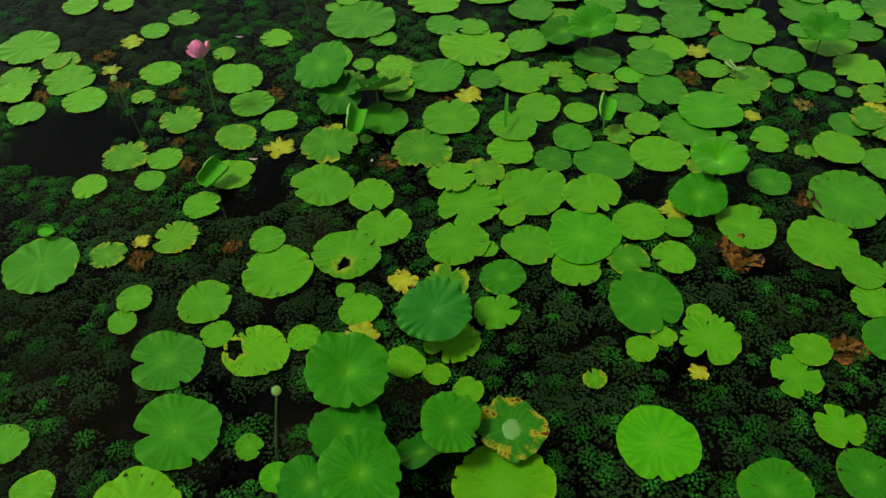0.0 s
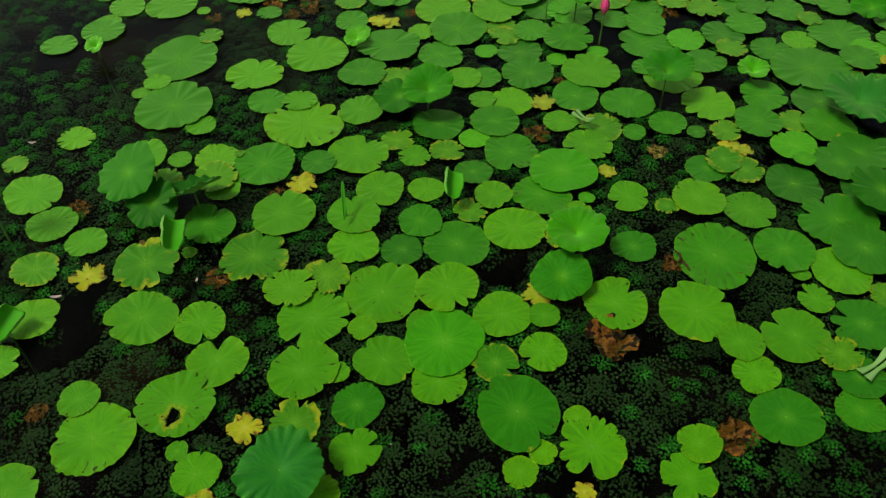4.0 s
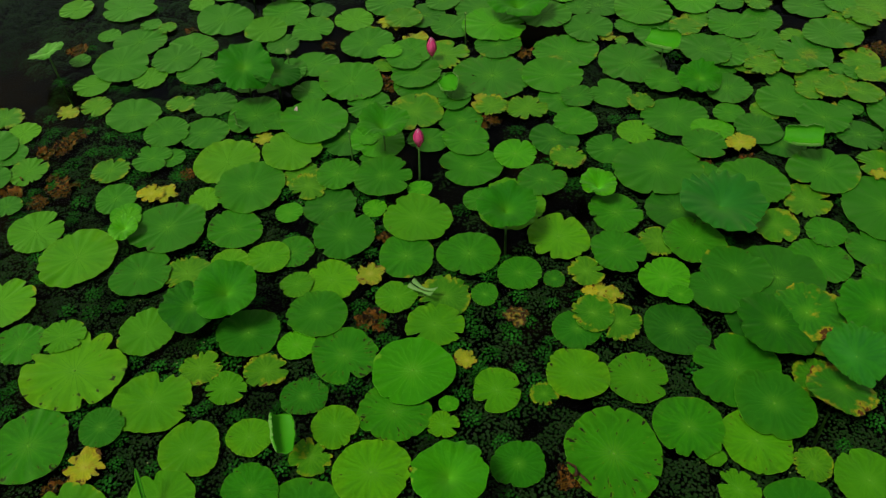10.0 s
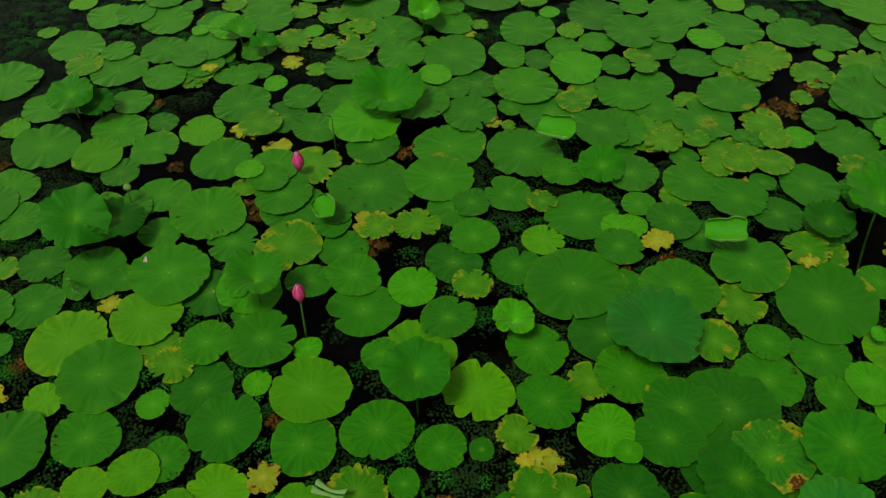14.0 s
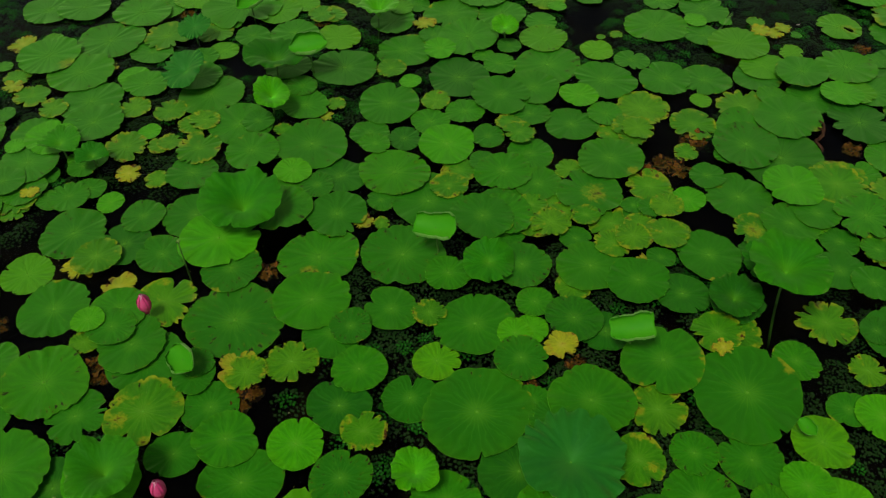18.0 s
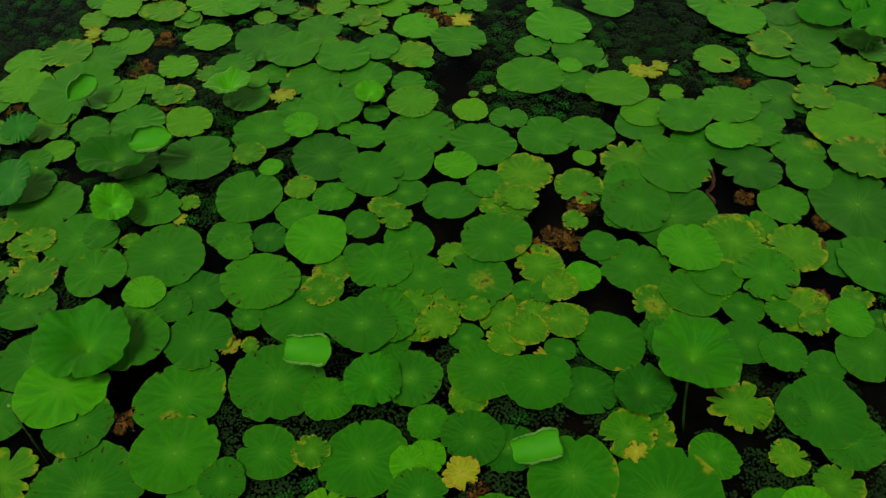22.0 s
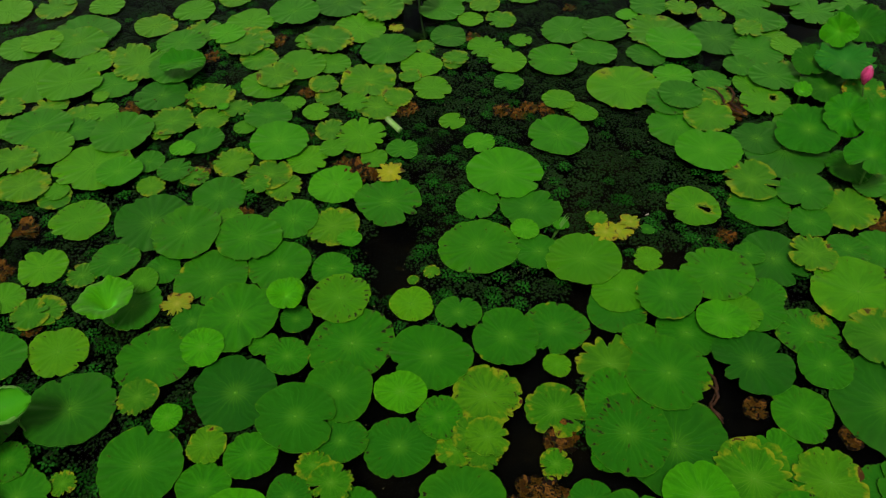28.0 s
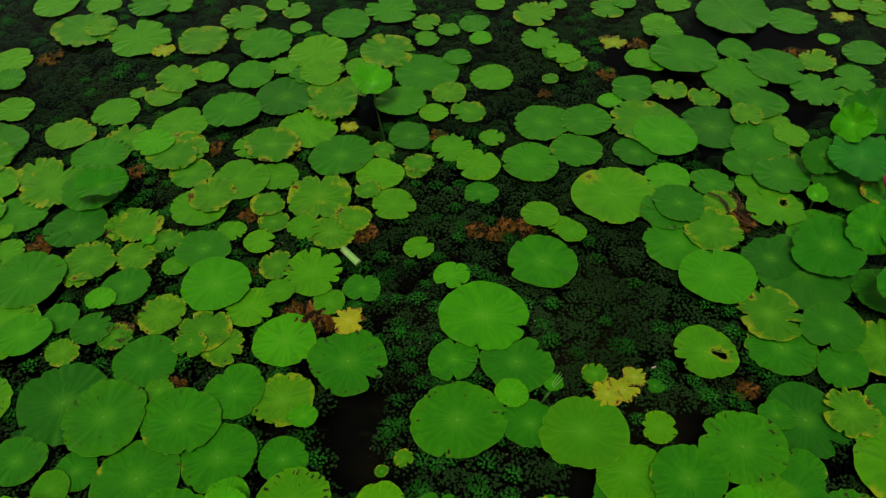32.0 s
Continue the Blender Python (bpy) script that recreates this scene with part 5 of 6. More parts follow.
pad("go", 1.75, 5.09, 0.112, 0, 0, (64, 3), (-112, 3))
pad("yr", -0.40, 5.09, 0.091, -179, 0)
pad("fo", 0.05, 5.12, 0.078, -153, 1)
pad("fo", -0.75, 5.14, 0.149, 29, 1)
pad("go", 0.15, 5.17, 0.090, 49, 0)
pad("yo", 1.00, 5.18, 0.132, -138, 0)
pad("br", -1.36, 5.19, 0.074, 131, 0)
pad("gr", -0.99, 5.22, 0.265, 128, 2)
pad("go", 0.58, 5.23, 0.164, 95, 2)
pad("fo", -0.59, 5.23, 0.101, -48, 0)
pad("go", 1.32, 5.26, 0.172, 0, 0, (-66, 4), (-40, 3))
pad("yr", -0.23, 5.26, 0.077, 175, 0)
pad("lo", 1.97, 5.26, 0.199, 172, 1)
pad("go", 0.82, 5.29, 0.133, 82, 1)
pad("go", 4.21, 5.30, 0.101, 33, 0)
pad("go", -0.07, 5.30, 0.117, 16, 1)
pad("go", 3.04, 5.31, 0.177, 149, 0)
pad("yr", 3.24, 5.31, 0.145, -56, 2)
pad("fr", 3.62, 5.32, 0.140, 0, 1, (-127, 4), eaten=(0.45, radians(15), 0.15, 0.2))
pad("lo", 3.89, 5.34, 0.050, -66, 0)
pad("go", 0.29, 5.36, 0.179, 173, 3)
pad("fo", -1.30, 5.37, 0.168, -113, 1)
pad("fw", -0.41, 5.38, 0.121, 89, 0)
pad("br", -0.64, 5.38, 0.077, -90, 1)
pad("br", 3.41, 5.38, 0.125, -59, 2)
pad("mr", 3.44, 5.45, 0.070, 20, 2)
pad("mr", 3.40, 5.41, 0.098, -120, 0)
pad("fo", 0.52, 5.42, 0.061, -88, 1)
pad("br", 0.59, 5.43, 0.055, -128, 0)
pad("br", -0.61, 5.44, 0.071, -138, 0)
pad("go", 2.37, 5.46, 0.167, 0, 0, (177, 2))
pad("Yr", 1.39, 5.47, 0.077, -88, 1)
pad("yo", 3.38, 5.47, 0.087, -83, 1)
pad("lo", 1.09, 5.48, 0.144, 128, 0)
pad("go", 3.79, 5.50, 0.144, 0, 3, (-106, 2))
pad("fo", 3.63, 5.52, 0.093, 14, 0)
pad("do", 0.13, 5.52, 0.198, -86, 0)
pad("go", 3.18, 5.53, 0.132, -25, 3)
pad("br", 1.25, 5.54, 0.107, -168, 1)
pad("go", -0.87, 5.55, 0.148, 29, 1)
pad("ln", 1.93, 5.55, 0.084, -144, 0)
pad("yr", 0.82, 5.56, 0.106, -11, 0)
pad("br", 1.19, 5.58, 0.091, 141, 2)
pad("go", 0.49, 5.60, 0.144, 179, 0)
pad("yr", 0.69, 5.61, 0.075, -14, 2)
pad("fo", 1.34, 5.62, 0.078, 35, 0)
pad("go", 3.44, 5.62, 0.105, 159, 0)
pad("fo", -1.32, 5.63, 0.130, -153, 0)
pad("gw", 1.51, 5.64, 0.088, 66, 0)
pad("fr", 2.57, 5.64, 0.071, -134, 0)
pad("yo", -1.08, 5.65, 0.149, -110, 2)
pad("fo", -0.22, 5.66, 0.147, -133, 0)
pad("go", 3.67, 5.67, 0.103, 83, 2)
pad("yo", 0.77, 5.67, 0.119, 0, 1, (53, 3), (117, 3))
pad("br", -0.50, 5.70, 0.082, -27, 1)
pad("fo", -0.69, 5.71, 0.136, 107, 0)
pad("br", 2.24, 5.72, 0.059, 47, 0)
pad("fo", 0.99, 5.73, 0.115, 0, 0, (-23, 3), (-65, 3), (107, 2))
pad("fo", 2.92, 5.74, 0.214, -104, 0, eaten=(0.81, radians(-151), 0.00, 0.50))
pad("lo", 3.25, 5.74, 0.116, 28, 0)
pad("fo", 2.50, 5.75, 0.094, -44, 1)
pad("br", 2.32, 5.76, 0.064, -14, 1)
pad("fo", 4.05, 5.76, 0.094, -79, 2)
pad("fo", 1.14, 5.76, 0.071, -38, 2)
pad("fo", 1.85, 5.78, 0.073, 0, 0, (16, 6), (-126, 4))
pad("br", 2.17, 5.79, 0.071, 56, 1)
pad("go", 3.87, 5.79, 0.164, -41, 1)
pad("yo", 0.15, 5.80, 0.076, 19, 0)
pad("yr", 0.38, 5.80, 0.077, 14, 0)
pad("fr", -0.80, 5.81, 0.081, 121, 1)
pad("Yo", -0.94, 5.81, 0.044, -61, 0)
pad("mr", 0.40, 5.82, 0.071, 46, 1)
pad("fr", 1.32, 5.82, 0.144, 0, 1, (50, 4), (-176, 3), (-58, 3))
pad("yo", 0.60, 5.85, 0.112, 136, 0)
pad("br", 0.51, 5.87, 0.046, -45, 0)
pad("yo", -0.34, 5.88, 0.090, -91, 0)
pad("gr", 0.29, 5.88, 0.092, -3, 1)
pad("fo", 4.59, 5.89, 0.123, 164, 0)
pad("yr", 4.06, 5.91, 0.080, -128, 0)
pad("fo", -0.33, 5.92, 0.068, 99, 1)
pad("lo", 0.87, 5.92, 0.165, 173, 2)
pad("yr", 1.17, 5.94, 0.090, 0, 0, (-67, 5))
pad("lo", -0.00, 5.95, 0.119, 74, 3)
pad("br", 1.03, 5.96, 0.048, -37, 0)
pad("br", 1.62, 5.98, 0.064, 179, 0)
pad("do", 3.20, 5.99, 0.116, -20, 0)
pad("br", 1.64, 5.99, 0.074, 73, 3)
pad("yr", 3.93, 6.00, 0.096, 176, 3)
pad("yo", -0.49, 6.01, 0.136, 54, 2)
pad("do", 3.71, 6.01, 0.191, -157, 0)
pad("go", 0.16, 6.01, 0.086, -21, 0)
pad("gn", 2.29, 6.02, 0.086, -127, 0)
pad("lo", 3.41, 6.03, 0.173, -153, 2)
pad("lo", 0.35, 6.04, 0.069, -127, 2)
pad("go", 4.13, 6.04, 0.098, -142, 1)
pad("fo", -0.56, 6.04, 0.106, -96, 1)
pad("gr", 4.45, 6.05, 0.150, 0, 1, (35, 4), (-23, 4), (-151, 3))
pad("yo", 1.48, 6.05, 0.119, -12, 0)
pad("fo", -0.13, 6.05, 0.201, -131, 2)
pad("gw", 4.73, 6.05, 0.126, 140, 1)
pad("go", 0.47, 6.08, 0.115, 158, 1)
pad("yo", 1.62, 6.09, 0.087, -42, 1)
pad("fo", 1.84, 6.12, 0.116, 0, 0, (-61, 3), (-175, 2))
pad("Yo", -0.49, 6.12, 0.055, 47, 0)
pad("go", 2.91, 6.13, 0.140, -114, 0)
pad("fr", 1.36, 6.13, 0.083, -98, 1)
pad("go", 2.63, 6.13, 0.153, 0, 1, (5, 2))
pad("fo", 1.13, 6.13, 0.079, 0, 0, (-20, 6))
pad("fo", 0.71, 6.13, 0.062, 16, 0)
pad("go", -0.03, 6.13, 0.079, -84, 0)
pad("go", 0.86, 6.18, 0.135, 61, 1)
pad("yo", 3.38, 6.19, 0.193, 116, 1)
pad("Yw", -0.45, 6.21, 0.030, -118, 0)
pad("fo", 2.36, 6.22, 0.122, 0, 1, (46, 3), (-174, 4))
pad("yr", -0.54, 6.23, 0.124, -61, 4)
pad("yo", 1.23, 6.24, 0.077, 178, 0)
pad("yr", 0.25, 6.24, 0.065, 0, 0, (160, 6), (-109, 4))
pad("go", 4.98, 6.25, 0.131, -70, 0)
pad("fr", 1.02, 6.26, 0.070, -104, 0)
pad("yr", 3.82, 6.26, 0.091, -136, 0)
pad("yr", 0.54, 6.27, 0.098, 37, 0)
pad("yr", 1.75, 6.27, 0.069, -71, 1)
pad("go", 0.04, 6.29, 0.177, 93, 3)
pad("fo", -0.36, 6.29, 0.142, 69, 3)
pad("yr", 4.66, 6.30, 0.113, -56, 0)
pad("yr", 0.70, 6.31, 0.080, -47, 1)
pad("yo", 0.32, 6.32, 0.131, -68, 1)
pad("yr", 2.04, 6.32, 0.061, 133, 0)
pad("lo", 0.62, 6.33, 0.033, -118, 3)
pad("yo", 1.50, 6.33, 0.169, 0, 0, (70, 4), (-106, 2))
pad("go", 4.08, 6.33, 0.190, -57, 1)
pad("go", 3.08, 6.33, 0.140, 81, 1)
pad("go", 4.37, 6.33, 0.168, -50, 2)
pad("br", 1.13, 6.35, 0.068, -33, 0)
pad("yo", 1.23, 6.37, 0.089, 83, 1)
pad("fo", 1.85, 6.37, 0.126, 101, 0)
pad("yr", 3.66, 6.38, 0.100, 89, 2)
pad("yo", 0.65, 6.39, 0.050, -127, 0)
pad("br", 4.60, 6.41, 0.088, 116, 1)
pad("fr", 2.53, 6.41, 0.071, 89, 0)
pad("fr", 2.29, 6.42, 0.110, 0, 0, (19, 4), (-174, 4), (-92, 3))
pad("go", 2.85, 6.42, 0.161, -19, 0)
pad("gr", -0.20, 6.43, 0.109, 178, 1)
pad("lo", 3.30, 6.45, 0.070, -91, 0)
pad("lo", 4.88, 6.46, 0.064, -108, 0)
pad("yr", 0.59, 6.46, 0.118, -118, 2)
pad("go", 3.48, 6.49, 0.126, 152, 1)
pad("fo", 0.90, 6.50, 0.146, 0, 0)
pad("yr", 0.54, 6.51, 0.118, 0, 0, (23, 3), (-172, 2))
pad("yr", 5.33, 6.51, 0.092, 128, 0)
pad("br", 0.44, 6.51, 0.065, 32, 1)
pad("go", -0.41, 6.51, 0.179, 90, 2)
pad("yo", -0.16, 6.53, 0.132, 11, 0)
pad("go", -0.49, 6.54, 0.130, 152, 1)
pad("fr", -0.05, 6.54, 0.084, 177, 1)
pad("br", 2.26, 6.55, 0.064, 45, 1)
pad("yr", 1.93, 6.55, 0.068, -15, 0)
pad("br", 0.19, 6.56, 0.064, 47, 0)
pad("br", 0.10, 6.56, 0.084, 41, 1)
pad("fo", 1.34, 6.57, 0.109, 81, 0)
pad("fr", -0.60, 6.58, 0.098, -84, 0)
pad("go", 1.70, 6.59, 0.170, -96, 1)
pad("go", 4.27, 6.60, 0.106, -171, 0)
pad("do", 0.29, 6.60, 0.156, 75, 0)
pad("do", 2.11, 6.61, 0.119, 56, 0)
pad("fo", 1.14, 6.61, 0.158, 26, 1)
pad("yr", 5.38, 6.64, 0.093, -33, 1)
pad("go", 3.93, 6.65, 0.201, 164, 3)
pad("br", 2.99, 6.67, 0.050, 66, 0)
pad("yr", 2.50, 6.68, 0.098, 22, 0)
pad("br", 3.42, 6.69, 0.069, 68, 0)
pad("lo", 3.74, 6.70, 0.105, 132, 0)
pad("fo", -0.06, 6.70, 0.050, 169, 1)
pad("yr", -0.35, 6.71, 0.109, 163, 0)
pad("go", 4.80, 6.72, 0.150, -125, 0)
pad("fo", 2.31, 6.75, 0.082, 70, 0)
pad("fo", 5.27, 6.76, 0.094, 30, 0)
pad("yo", 3.08, 6.78, 0.051, 164, 0)
pad("yo", 0.91, 6.78, 0.121, 16, 0)
pad("yr", -0.57, 6.78, 0.084, -10, 1)
pad("go", 0.03, 6.81, 0.138, -94, 0)
pad("yr", 5.09, 6.82, 0.075, -135, 0)
pad("Yw", 1.82, 6.82, 0.050, 170, 0)
pad("yo", 1.37, 6.82, 0.150, -28, 2)
pad("go", 0.41, 6.85, 0.173, 2, 2)
pad("yr", 3.28, 6.86, 0.087, -159, 1)
pad("fr", 1.28, 6.87, 0.109, 75, 0)
pad("yo", 2.46, 6.88, 0.101, -115, 1)
pad("br", 3.76, 6.89, 0.071, -33, 0)
pad("fo", 1.60, 6.90, 0.169, -91, 0)
pad("fo", -0.23, 6.90, 0.181, 43, 2)
pad("go", 2.17, 6.92, 0.145, -62, 1)
pad("fo", 2.76, 6.93, 0.127, 3, 0)
pad("go", 4.50, 6.94, 0.241, 61, 1)
pad("yo", 0.84, 6.95, 0.135, -5, 2)
pad("Yw", 3.62, 6.96, 0.078, -50, 0)
pad("br", 1.06, 6.96, 0.073, 165, 0)
pad("br", 0.08, 6.97, 0.070, 3, 1)
pad("yr", 0.20, 6.97, 0.168, -15, 1)
pad("yo", 0.90, 7.00, 0.146, 1, 1)
pad("fo", -0.44, 7.01, 0.208, 65, 0)
pad("gr", 3.24, 7.02, 0.089, 49, 0)
pad("yr", 1.79, 7.04, 0.149, -5, 3)
pad("fr", 4.00, 7.05, 0.110, -174, 0)
pad("lo", 0.76, 7.09, 0.111, -134, 3)
pad("yr", 0.14, 7.11, 0.123, 95, 0)
pad("go", 0.47, 7.12, 0.149, -109, 1)
pad("go", 2.41, 7.13, 0.194, -125, 0)
pad("yo", -0.08, 7.14, 0.107, -111, 0)
pad("fr", 3.21, 7.18, 0.117, 147, 1)
pad("go", 2.65, 7.20, 0.084, 33, 1)
pad("yo", 1.79, 7.20, 0.101, -166, 2)
pad("fo", 0.93, 7.22, 0.155, 5, 0)
pad("go", 1.23, 7.22, 0.165, -164, 2)
pad("fr", 4.22, 7.22, 0.114, -7, 0)
pad("yr", 0.62, 7.22, 0.120, 119, 0)
pad("do", 1.55, 7.23, 0.177, 83, 1)
pad("yw", 3.78, 7.33, 0.113, -23, 0)
pad("go", 3.92, 7.34, 0.076, -101, 1)
pad("fo", 2.07, 7.34, 0.105, -108, 0)
pad("lo", 2.87, 7.35, 0.072, 119, 0)
pad("yo", -0.16, 7.35, 0.183, 30, 1)
pad("go", 1.72, 7.39, 0.086, -167, 2)
pad("yr", 1.90, 7.39, 0.070, -151, 1)
pad("yo", 0.33, 7.39, 0.137, 99, 0)
pad("fo", -0.38, 7.42, 0.128, -43, 2)
pad("fo", -0.51, 7.42, 0.146, -113, 0)
pad("yr", 2.27, 7.44, 0.175, -41, 1)
pad("go", -0.12, 7.46, 0.213, 120, 0)
pad("yr", 3.31, 7.47, 0.140, -25, 0)
pad("fw", 2.55, 7.48, 0.082, 2, 0)
pad("fo", 0.60, 7.49, 0.133, -112, 0)
pad("fo", 3.51, 7.51, 0.057, -89, 0)
pad("go", 2.90, 7.52, 0.102, -5, 0)
pad("fr", 2.72, 7.52, 0.073, 175, 0)
pad("go", 1.42, 7.54, 0.139, -170, 0)
pad("fr", 1.62, 7.54, 0.087, 115, 1)
pad("yo", 0.88, 7.54, 0.102, -170, 0)
pad("fo", 1.87, 7.61, 0.179, -169, 0)
pad("yr", 0.75, 7.63, 0.051, -57, 0)
pad("yr", 2.62, 7.66, 0.093, -17, 0)
pad("fo", 1.20, 7.67, 0.105, -131, 0)
pad("yr", 1.00, 7.67, 0.138, 0, 1, (-168, 3), (80, 3))
pad("fo", 3.10, 7.71, 0.095, 142, 0)
pad("fo", 0.04, 7.76, 0.116, -46, 0)
pad("go", 1.59, 7.82, 0.163, -37, 1)
pad("yr", -0.29, 7.85, 0.135, 116, 0)
pad("go", 2.13, 7.86, 0.162, -40, 0)
pad("gr", 2.46, 7.91, 0.175, -41, 0)
pad("fo", -0.59, 7.92, 0.154, 51, 0)
pad("yo", 1.49, 8.00, 0.074, -160, 0)
pad("Yw", 0.96, 8.01, 0.071, 138, 1)
pad("yo", 1.22, 8.04, 0.164, -76, 0)
pad("go", 0.03, 8.08, 0.104, -33, 1)
pad("yr", 1.87, 8.14, 0.095, -48, 0)
pad("yr", 1.52, 8.18, 0.146, 147, 1)
pad("fr", 0.84, 8.23, 0.202, 173, 0)
pad("br", 0.28, 8.24, 0.090, -119, 0)
pad("fo", 1.77, 8.27, 0.077, -168, 0)
pad("fo", 0.05, 8.30, 0.134, -3, 0)
pad("yo", 0.52, 8.46, 0.204, 145, 1)
pad("fr", 1.15, 8.54, 0.096, -128, 0)
pad("gr", 0.95, 8.60, 0.134, 141, 1)
pad("fo", 0.68, 8.75, 0.116, -93, 0)
pad("fo", 0.37, 8.88, 0.155, 16, 0)
pad("go", -3.40, 3.10, 0.130, 48, 0)
pad("gr", -3.00, 2.51, 0.066, -116, 1)
pad("yr", -2.88, 2.51, 0.059, -8, 1)
pad("go", -3.20, 2.34, 0.071, -15, 0)
pad("yr", -1.97, 3.44, 0.108, 111, 1)
pad("go", -2.05, 3.56, 0.110, 70, 4)
pad("lo", -2.20, 0.95, 0.076, 147, 1)
pad("yo", -1.46, 3.01, 0.117, 110, 2)
pad("go", -1.19, 2.47, 0.148, -166, 2)
pad("yr", -0.68, 2.29, 0.089, -81, 2, eaten=(0.99, radians(-107), 0.00, 0.70))
pad("lo", 0.48, 2.43, 0.081, 13, 1)
pad("yr", 1.36, 2.37, 0.111, 129, 2)
pad("go", -2.27, 5.28, 0.167, 66, 0)
pad("go", -2.03, 5.28, 0.167, -60, 1)
pad("fo", -2.15, 4.92, 0.071, 71, 0)
pad("go", -1.63, 5.18, 0.184, -57, 2)
pad("Yr", -2.33, 4.89, 0.087, -118, 0)
pad("go", -2.11, 4.71, 0.190, 36, 3, eaten=(0.95, radians(-72), 0.00, 0.60))
pad("go", -1.78, 4.87, 0.205, 48, 1)
pad("yr", -1.96, 4.19, 0.084, 9, 2)
pad("go", -2.23, 4.16, 0.064, 96, 1)
pad("go", -2.38, 4.65, 0.055, 111, 0)
pad("go", -1.47, 4.40, 0.133, -162, 1)
pad("lo", -2.07, 3.84, 0.055, 146, 4)
pad("yr", -1.48, 3.83, 0.117, 3, 1)
pad("yr", -1.14, 4.01, 0.089, 35, 0)
pad("yr", 0.61, 3.88, 0.069, -97, 2)
pad("go", -0.13, 3.74, 0.083, -145, 3)
pad("go", 0.44, 3.58, 0.075, 0, 1)
pad("Yr", 2.27, 4.66, 0.062, -17, 3)
pad("go", 2.87, 4.31, 0.074, 86, 1)
pad("fo", 2.61, 4.00, 0.110, 87, 3)
pad("go", 2.80, 4.06, 0.098, -62, 1)
pad("go", 1.86, 3.60, 0.182, -48, 2)
pad("go", -1.87, 3.63, 0.077, -82, 0)
pad("Yr", -1.90, 3.48, 0.046, -164, 3)
pad("go", -0.43, 3.45, 0.088, 176, 1)
pad("go", 0.49, 3.26, 0.100, -67, 1)
pad("yr", -0.10, 3.16, 0.042, 46, 0)
pad("yr", 0.65, 3.22, 0.080, 85, 2)
pad("go", 1.18, 3.13, 0.079, -153, 1)
pad("go", 1.90, 3.00, 0.138, 153, 2)
pad("go", 2.44, 3.20, 0.072, 25, 1)
pad("do", 2.05, 2.33, 0.074, 76, 2)
pad("go", -0.89, 6.27, 0.115, -55, 0)
pad("fo", -0.77, 6.13, 0.134, 22, 2)
pad("yo", -0.94, 6.03, 0.104, 173, 0)
pad("br", 1.17, 5.64, 0.071, -46, 1)
pad("fo", 2.59, 5.58, 0.074, -123, 1)
pad("br", 2.40, 5.71, 0.067, 95, 1)
pad("go", 3.72, 5.07, 0.179, 95, 0)
pad("Yr", 2.43, 4.70, 0.052, 148, 1)
pad("fo", 2.18, 4.31, 0.138, 134, 1)
pad("go", -0.78, 3.99, 0.091, 17, 2)
pad("go", -3.91, 0.42, 0.084, 96, 0)
pad("fo", -3.21, 0.62, 0.044, 127, 0)
pad("go", -3.05, 0.95, 0.123, 30, 1)
pad("go", -3.43, 0.93, 0.115, 16, 0)
pad("fo", -3.92, 0.81, 0.128, -146, 0)
pad("br", -3.10, 0.60, 0.061, -131, 1)
pad("br", -4.13, 0.88, 0.112, 37, 0)
pad("br", -2.90, 1.26, 0.065, -78, 1)
pad("br", -2.74, 1.09, 0.045, 19, 0)
pad("br", -2.71, 0.91, 0.062, -8, 1)
pad("br", -1.64, -0.44, 0.066, -125, 0)
pad("yr", -1.99, -0.53, 0.113, -136, 2)
pad("gw", -2.30, 1.36, 0.105, -173, 1)
pad("Yr", -2.16, 1.12, 0.065, -117, 1)
pad("yr", -1.40, 1.40, 0.099, -5, 1)
pad("lo", -1.24, 1.82, 0.048, -73, 2)
pad("Yr", -0.31, 0.59, 0.039, 75, 1)
pad("br", -0.82, 0.67, 0.043, -43, 1)
pad("Yr", 0.11, 1.11, 0.040, -69, 1)
pad("Yr", 0.22, 1.13, 0.040, 45, 1)
pad("yr", -0.16, 8.05, 0.064, 171, 0)
pad("yr", -0.20, 7.89, 0.042, 75, 1)
pad("fo", -0.08, 7.07, 0.111, -75, 1)
pad("yr", 0.62, 8.43, 0.096, -22, 2)
pad("br", 0.64, 6.92, 0.064, -149, 0)
pad("yo", 0.98, 6.54, 0.124, 63, 2)
pad("fo", 1.84, 7.93, 0.069, -81, 0)
pad("fo", 1.81, 7.35, 0.125, 57, 3)
pad("yr", 1.94, 7.16, 0.123, 122, 0)
pad("yr", 2.07, 6.36, 0.080, -10, 1)
pad("Yr", 1.47, 6.77, 0.057, -100, 1)
pad("fr", 3.26, 6.96, 0.101, -94, 2)
pad("fr", 3.95, 6.98, 0.101, -129, 1)
pad("mr", 3.60, 7.03, 0.052, -92, 1)
pad("fo", 3.68, 6.73, 0.100, -118, 1)
pad("go", 4.05, 6.08, 0.141, 25, 2)
pad("yo", 3.87, 5.56, 0.146, 36, 0)
pad("go", -3.69, -0.15, 0.109, 124, 0)
pad("fo", -4.09, -0.46, 0.091, -7, 0)
pad("go", -3.57, 0.10, 0.130, -36, 1)
pad("fo", -3.79, 1.69, 0.089, -86, 1)
pad("fo", -3.70, 1.74, 0.071, 18, 0)
pad("go", -3.63, 1.44, 0.110, -11, 0)
pad("yr", -3.30, 1.44, 0.101, -44, 0)
pad("go", -3.22, 2.05, 0.065, -124, 0)
pad("br", -2.81, 1.46, 0.049, 79, 0)
pad("br", -2.85, 1.31, 0.065, -17, 1)
pad("br", -3.31, 2.15, 0.074, 177, 0)
pad("fo", -2.97, 4.13, 0.092, 86, 0)
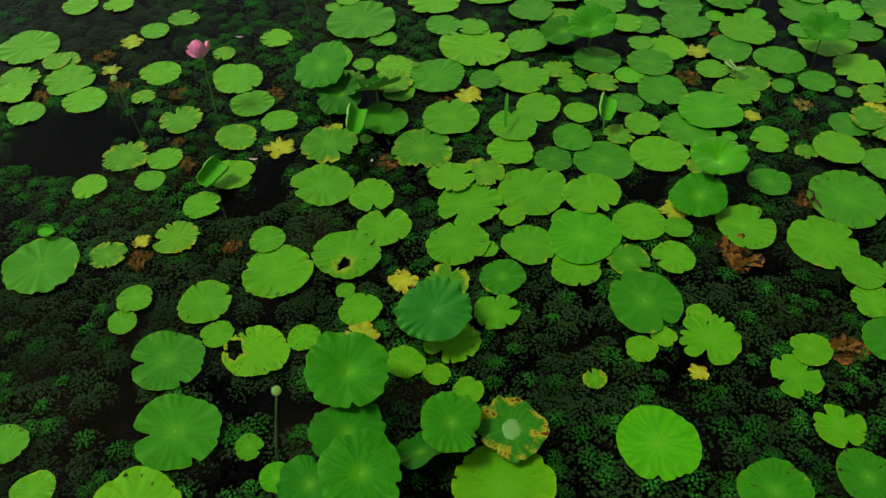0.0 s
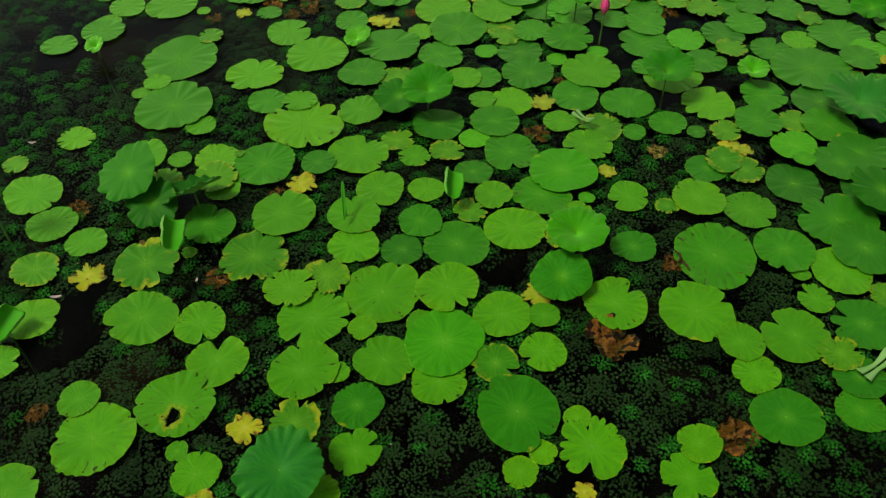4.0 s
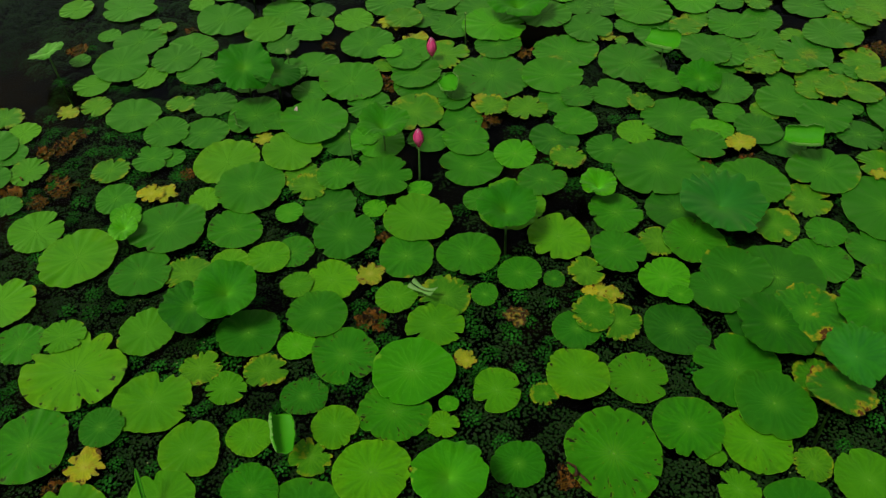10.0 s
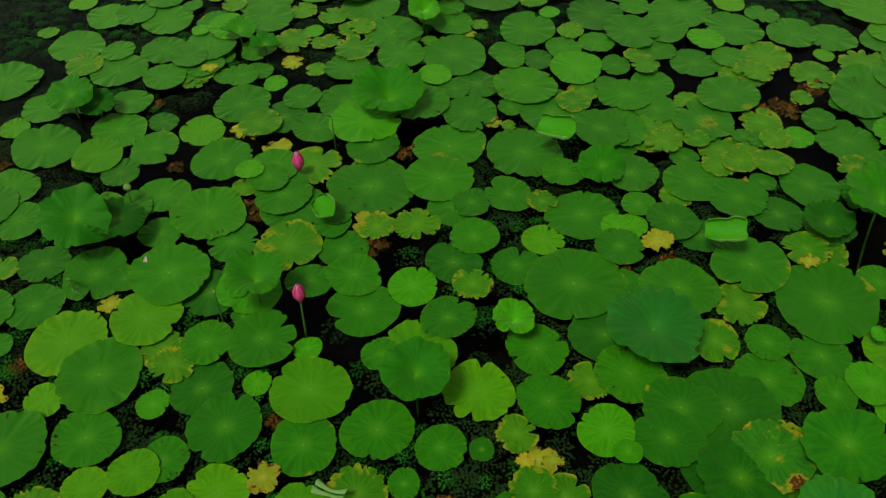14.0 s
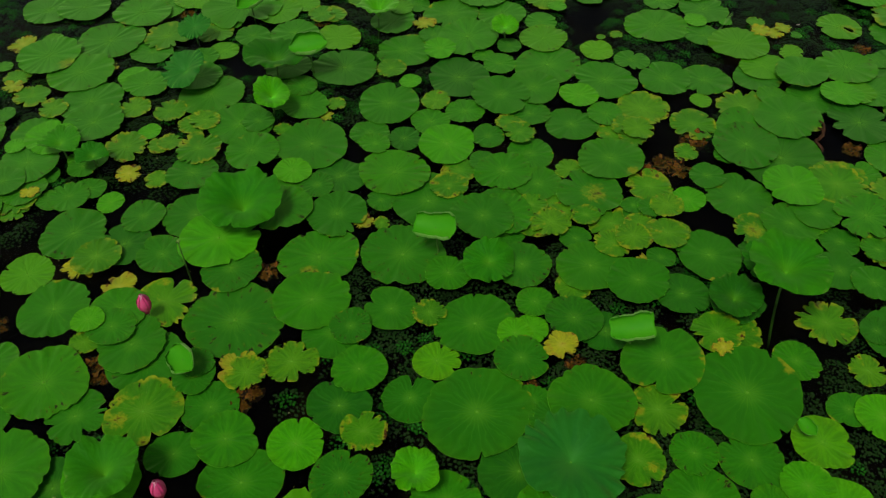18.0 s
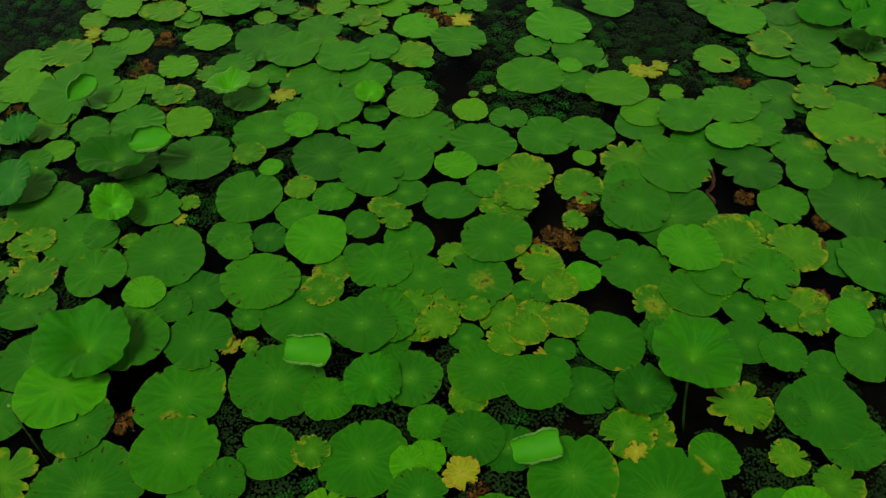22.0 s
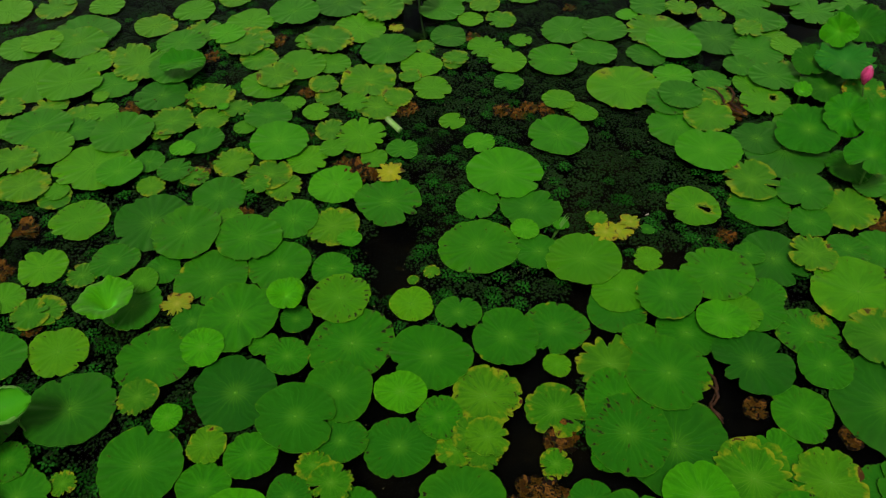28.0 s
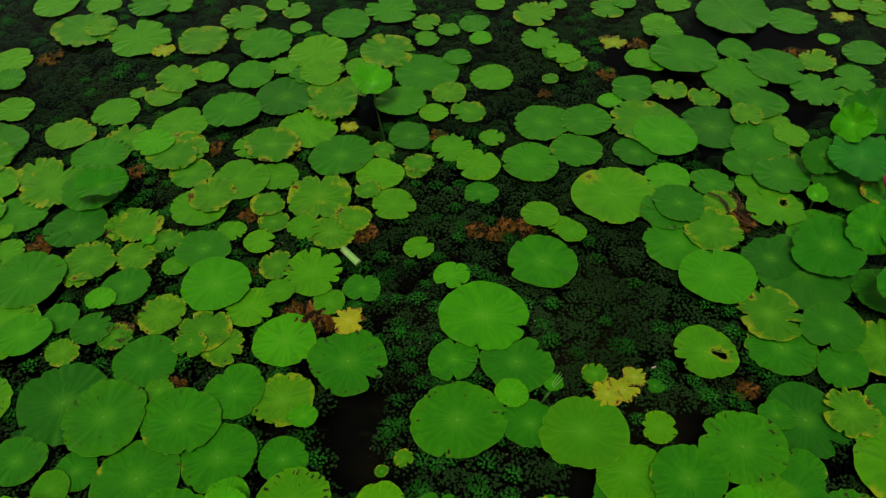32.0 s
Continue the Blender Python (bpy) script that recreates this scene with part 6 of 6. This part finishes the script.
pad("go", -2.74, 3.99, 0.143, -96, 0)
pad("fo", -2.63, 4.25, 0.067, 93, 0)
pad("go", -2.80, 3.64, 0.172, 92, 0)
pad("yo", -3.05, 3.77, 0.063, -114, 0)
pad("go", -2.52, 3.61, 0.102, -4, 1)
pad("yr", -1.25, 3.85, 0.069, -129, 1)
pad("go", -2.93, 3.32, 0.059, -147, 1)
pad("go", -2.51, 3.09, 0.111, -170, 2)
pad("go", -1.94, 3.51, 0.116, 164, 2)
pad("go", -1.68, 3.68, 0.081, 114, 1)
pad("go", -2.50, 4.43, 0.112, -79, 1)
pad("go", -2.57, 4.02, 0.126, 77, 1)
pad("go", -2.60, 4.66, 0.126, -94, 1)
pad("Yr", -2.26, 4.43, 0.062, 161, 1)
pad("go", -1.52, 5.25, 0.153, 78, 0)
pad("Yr", -0.93, 5.85, 0.059, 130, 2)
pad("go", 3.09, 5.52, 0.126, -13, 1)
pad("do", 3.38, 5.04, 0.132, 113, 2)
pad("fo", 3.99, 6.92, 0.091, -114, 2)
pad("Yr", 5.12, 6.63, 0.065, 178, 0)
standing_leaf(0.61, 1.75, 0.09, 0.200, 5, -20, 0.26, 0, "b")
standing_leaf(-0.78, 3.24, 0.05, 0.195, 6, -75, 0.55, 0, "s")
standing_leaf(0.40, 2.82, 0.05, 0.120, 14, -72, 0.22, 2, "s")
standing_leaf(1.67, 2.54, 0.19, 0.172, 5, -120, 0.52, 0, "s")
standing_leaf(-0.70, 4.42, 0.10, 0.180, 8, 80, 0.42, 0, "d")
standing_leaf(-1.23, 4.82, 0.12, 0.098, 14, -110, 0.10, 0, "b")
standing_leaf(1.47, 2.52, 0.05, 0.118, 4, -80, 0.42, 0, "d")
standing_leaf(1.69, 2.74, 0.05, 0.116, 6, -100, 0.16, 0, "s")
standing_leaf(-1.21, 4.36, 0.12, 0.133, 28, -140, 0.25, 0, "b")
standing_leaf(-0.70, 4.07, 0.12, 0.103, 20, -60, 0.42, 0, "l")
standing_leaf(-2.22, -0.85, 0.18, 0.166, 25, -103, 0.10, 0, "s")
standing_leaf(-2.04, -0.89, 0.10, 0.133, 25, -60, 0.12, 0, "d")
standing_leaf(-1.90, -0.74, 0.12, 0.149, 45, 155, 0.15, 1, "d")
standing_leaf(-1.39, 0.54, 0.13, 0.142, 10, -60, 0.42, 0, "s")
standing_leaf(-1.54, 0.47, 0.08, 0.140, 8, -122, 0.10, 0, "d")
standing_leaf(-0.35, 1.37, 0.14, 0.138, 8, -63, 0.50, 0, "s")
standing_leaf(-0.19, -0.02, 0.15, 0.134, 8, -65, 0.30, 0, "l")
standing_leaf(-0.15, -0.22, 0.08, 0.129, 18, -81, 0.12, 0, "s")
standing_leaf(-0.54, -1.66, 0.15, 0.155, 10, -21, 0.12, 0, "b")
standing_leaf(-0.54, -2.14, 0.20, 0.160, 14, -37, 0.26, 0, "s")
standing_leaf(-0.37, -2.30, 0.14, 0.143, 8, 66, 0.08, 0, "s")
standing_leaf(-0.11, -2.01, 0.16, 0.122, 10, 20, 0.12, 0, "s")
standing_leaf(0.04, -1.82, 0.06, 0.131, 5, 43, 0.12, 0, "e")
standing_leaf(-0.14, -2.14, 0.07, 0.096, 30, 162, 0.12, 1, "d")
standing_leaf(-0.19, -2.39, 0.18, 0.151, 12, -15, 0.12, 0, "s")
standing_leaf(-0.32, -2.53, 0.12, 0.112, 14, -58, 0.10, 0, "s")
standing_leaf(-1.90, 2.10, 0.14, 0.140, 14, 38, 0.10, 0, "d")
standing_leaf(-1.12, 1.77, 0.15, 0.136, 5, 100, 0.50, 0, "s")
standing_leaf(0.02, 1.76, 0.05, 0.092, 4, -85, 0.42, 0, "l")
standing_leaf(1.17, 0.86, 0.06, 0.135, 12, 69, 0.08, 0, "e")
standing_leaf(0.90, 1.09, 0.10, 0.166, 6, 16, 0.06, 0, "d")
standing_leaf(-2.50, 2.97, 0.16, 0.128, 20, -110, 0.18, 2, "s")
standing_leaf(-2.38, 3.00, 0.10, 0.098, 14, -60, 0.12, 0, "d")
standing_leaf(0.68, 4.74, 0.08, 0.079, 20, -98, 0.30, 1, "l")
standing_leaf(0.45, 6.77, 0.08, 0.138, 15, 88, 0.10, 1, "s")
standing_leaf(2.02, 6.96, 0.16, 0.114, 15, -108, 0.30, 1, "l")
standing_leaf(-2.06, 2.04, 0.18, 0.165, 18, -74, 0.20, 2, "s")
standing_leaf(-3.27, 1.88, 0.16, 0.108, 20, 168, 0.14, 0, "l")
standing_leaf(-0.10, 4.91, 0.08, 0.128, 6, 80, 0.55, 0, "l")
standing_leaf(1.02, 1.19, 0.10, 0.146, 8, -129, 0.08, 0, "e")
standing_leaf(1.28, 1.22, 0.18, 0.158, 10, -147, 0.14, 0, "s")
standing_leaf(1.20, 0.96, 0.16, 0.130, 40, -135, 0.20, 1, "b")
standing_leaf(4.38, 5.57, 0.20, 0.157, 14, -150, 0.24, 2, "d")
standing_leaf(4.17, 5.50, 0.26, 0.100, 55, -158, 0.22, 2, "l")
standing_leaf(4.13, 5.35, 0.16, 0.165, 12, -145, 0.16, 0, "b")
standing_leaf(4.00, 5.46, 0.12, 0.121, 10, -120, 0.10, 0, "d")
standing_leaf(3.99, 5.28, 0.05, 0.152, 5, -20, 0.06, 0, "d")
standing_leaf(3.82, 5.28, 0.07, 0.052, 20, -120, 0.35, 0, "l")
standing_leaf(3.63, 4.95, 0.09, 0.173, 8, -137, 0.08, 0, "s")
standing_leaf(3.82, 4.92, 0.16, 0.117, 38, -139, 0.22, 2, "s")
standing_leaf(3.95, 4.83, 0.18, 0.128, 16, -150, 0.16, 0, "s")
standing_leaf(3.67, 4.54, 0.22, 0.131, 14, -160, 0.22, 2, "s")
standing_leaf(3.70, 4.66, 0.04, 0.120, 5, -175, 0.06, 0, "d")
standing_leaf(4.15, 5.16, 0.08, 0.117, 10, -140, 0.10, 0, "e")
standing_leaf(-1.79, 3.77, 0.10, 0.112, 14, -110, 0.22, 1, "s")
standing_leaf(-1.61, 3.68, 0.08, 0.085, 16, -70, 0.2, 1, "s")
standing_leaf(-3.37, -0.10, 0.08, 0.062, 20, -90, 0.35, 0, "l")
standing_leaf(-2.11, 0.82, 0.06, 0.070, 12, -90, 0.25, 0, "l")
rolled_leaf(0.96, 2.33, 0.14, 0.187, -4, 0, 28, 1)
rolled_leaf(0.16, 2.94, 0.18, 0.206, -25, 0, 28, 1)
rolled_leaf(-0.91, 5.07, 0.14, 0.207, 42, 0, 28)
rolled_leaf(-1.78, -1.01, 0.12, 0.175, 128, 0, 28, 1)
rolled_leaf(-2.03, -1.76, 0.08, 0.164, 102, 0, 28, 1)
rolled_leaf(-2.31, -2.53, 0.04, 0.099, 30, 0, 28)
rolled_leaf(-0.87, -0.02, 0.12, 0.160, 120, 0, 28, 1)
folded_leaf(-0.60, 0.88, 0.05, 0.125, -15)
rolled_leaf(-1.25, -0.39, 0.12, 0.187, 128, 1, 28)
folded_leaf(1.15, 0.07, 0.04, 0.165, 66)
rolled_leaf(-1.99, 1.74, 0.10, 0.175, -42, 1, 28)
rolled_leaf(-0.93, 2.32, 0.10, 0.184, -49, 0, 28)
rolled_leaf(1.57, 1.86, 0.06, 0.093, -69, 0, 28)
rolled_leaf(-0.50, 4.44, 0.20, 0.235, -8, 0, 28)



# ---- buds, flowers and seed pods ----
def stem_path(bx, by, x, y, z):
    return [(bx + (x - bx) * s ** 1.4, by + (y - by) * s ** 1.4, -0.34 + (z + 0.34) * s) for s in (0, 0.3, 0.55, 0.75, 0.9, 1)]


def petal_mesh(name, length, width, curl, mat, tip=0.75):
    """One petal from its foot along +z, hollow towards +x's back."""
    verts, faces = [], []
    nu, nv = 9, 7
    for i in range(nu):
        u = i / (nu - 1)
        w = width * (math.sin(math.pi * min(u * 0.52 + 0.12, 1)) ** 1.1) * (1 - u ** 5 * tip)
        for j in range(nv):
            v = -1 + 2 * j / (nv - 1)
            verts.append((curl * math.sin(math.pi * u) - 0.35 * w * v * v + 0.0, w * v, length * u))
    for i in range(nu - 1):
        for j in range(nv - 1):
            faces.append((i * nv + j, i * nv + j + 1, (i + 1) * nv + j + 1, (i + 1) * nv + j))
    c = len(verts)
    verts += [(a - 0.0015, b, d) for a, b, d in verts]
    faces += [tuple(q + c for q in f)[::-1] for f in faces]
    return mesh(name, verts, faces, [mat])


def lotus_bud(bx, by, x, y, z, wide):
    """A closed pink bud on its stem."""
    thing = new("lotus_bud")
    thing.location = (bx, by, 0)
    part("stem", tube_mesh("stem", stem_path(0, 0, x - bx, y - by, z - wide * 0.8), (0.006, 0.006, 0.0055, 0.005, 0.0045, 0.004), STALK), thing, "thin green stem")
    length = wide * 1.9
    outer = petal_mesh("petal", length, wide * 0.42, wide * 0.40, PETAL)
    inner = petal_mesh("petal", length * 1.02, wide * 0.36, wide * 0.26, PETAL_PALE)
    for k in range(9):
        pt = part("petal", outer if k < 5 else inner, thing)
        pt.matrix_basis = Matrix.Translation((x - bx, y - by, z - wide * 0.85)) @ Matrix.Rotation(k * 2.399, 4, "Z") @ Matrix.Rotation(0.05, 4, "Y")
    tagged(thing, "closed pink lotus bud on a thin green stem", "flower bud", "lotus buds")


def lotus_flower(bx, by, x, y, z, wide):
    """An open, drooping pink flower."""
    thing = new("lotus_flower")
    thing.location = (bx, by, 0)
    part("stem", tube_mesh("stem", stem_path(0, 0, x - bx, y - by, z), (0.006, 0.006, 0.0055, 0.005, 0.0045, 0.004), STALK), thing, "thin green stem")
    big = petal_mesh("petal", wide * 0.80, wide * 0.22, wide * 0.12, PETAL_PALE)
    for k in range(13):
        pt = part("petal", big, thing)
        lean = 0.85 if k % 3 == 0 else 0.48 if k % 3 == 1 else 0.18
        pt.matrix_basis = Matrix.Translation((x - bx, y - by, z)) @ Matrix.Rotation(-0.55, 4, "Y") @ Matrix.Rotation(k * 2.399, 4, "Z") @ Matrix.Rotation(lean, 4, "Y")
    cone = [(x - bx, y - by, z + wide * q) for q in (0.0, 0.08, 0.16, 0.18)]
    part("seed_head", tube_mesh("seed_head", cone, (wide * 0.05, wide * 0.10, wide * 0.13, wide * 0.05), POD, 12), thing, "green seed head")
    tagged(thing, "open pale pink lotus flower drooping on its stem", "flower")


def seed_pod(bx, by, x, y, z, wide):
    """A green, flat-topped seed pod on its stem."""
    wide *= 0.8
    thing = new("seed_pod")
    thing.location = (bx, by, 0)
    part("stem", tube_mesh("stem", stem_path(0, 0, x - bx, y - by, z - wide * 0.5), (0.005, 0.005, 0.0045, 0.004, 0.0035, 0.003), STALK), thing, "thin stem")
    w = wide / 2
    cup = [(x - bx + 0.75 * w * q, y - by - 0.2 * w * q, z + 0.8 * w * q) for q in (-1.0, -0.7, -0.1, 0.45, 0.6)]
    pod = part("pod", tube_mesh("pod", cup, (0.2 * w, 0.5 * w, 0.8 * w, 0.98 * w, 0.94 * w), STALK, 16), thing, "green pod")
    face = [(x - bx + 0.75 * w * q, y - by - 0.2 * w * q, z + 0.8 * w * q) for q in (0.58, 0.66, 0.69)]
    part("seed_face", tube_mesh("seed_face", face, (0.90 * w, 0.84 * w, 0.3 * w), POD, 16), pod, "yellow-green flat face")
    tagged(thing, "small green lotus seed pod on a thin stem", "seed pod", "seed pods")


def fallen_petal(x, y, size, turn):
    ob = new("fallen_petal", petal_mesh("fallen_petal", size, size * 0.17, size * 0.16, FALLEN))
    ob.matrix_world = pose(x, y, 0.035, 0, 80, turn)
    tagged(ob, "pale withered petal lying on the leaves", "petal", "fallen petals")


def cut_stem(x0, y0, x1, y1):
    thing = new("cut_stem")
    part("bark", tube_mesh("bark", [(x0, y0, 0.035), ((x0 + x1) / 2, (y0 + y1) / 2, 0.028), (x1, y1, 0.02)], (0.017, 0.0175, 0.018), CUT_STEM, 14), thing)
    d = Vector((x1 - x0, y1 - y0, -0.015)).normalized() * 0.002
    part("cut_end", tube_mesh("cut_end", [(x1, y1, 0.02), (x1 + d.x, y1 + d.y, 0.02 + d.z)], (0.013, 0.011), UNDERSIDE, 12), thing, "paler cut end")
    tagged(thing, "short pale green piece of cut stem floating", "stem")


def withered_stalk(x0, y0, x1, y1, z):
    path = [(x0 + (x1 - x0) * s + 0.02 * math.sin(7 * s), y0 + (y1 - y0) * s + 0.012 * math.cos(9 * s), z * (1 - s) + 0.012 + 0.012 * math.sin(9 * s)) for s in (0, 0.15, 0.3, 0.45, 0.6, 0.75, 0.9, 1)]
    ob = new("withered_stalk", tube_mesh("withered_stalk", path, (0.004, 0.006, 0.008, 0.006, 0.008, 0.006, 0.005, 0.003), WITHERED, 7))
    tagged(ob, "brown withered stalk lying between the leaves", "stalk", "withered stalks")


def grass_shoot(x0, y0, x1, y1):
    """A tuft of three narrow blades out of the water."""
    thing = new("grass_shoot")
    thing.location = (x0, y0, 0)
    for k in range(3):
        dx, dy = (x1 - x0) * (1 - 0.18 * k) + 0.02 * (k - 1), (y1 - y0) * (1 - 0.1 * k) - 0.015 * (k - 1)
        path = [(dx * s, dy * s, -0.1 + 0.2 * s - 0.03 * s * s) for s in (0, 0.3, 0.6, 0.85, 1)]
        part("blade", tube_mesh("blade", path, (0.002, 0.0035, 0.003, 0.002, 0.0008), UNDERSIDE, 4), thing)
    tagged(thing, "pale green grass shoot growing out of the water", "grass", "grass shoots")



def water_pool(x, y, z, r):
    """A flat drop of rain water lying in the hollow of a leaf."""
    rings = [(0, 0, 0.006)]
    rng = random.Random(4)
    lobes = [r * rng.uniform(0.75, 1.1) for _ in range(20)]
    for s, h in ((0.5, 0.006), (0.85, 0.005), (1.0, 0.0)):
        rings += [(s * lobes[k] * math.cos(k * math.pi / 10), s * lobes[k] * math.sin(k * math.pi / 10), h) for k in range(20)]
    faces = [(0, 1 + k, 1 + (k + 1) % 20) for k in range(20)]
    faces += [(1 + 20 * i + k, 21 + 20 * i + k, 21 + 20 * i + (k + 1) % 20, 1 + 20 * i + (k + 1) % 20) for i in (0, 1) for k in range(20)]
    ob = new("water_pool", mesh("water_pool", rings, faces, [DROP]))
    ob.location = (x, y, z)
    tagged(ob, "flat glistening pool of rain water on a leaf", "water drop")


DROP, n, l, p = material("rain_water")
p.inputs["Base Color"].default_value, p.inputs["Roughness"].default_value = (0.14, 0.32, 0.07, 1), 0.10
p.inputs["Transmission Weight"].default_value, p.inputs["IOR"].default_value = 0.35, 1.33
water_pool(0.04, -1.83, 0.068, 0.050)
water_pool(-1.44, 0.52, 0.095, 0.030)

lotus_bud(-0.89, 1.64, -0.88, 1.65, 0.25, 0.058)
lotus_bud(-1.13, 2.62, -1.14, 2.62, 0.11, 0.065)
lotus_bud(4.19, 5.09, 4.08, 5.12, 0.22, 0.066)
lotus_flower(-2.54, -1.39, -2.53, -1.39, 0.36, 0.126)
seed_pod(-1.27, 1.67, -1.27, 1.67, 0.19, 0.022)
seed_pod(-0.62, -2.51, -0.56, -2.44, 0.38, 0.049)
seed_pod(-2.88, -1.71, -2.92, -1.74, 0.22, 0.049)
seed_pod(-1.03, 2.94, -1.03, 2.94, 0.17, 0.024)
seed_pod(-1.96, 2.33, -1.94, 2.33, 0.12, 0.052)
fallen_petal(2.51, 4.70, 0.023, 0)
fallen_petal(4.17, 4.86, 0.077, 77)
fallen_petal(4.09, 4.60, 0.114, 154)
fallen_petal(-2.00, -1.50, 0.048, 231)
fallen_petal(-1.56, -1.09, 0.030, 308)
fallen_petal(-3.03, -0.88, 0.049, 25)
fallen_petal(-1.71, 1.90, 0.060, 102)
fallen_petal(4.30, 5.23, 0.067, 179)
cut_stem(1.496, 5.894, 1.538, 5.786)
withered_stalk(2.31, 3.74, 2.24, 3.53, 0.03)
withered_stalk(3.35, 5.52, 3.43, 5.24, 0.03)
withered_stalk(2.28, 3.68, 2.25, 3.55, 0.03)
withered_stalk(3.44, 5.47, 3.43, 5.29, 0.05)
withered_stalk(0.20, 0.22, 0.29, 0.19, 0.03)
grass_shoot(2.03, 4.79, 2.15, 4.80)
grass_shoot(-2.11, 1.87, -1.89, 1.66)

# ---- water weed: rosettes of small diamond leaves, just under or at the surface ----
CLEAR = [(1.25, 5.01, 0.15), (1.97, 6.91, 0.12), (-0.91, 4.59, 0.14), (1.16, 4.98, 0.16), (1.88, 3.59, 0.09), (1.14, 2.33, 0.07), (0.77, 2.59, 0.07), (-0.38, 1.33, 0.08), (0.19, 4.58, 0.10), (1.19, 5.32, 0.11), (1.73, 2.57, 0.16), (-2.90, -2.08, 0.31), (-1.92, -1.66, 0.22), (-0.80, -0.56, 0.11), (-0.42, -0.23, 0.12), (-0.39, 1.41, 0.10), (-0.66, -2.68, 0.13), (1.70, 2.60, 0.13), (2.26, 6.10, 0.00), (1.22, 4.79, 0.12), (-1.19, -2.14, 0.15), (1.43, 3.61, 0.06), (1.70, 2.40, 0.22), (1.58, 2.48, 0.16), (2.44, 3.06, 0.14), (1.46, 3.78, 0.10), (1.56, 3.12, 0.10), (-1.12, -2.80, 0.10), (-1.02, -2.45, 0.08), (-0.80, -2.42, 0.10), (-1.16, -2.84, 0.12), (-1.33, -2.70, 0.08)]


def water_weed():
    """Rosettes between the floating leaves; hearts of young leaves at the surface, old leaves a little under it."""
    rng = np.random.default_rng(11)
    pads = np.array(PADS)
    shape = np.array([(-0.48, 0, 0), (0.02, 0.46, 0.08), (0.54, 0, 0.02), (0.02, -0.46, 0.08)])
    corners, slots = [], []

    def leaflets(x, y, z, a, size, tilt, slot):
        c, s = np.cos(a)[:, None], np.sin(a)[:, None]
        u, v, w = shape.T
        corners.append(np.stack((x[:, None] + size[:, None] * (u * c - v * s), y[:, None] + size[:, None] * (u * s + v * c), z[:, None] + size[:, None] * (w + tilt[:, None] * u)), 2).reshape(-1, 3))
        slots.extend([slot] * 2 * len(x))

    step = 0.098
    for gx in np.arange(-5.6, 6.6, step):
        for gy in np.arange(-4.2, 10.4, step):
            x, y = gx + rng.uniform(-0.05, 0.05), gy + rng.uniform(-0.05, 0.05)
            thick = noise.fractal(Vector((x * 0.55, y * 0.55, 3.7)), 1.0, 2.0, 3)
            if thick < (-0.50 if y < 0.6 and x < -1.0 else -0.42 if y < 2.2 or x < -1.3 else (0.08 if -0.7 < x and y > 3.0 else -0.34 if x < 0.2 else -0.05) if y < 4.4 else 0.08 if -0.7 < x < 1.0 and y < 4.8 else -0.36) + 0.1 * rng.normal():
                continue
            if any(math.hypot(x - a, y - b) < c for a, b, c in CLEAR) and rng.random() < 0.95:
                continue
            d = np.hypot(pads[:, 0] - x, pads[:, 1] - y) - pads[:, 2]
            if d.min() < -0.05 or np.partition(d, 1)[1] < -0.02 or d.min() > 2.2 + 1.6 * thick:
                continue
            lush = noise.fractal(Vector((x * 0.9 + 9, y * 0.9, 1.2)), 1.0, 2.0, 2) + rng.normal(0, 0.30)
            heart = lush > (0.02 if y < 0 and x < -1.0 else -0.10 if y < -0.2 else 0.10 if y < 2.2 else 0.34 if y < 4.6 else 0.12)
            q, size = rng.uniform(0, 6.3), rng.uniform(0.8, 1.2)
            core = int(rng.integers(20, 38)) if heart else 0
            m = 66
            k = np.arange(m)
            a = q + 2.399 * k + rng.normal(0, 0.16, m)
            r = size * np.where(k < core, 0.0074, 0.0085) * np.sqrt(k + 0.5) * rng.uniform(0.92, 1.08, m)
            top = (0.005 if rng.random() < 0.7 else -0.003) if heart else -0.006
            z = np.where(k < core, top - 0.0003 * k, -0.006 - 0.0006 * k) - 0.004 * rng.random(m)
            big = size * np.where(k < core, rng.uniform(0.010, 0.016, m), rng.uniform(0.0105, 0.0165, m))
            for pick, slot in ((k < core, 1), (k >= core, 0)):
                if pick.any():
                    leaflets(x + (r * np.cos(a))[pick], y + (r * np.sin(a))[pick], z[pick], a[pick] + rng.normal(0, 0.3, pick.sum()), big[pick], rng.normal(-0.08, 0.15, pick.sum()), slot)

    def sheet(name, mats):
        co = np.concatenate(corners)
        i = np.arange(0, len(co), 4)
        faces = np.stack((i, i + 2, i + 1, i, i + 3, i + 2), 1).reshape(-1, 3)
        return mesh(name, co.tolist(), faces.tolist(), mats, slots, shade=False)

    ob = new("water_weed", sheet("water_weed", [WEED_OLD, WEED_YOUNG]))
    tagged(ob, "dark green rosettes of small diamond-leaved water weed", "water weed", kind="stuff")
    corners.clear()
    slots.clear()
    x, y = rng.uniform(-5, 6, 2600), rng.uniform(-4, 10, 2600)
    gap = np.hypot(pads[:, 0][:, None] - x, pads[:, 1][:, None] - y) - pads[:, 2][:, None]
    bare = (gap.min(0) > 0) & (gap.min(0) < 1.5)
    x, y = x[bare], y[bare]
    leaflets(x, y, np.full(len(x), 0.003), rng.uniform(0, 6.3, len(x)), rng.uniform(0.003, 0.008, len(x)), np.zeros(len(x)), 0)
    ob = new("floating_specks", sheet("floating_specks", [DUCKWEED]))
    tagged(ob, "pale specks of debris floating on the water", "debris", kind="stuff")


water_weed()
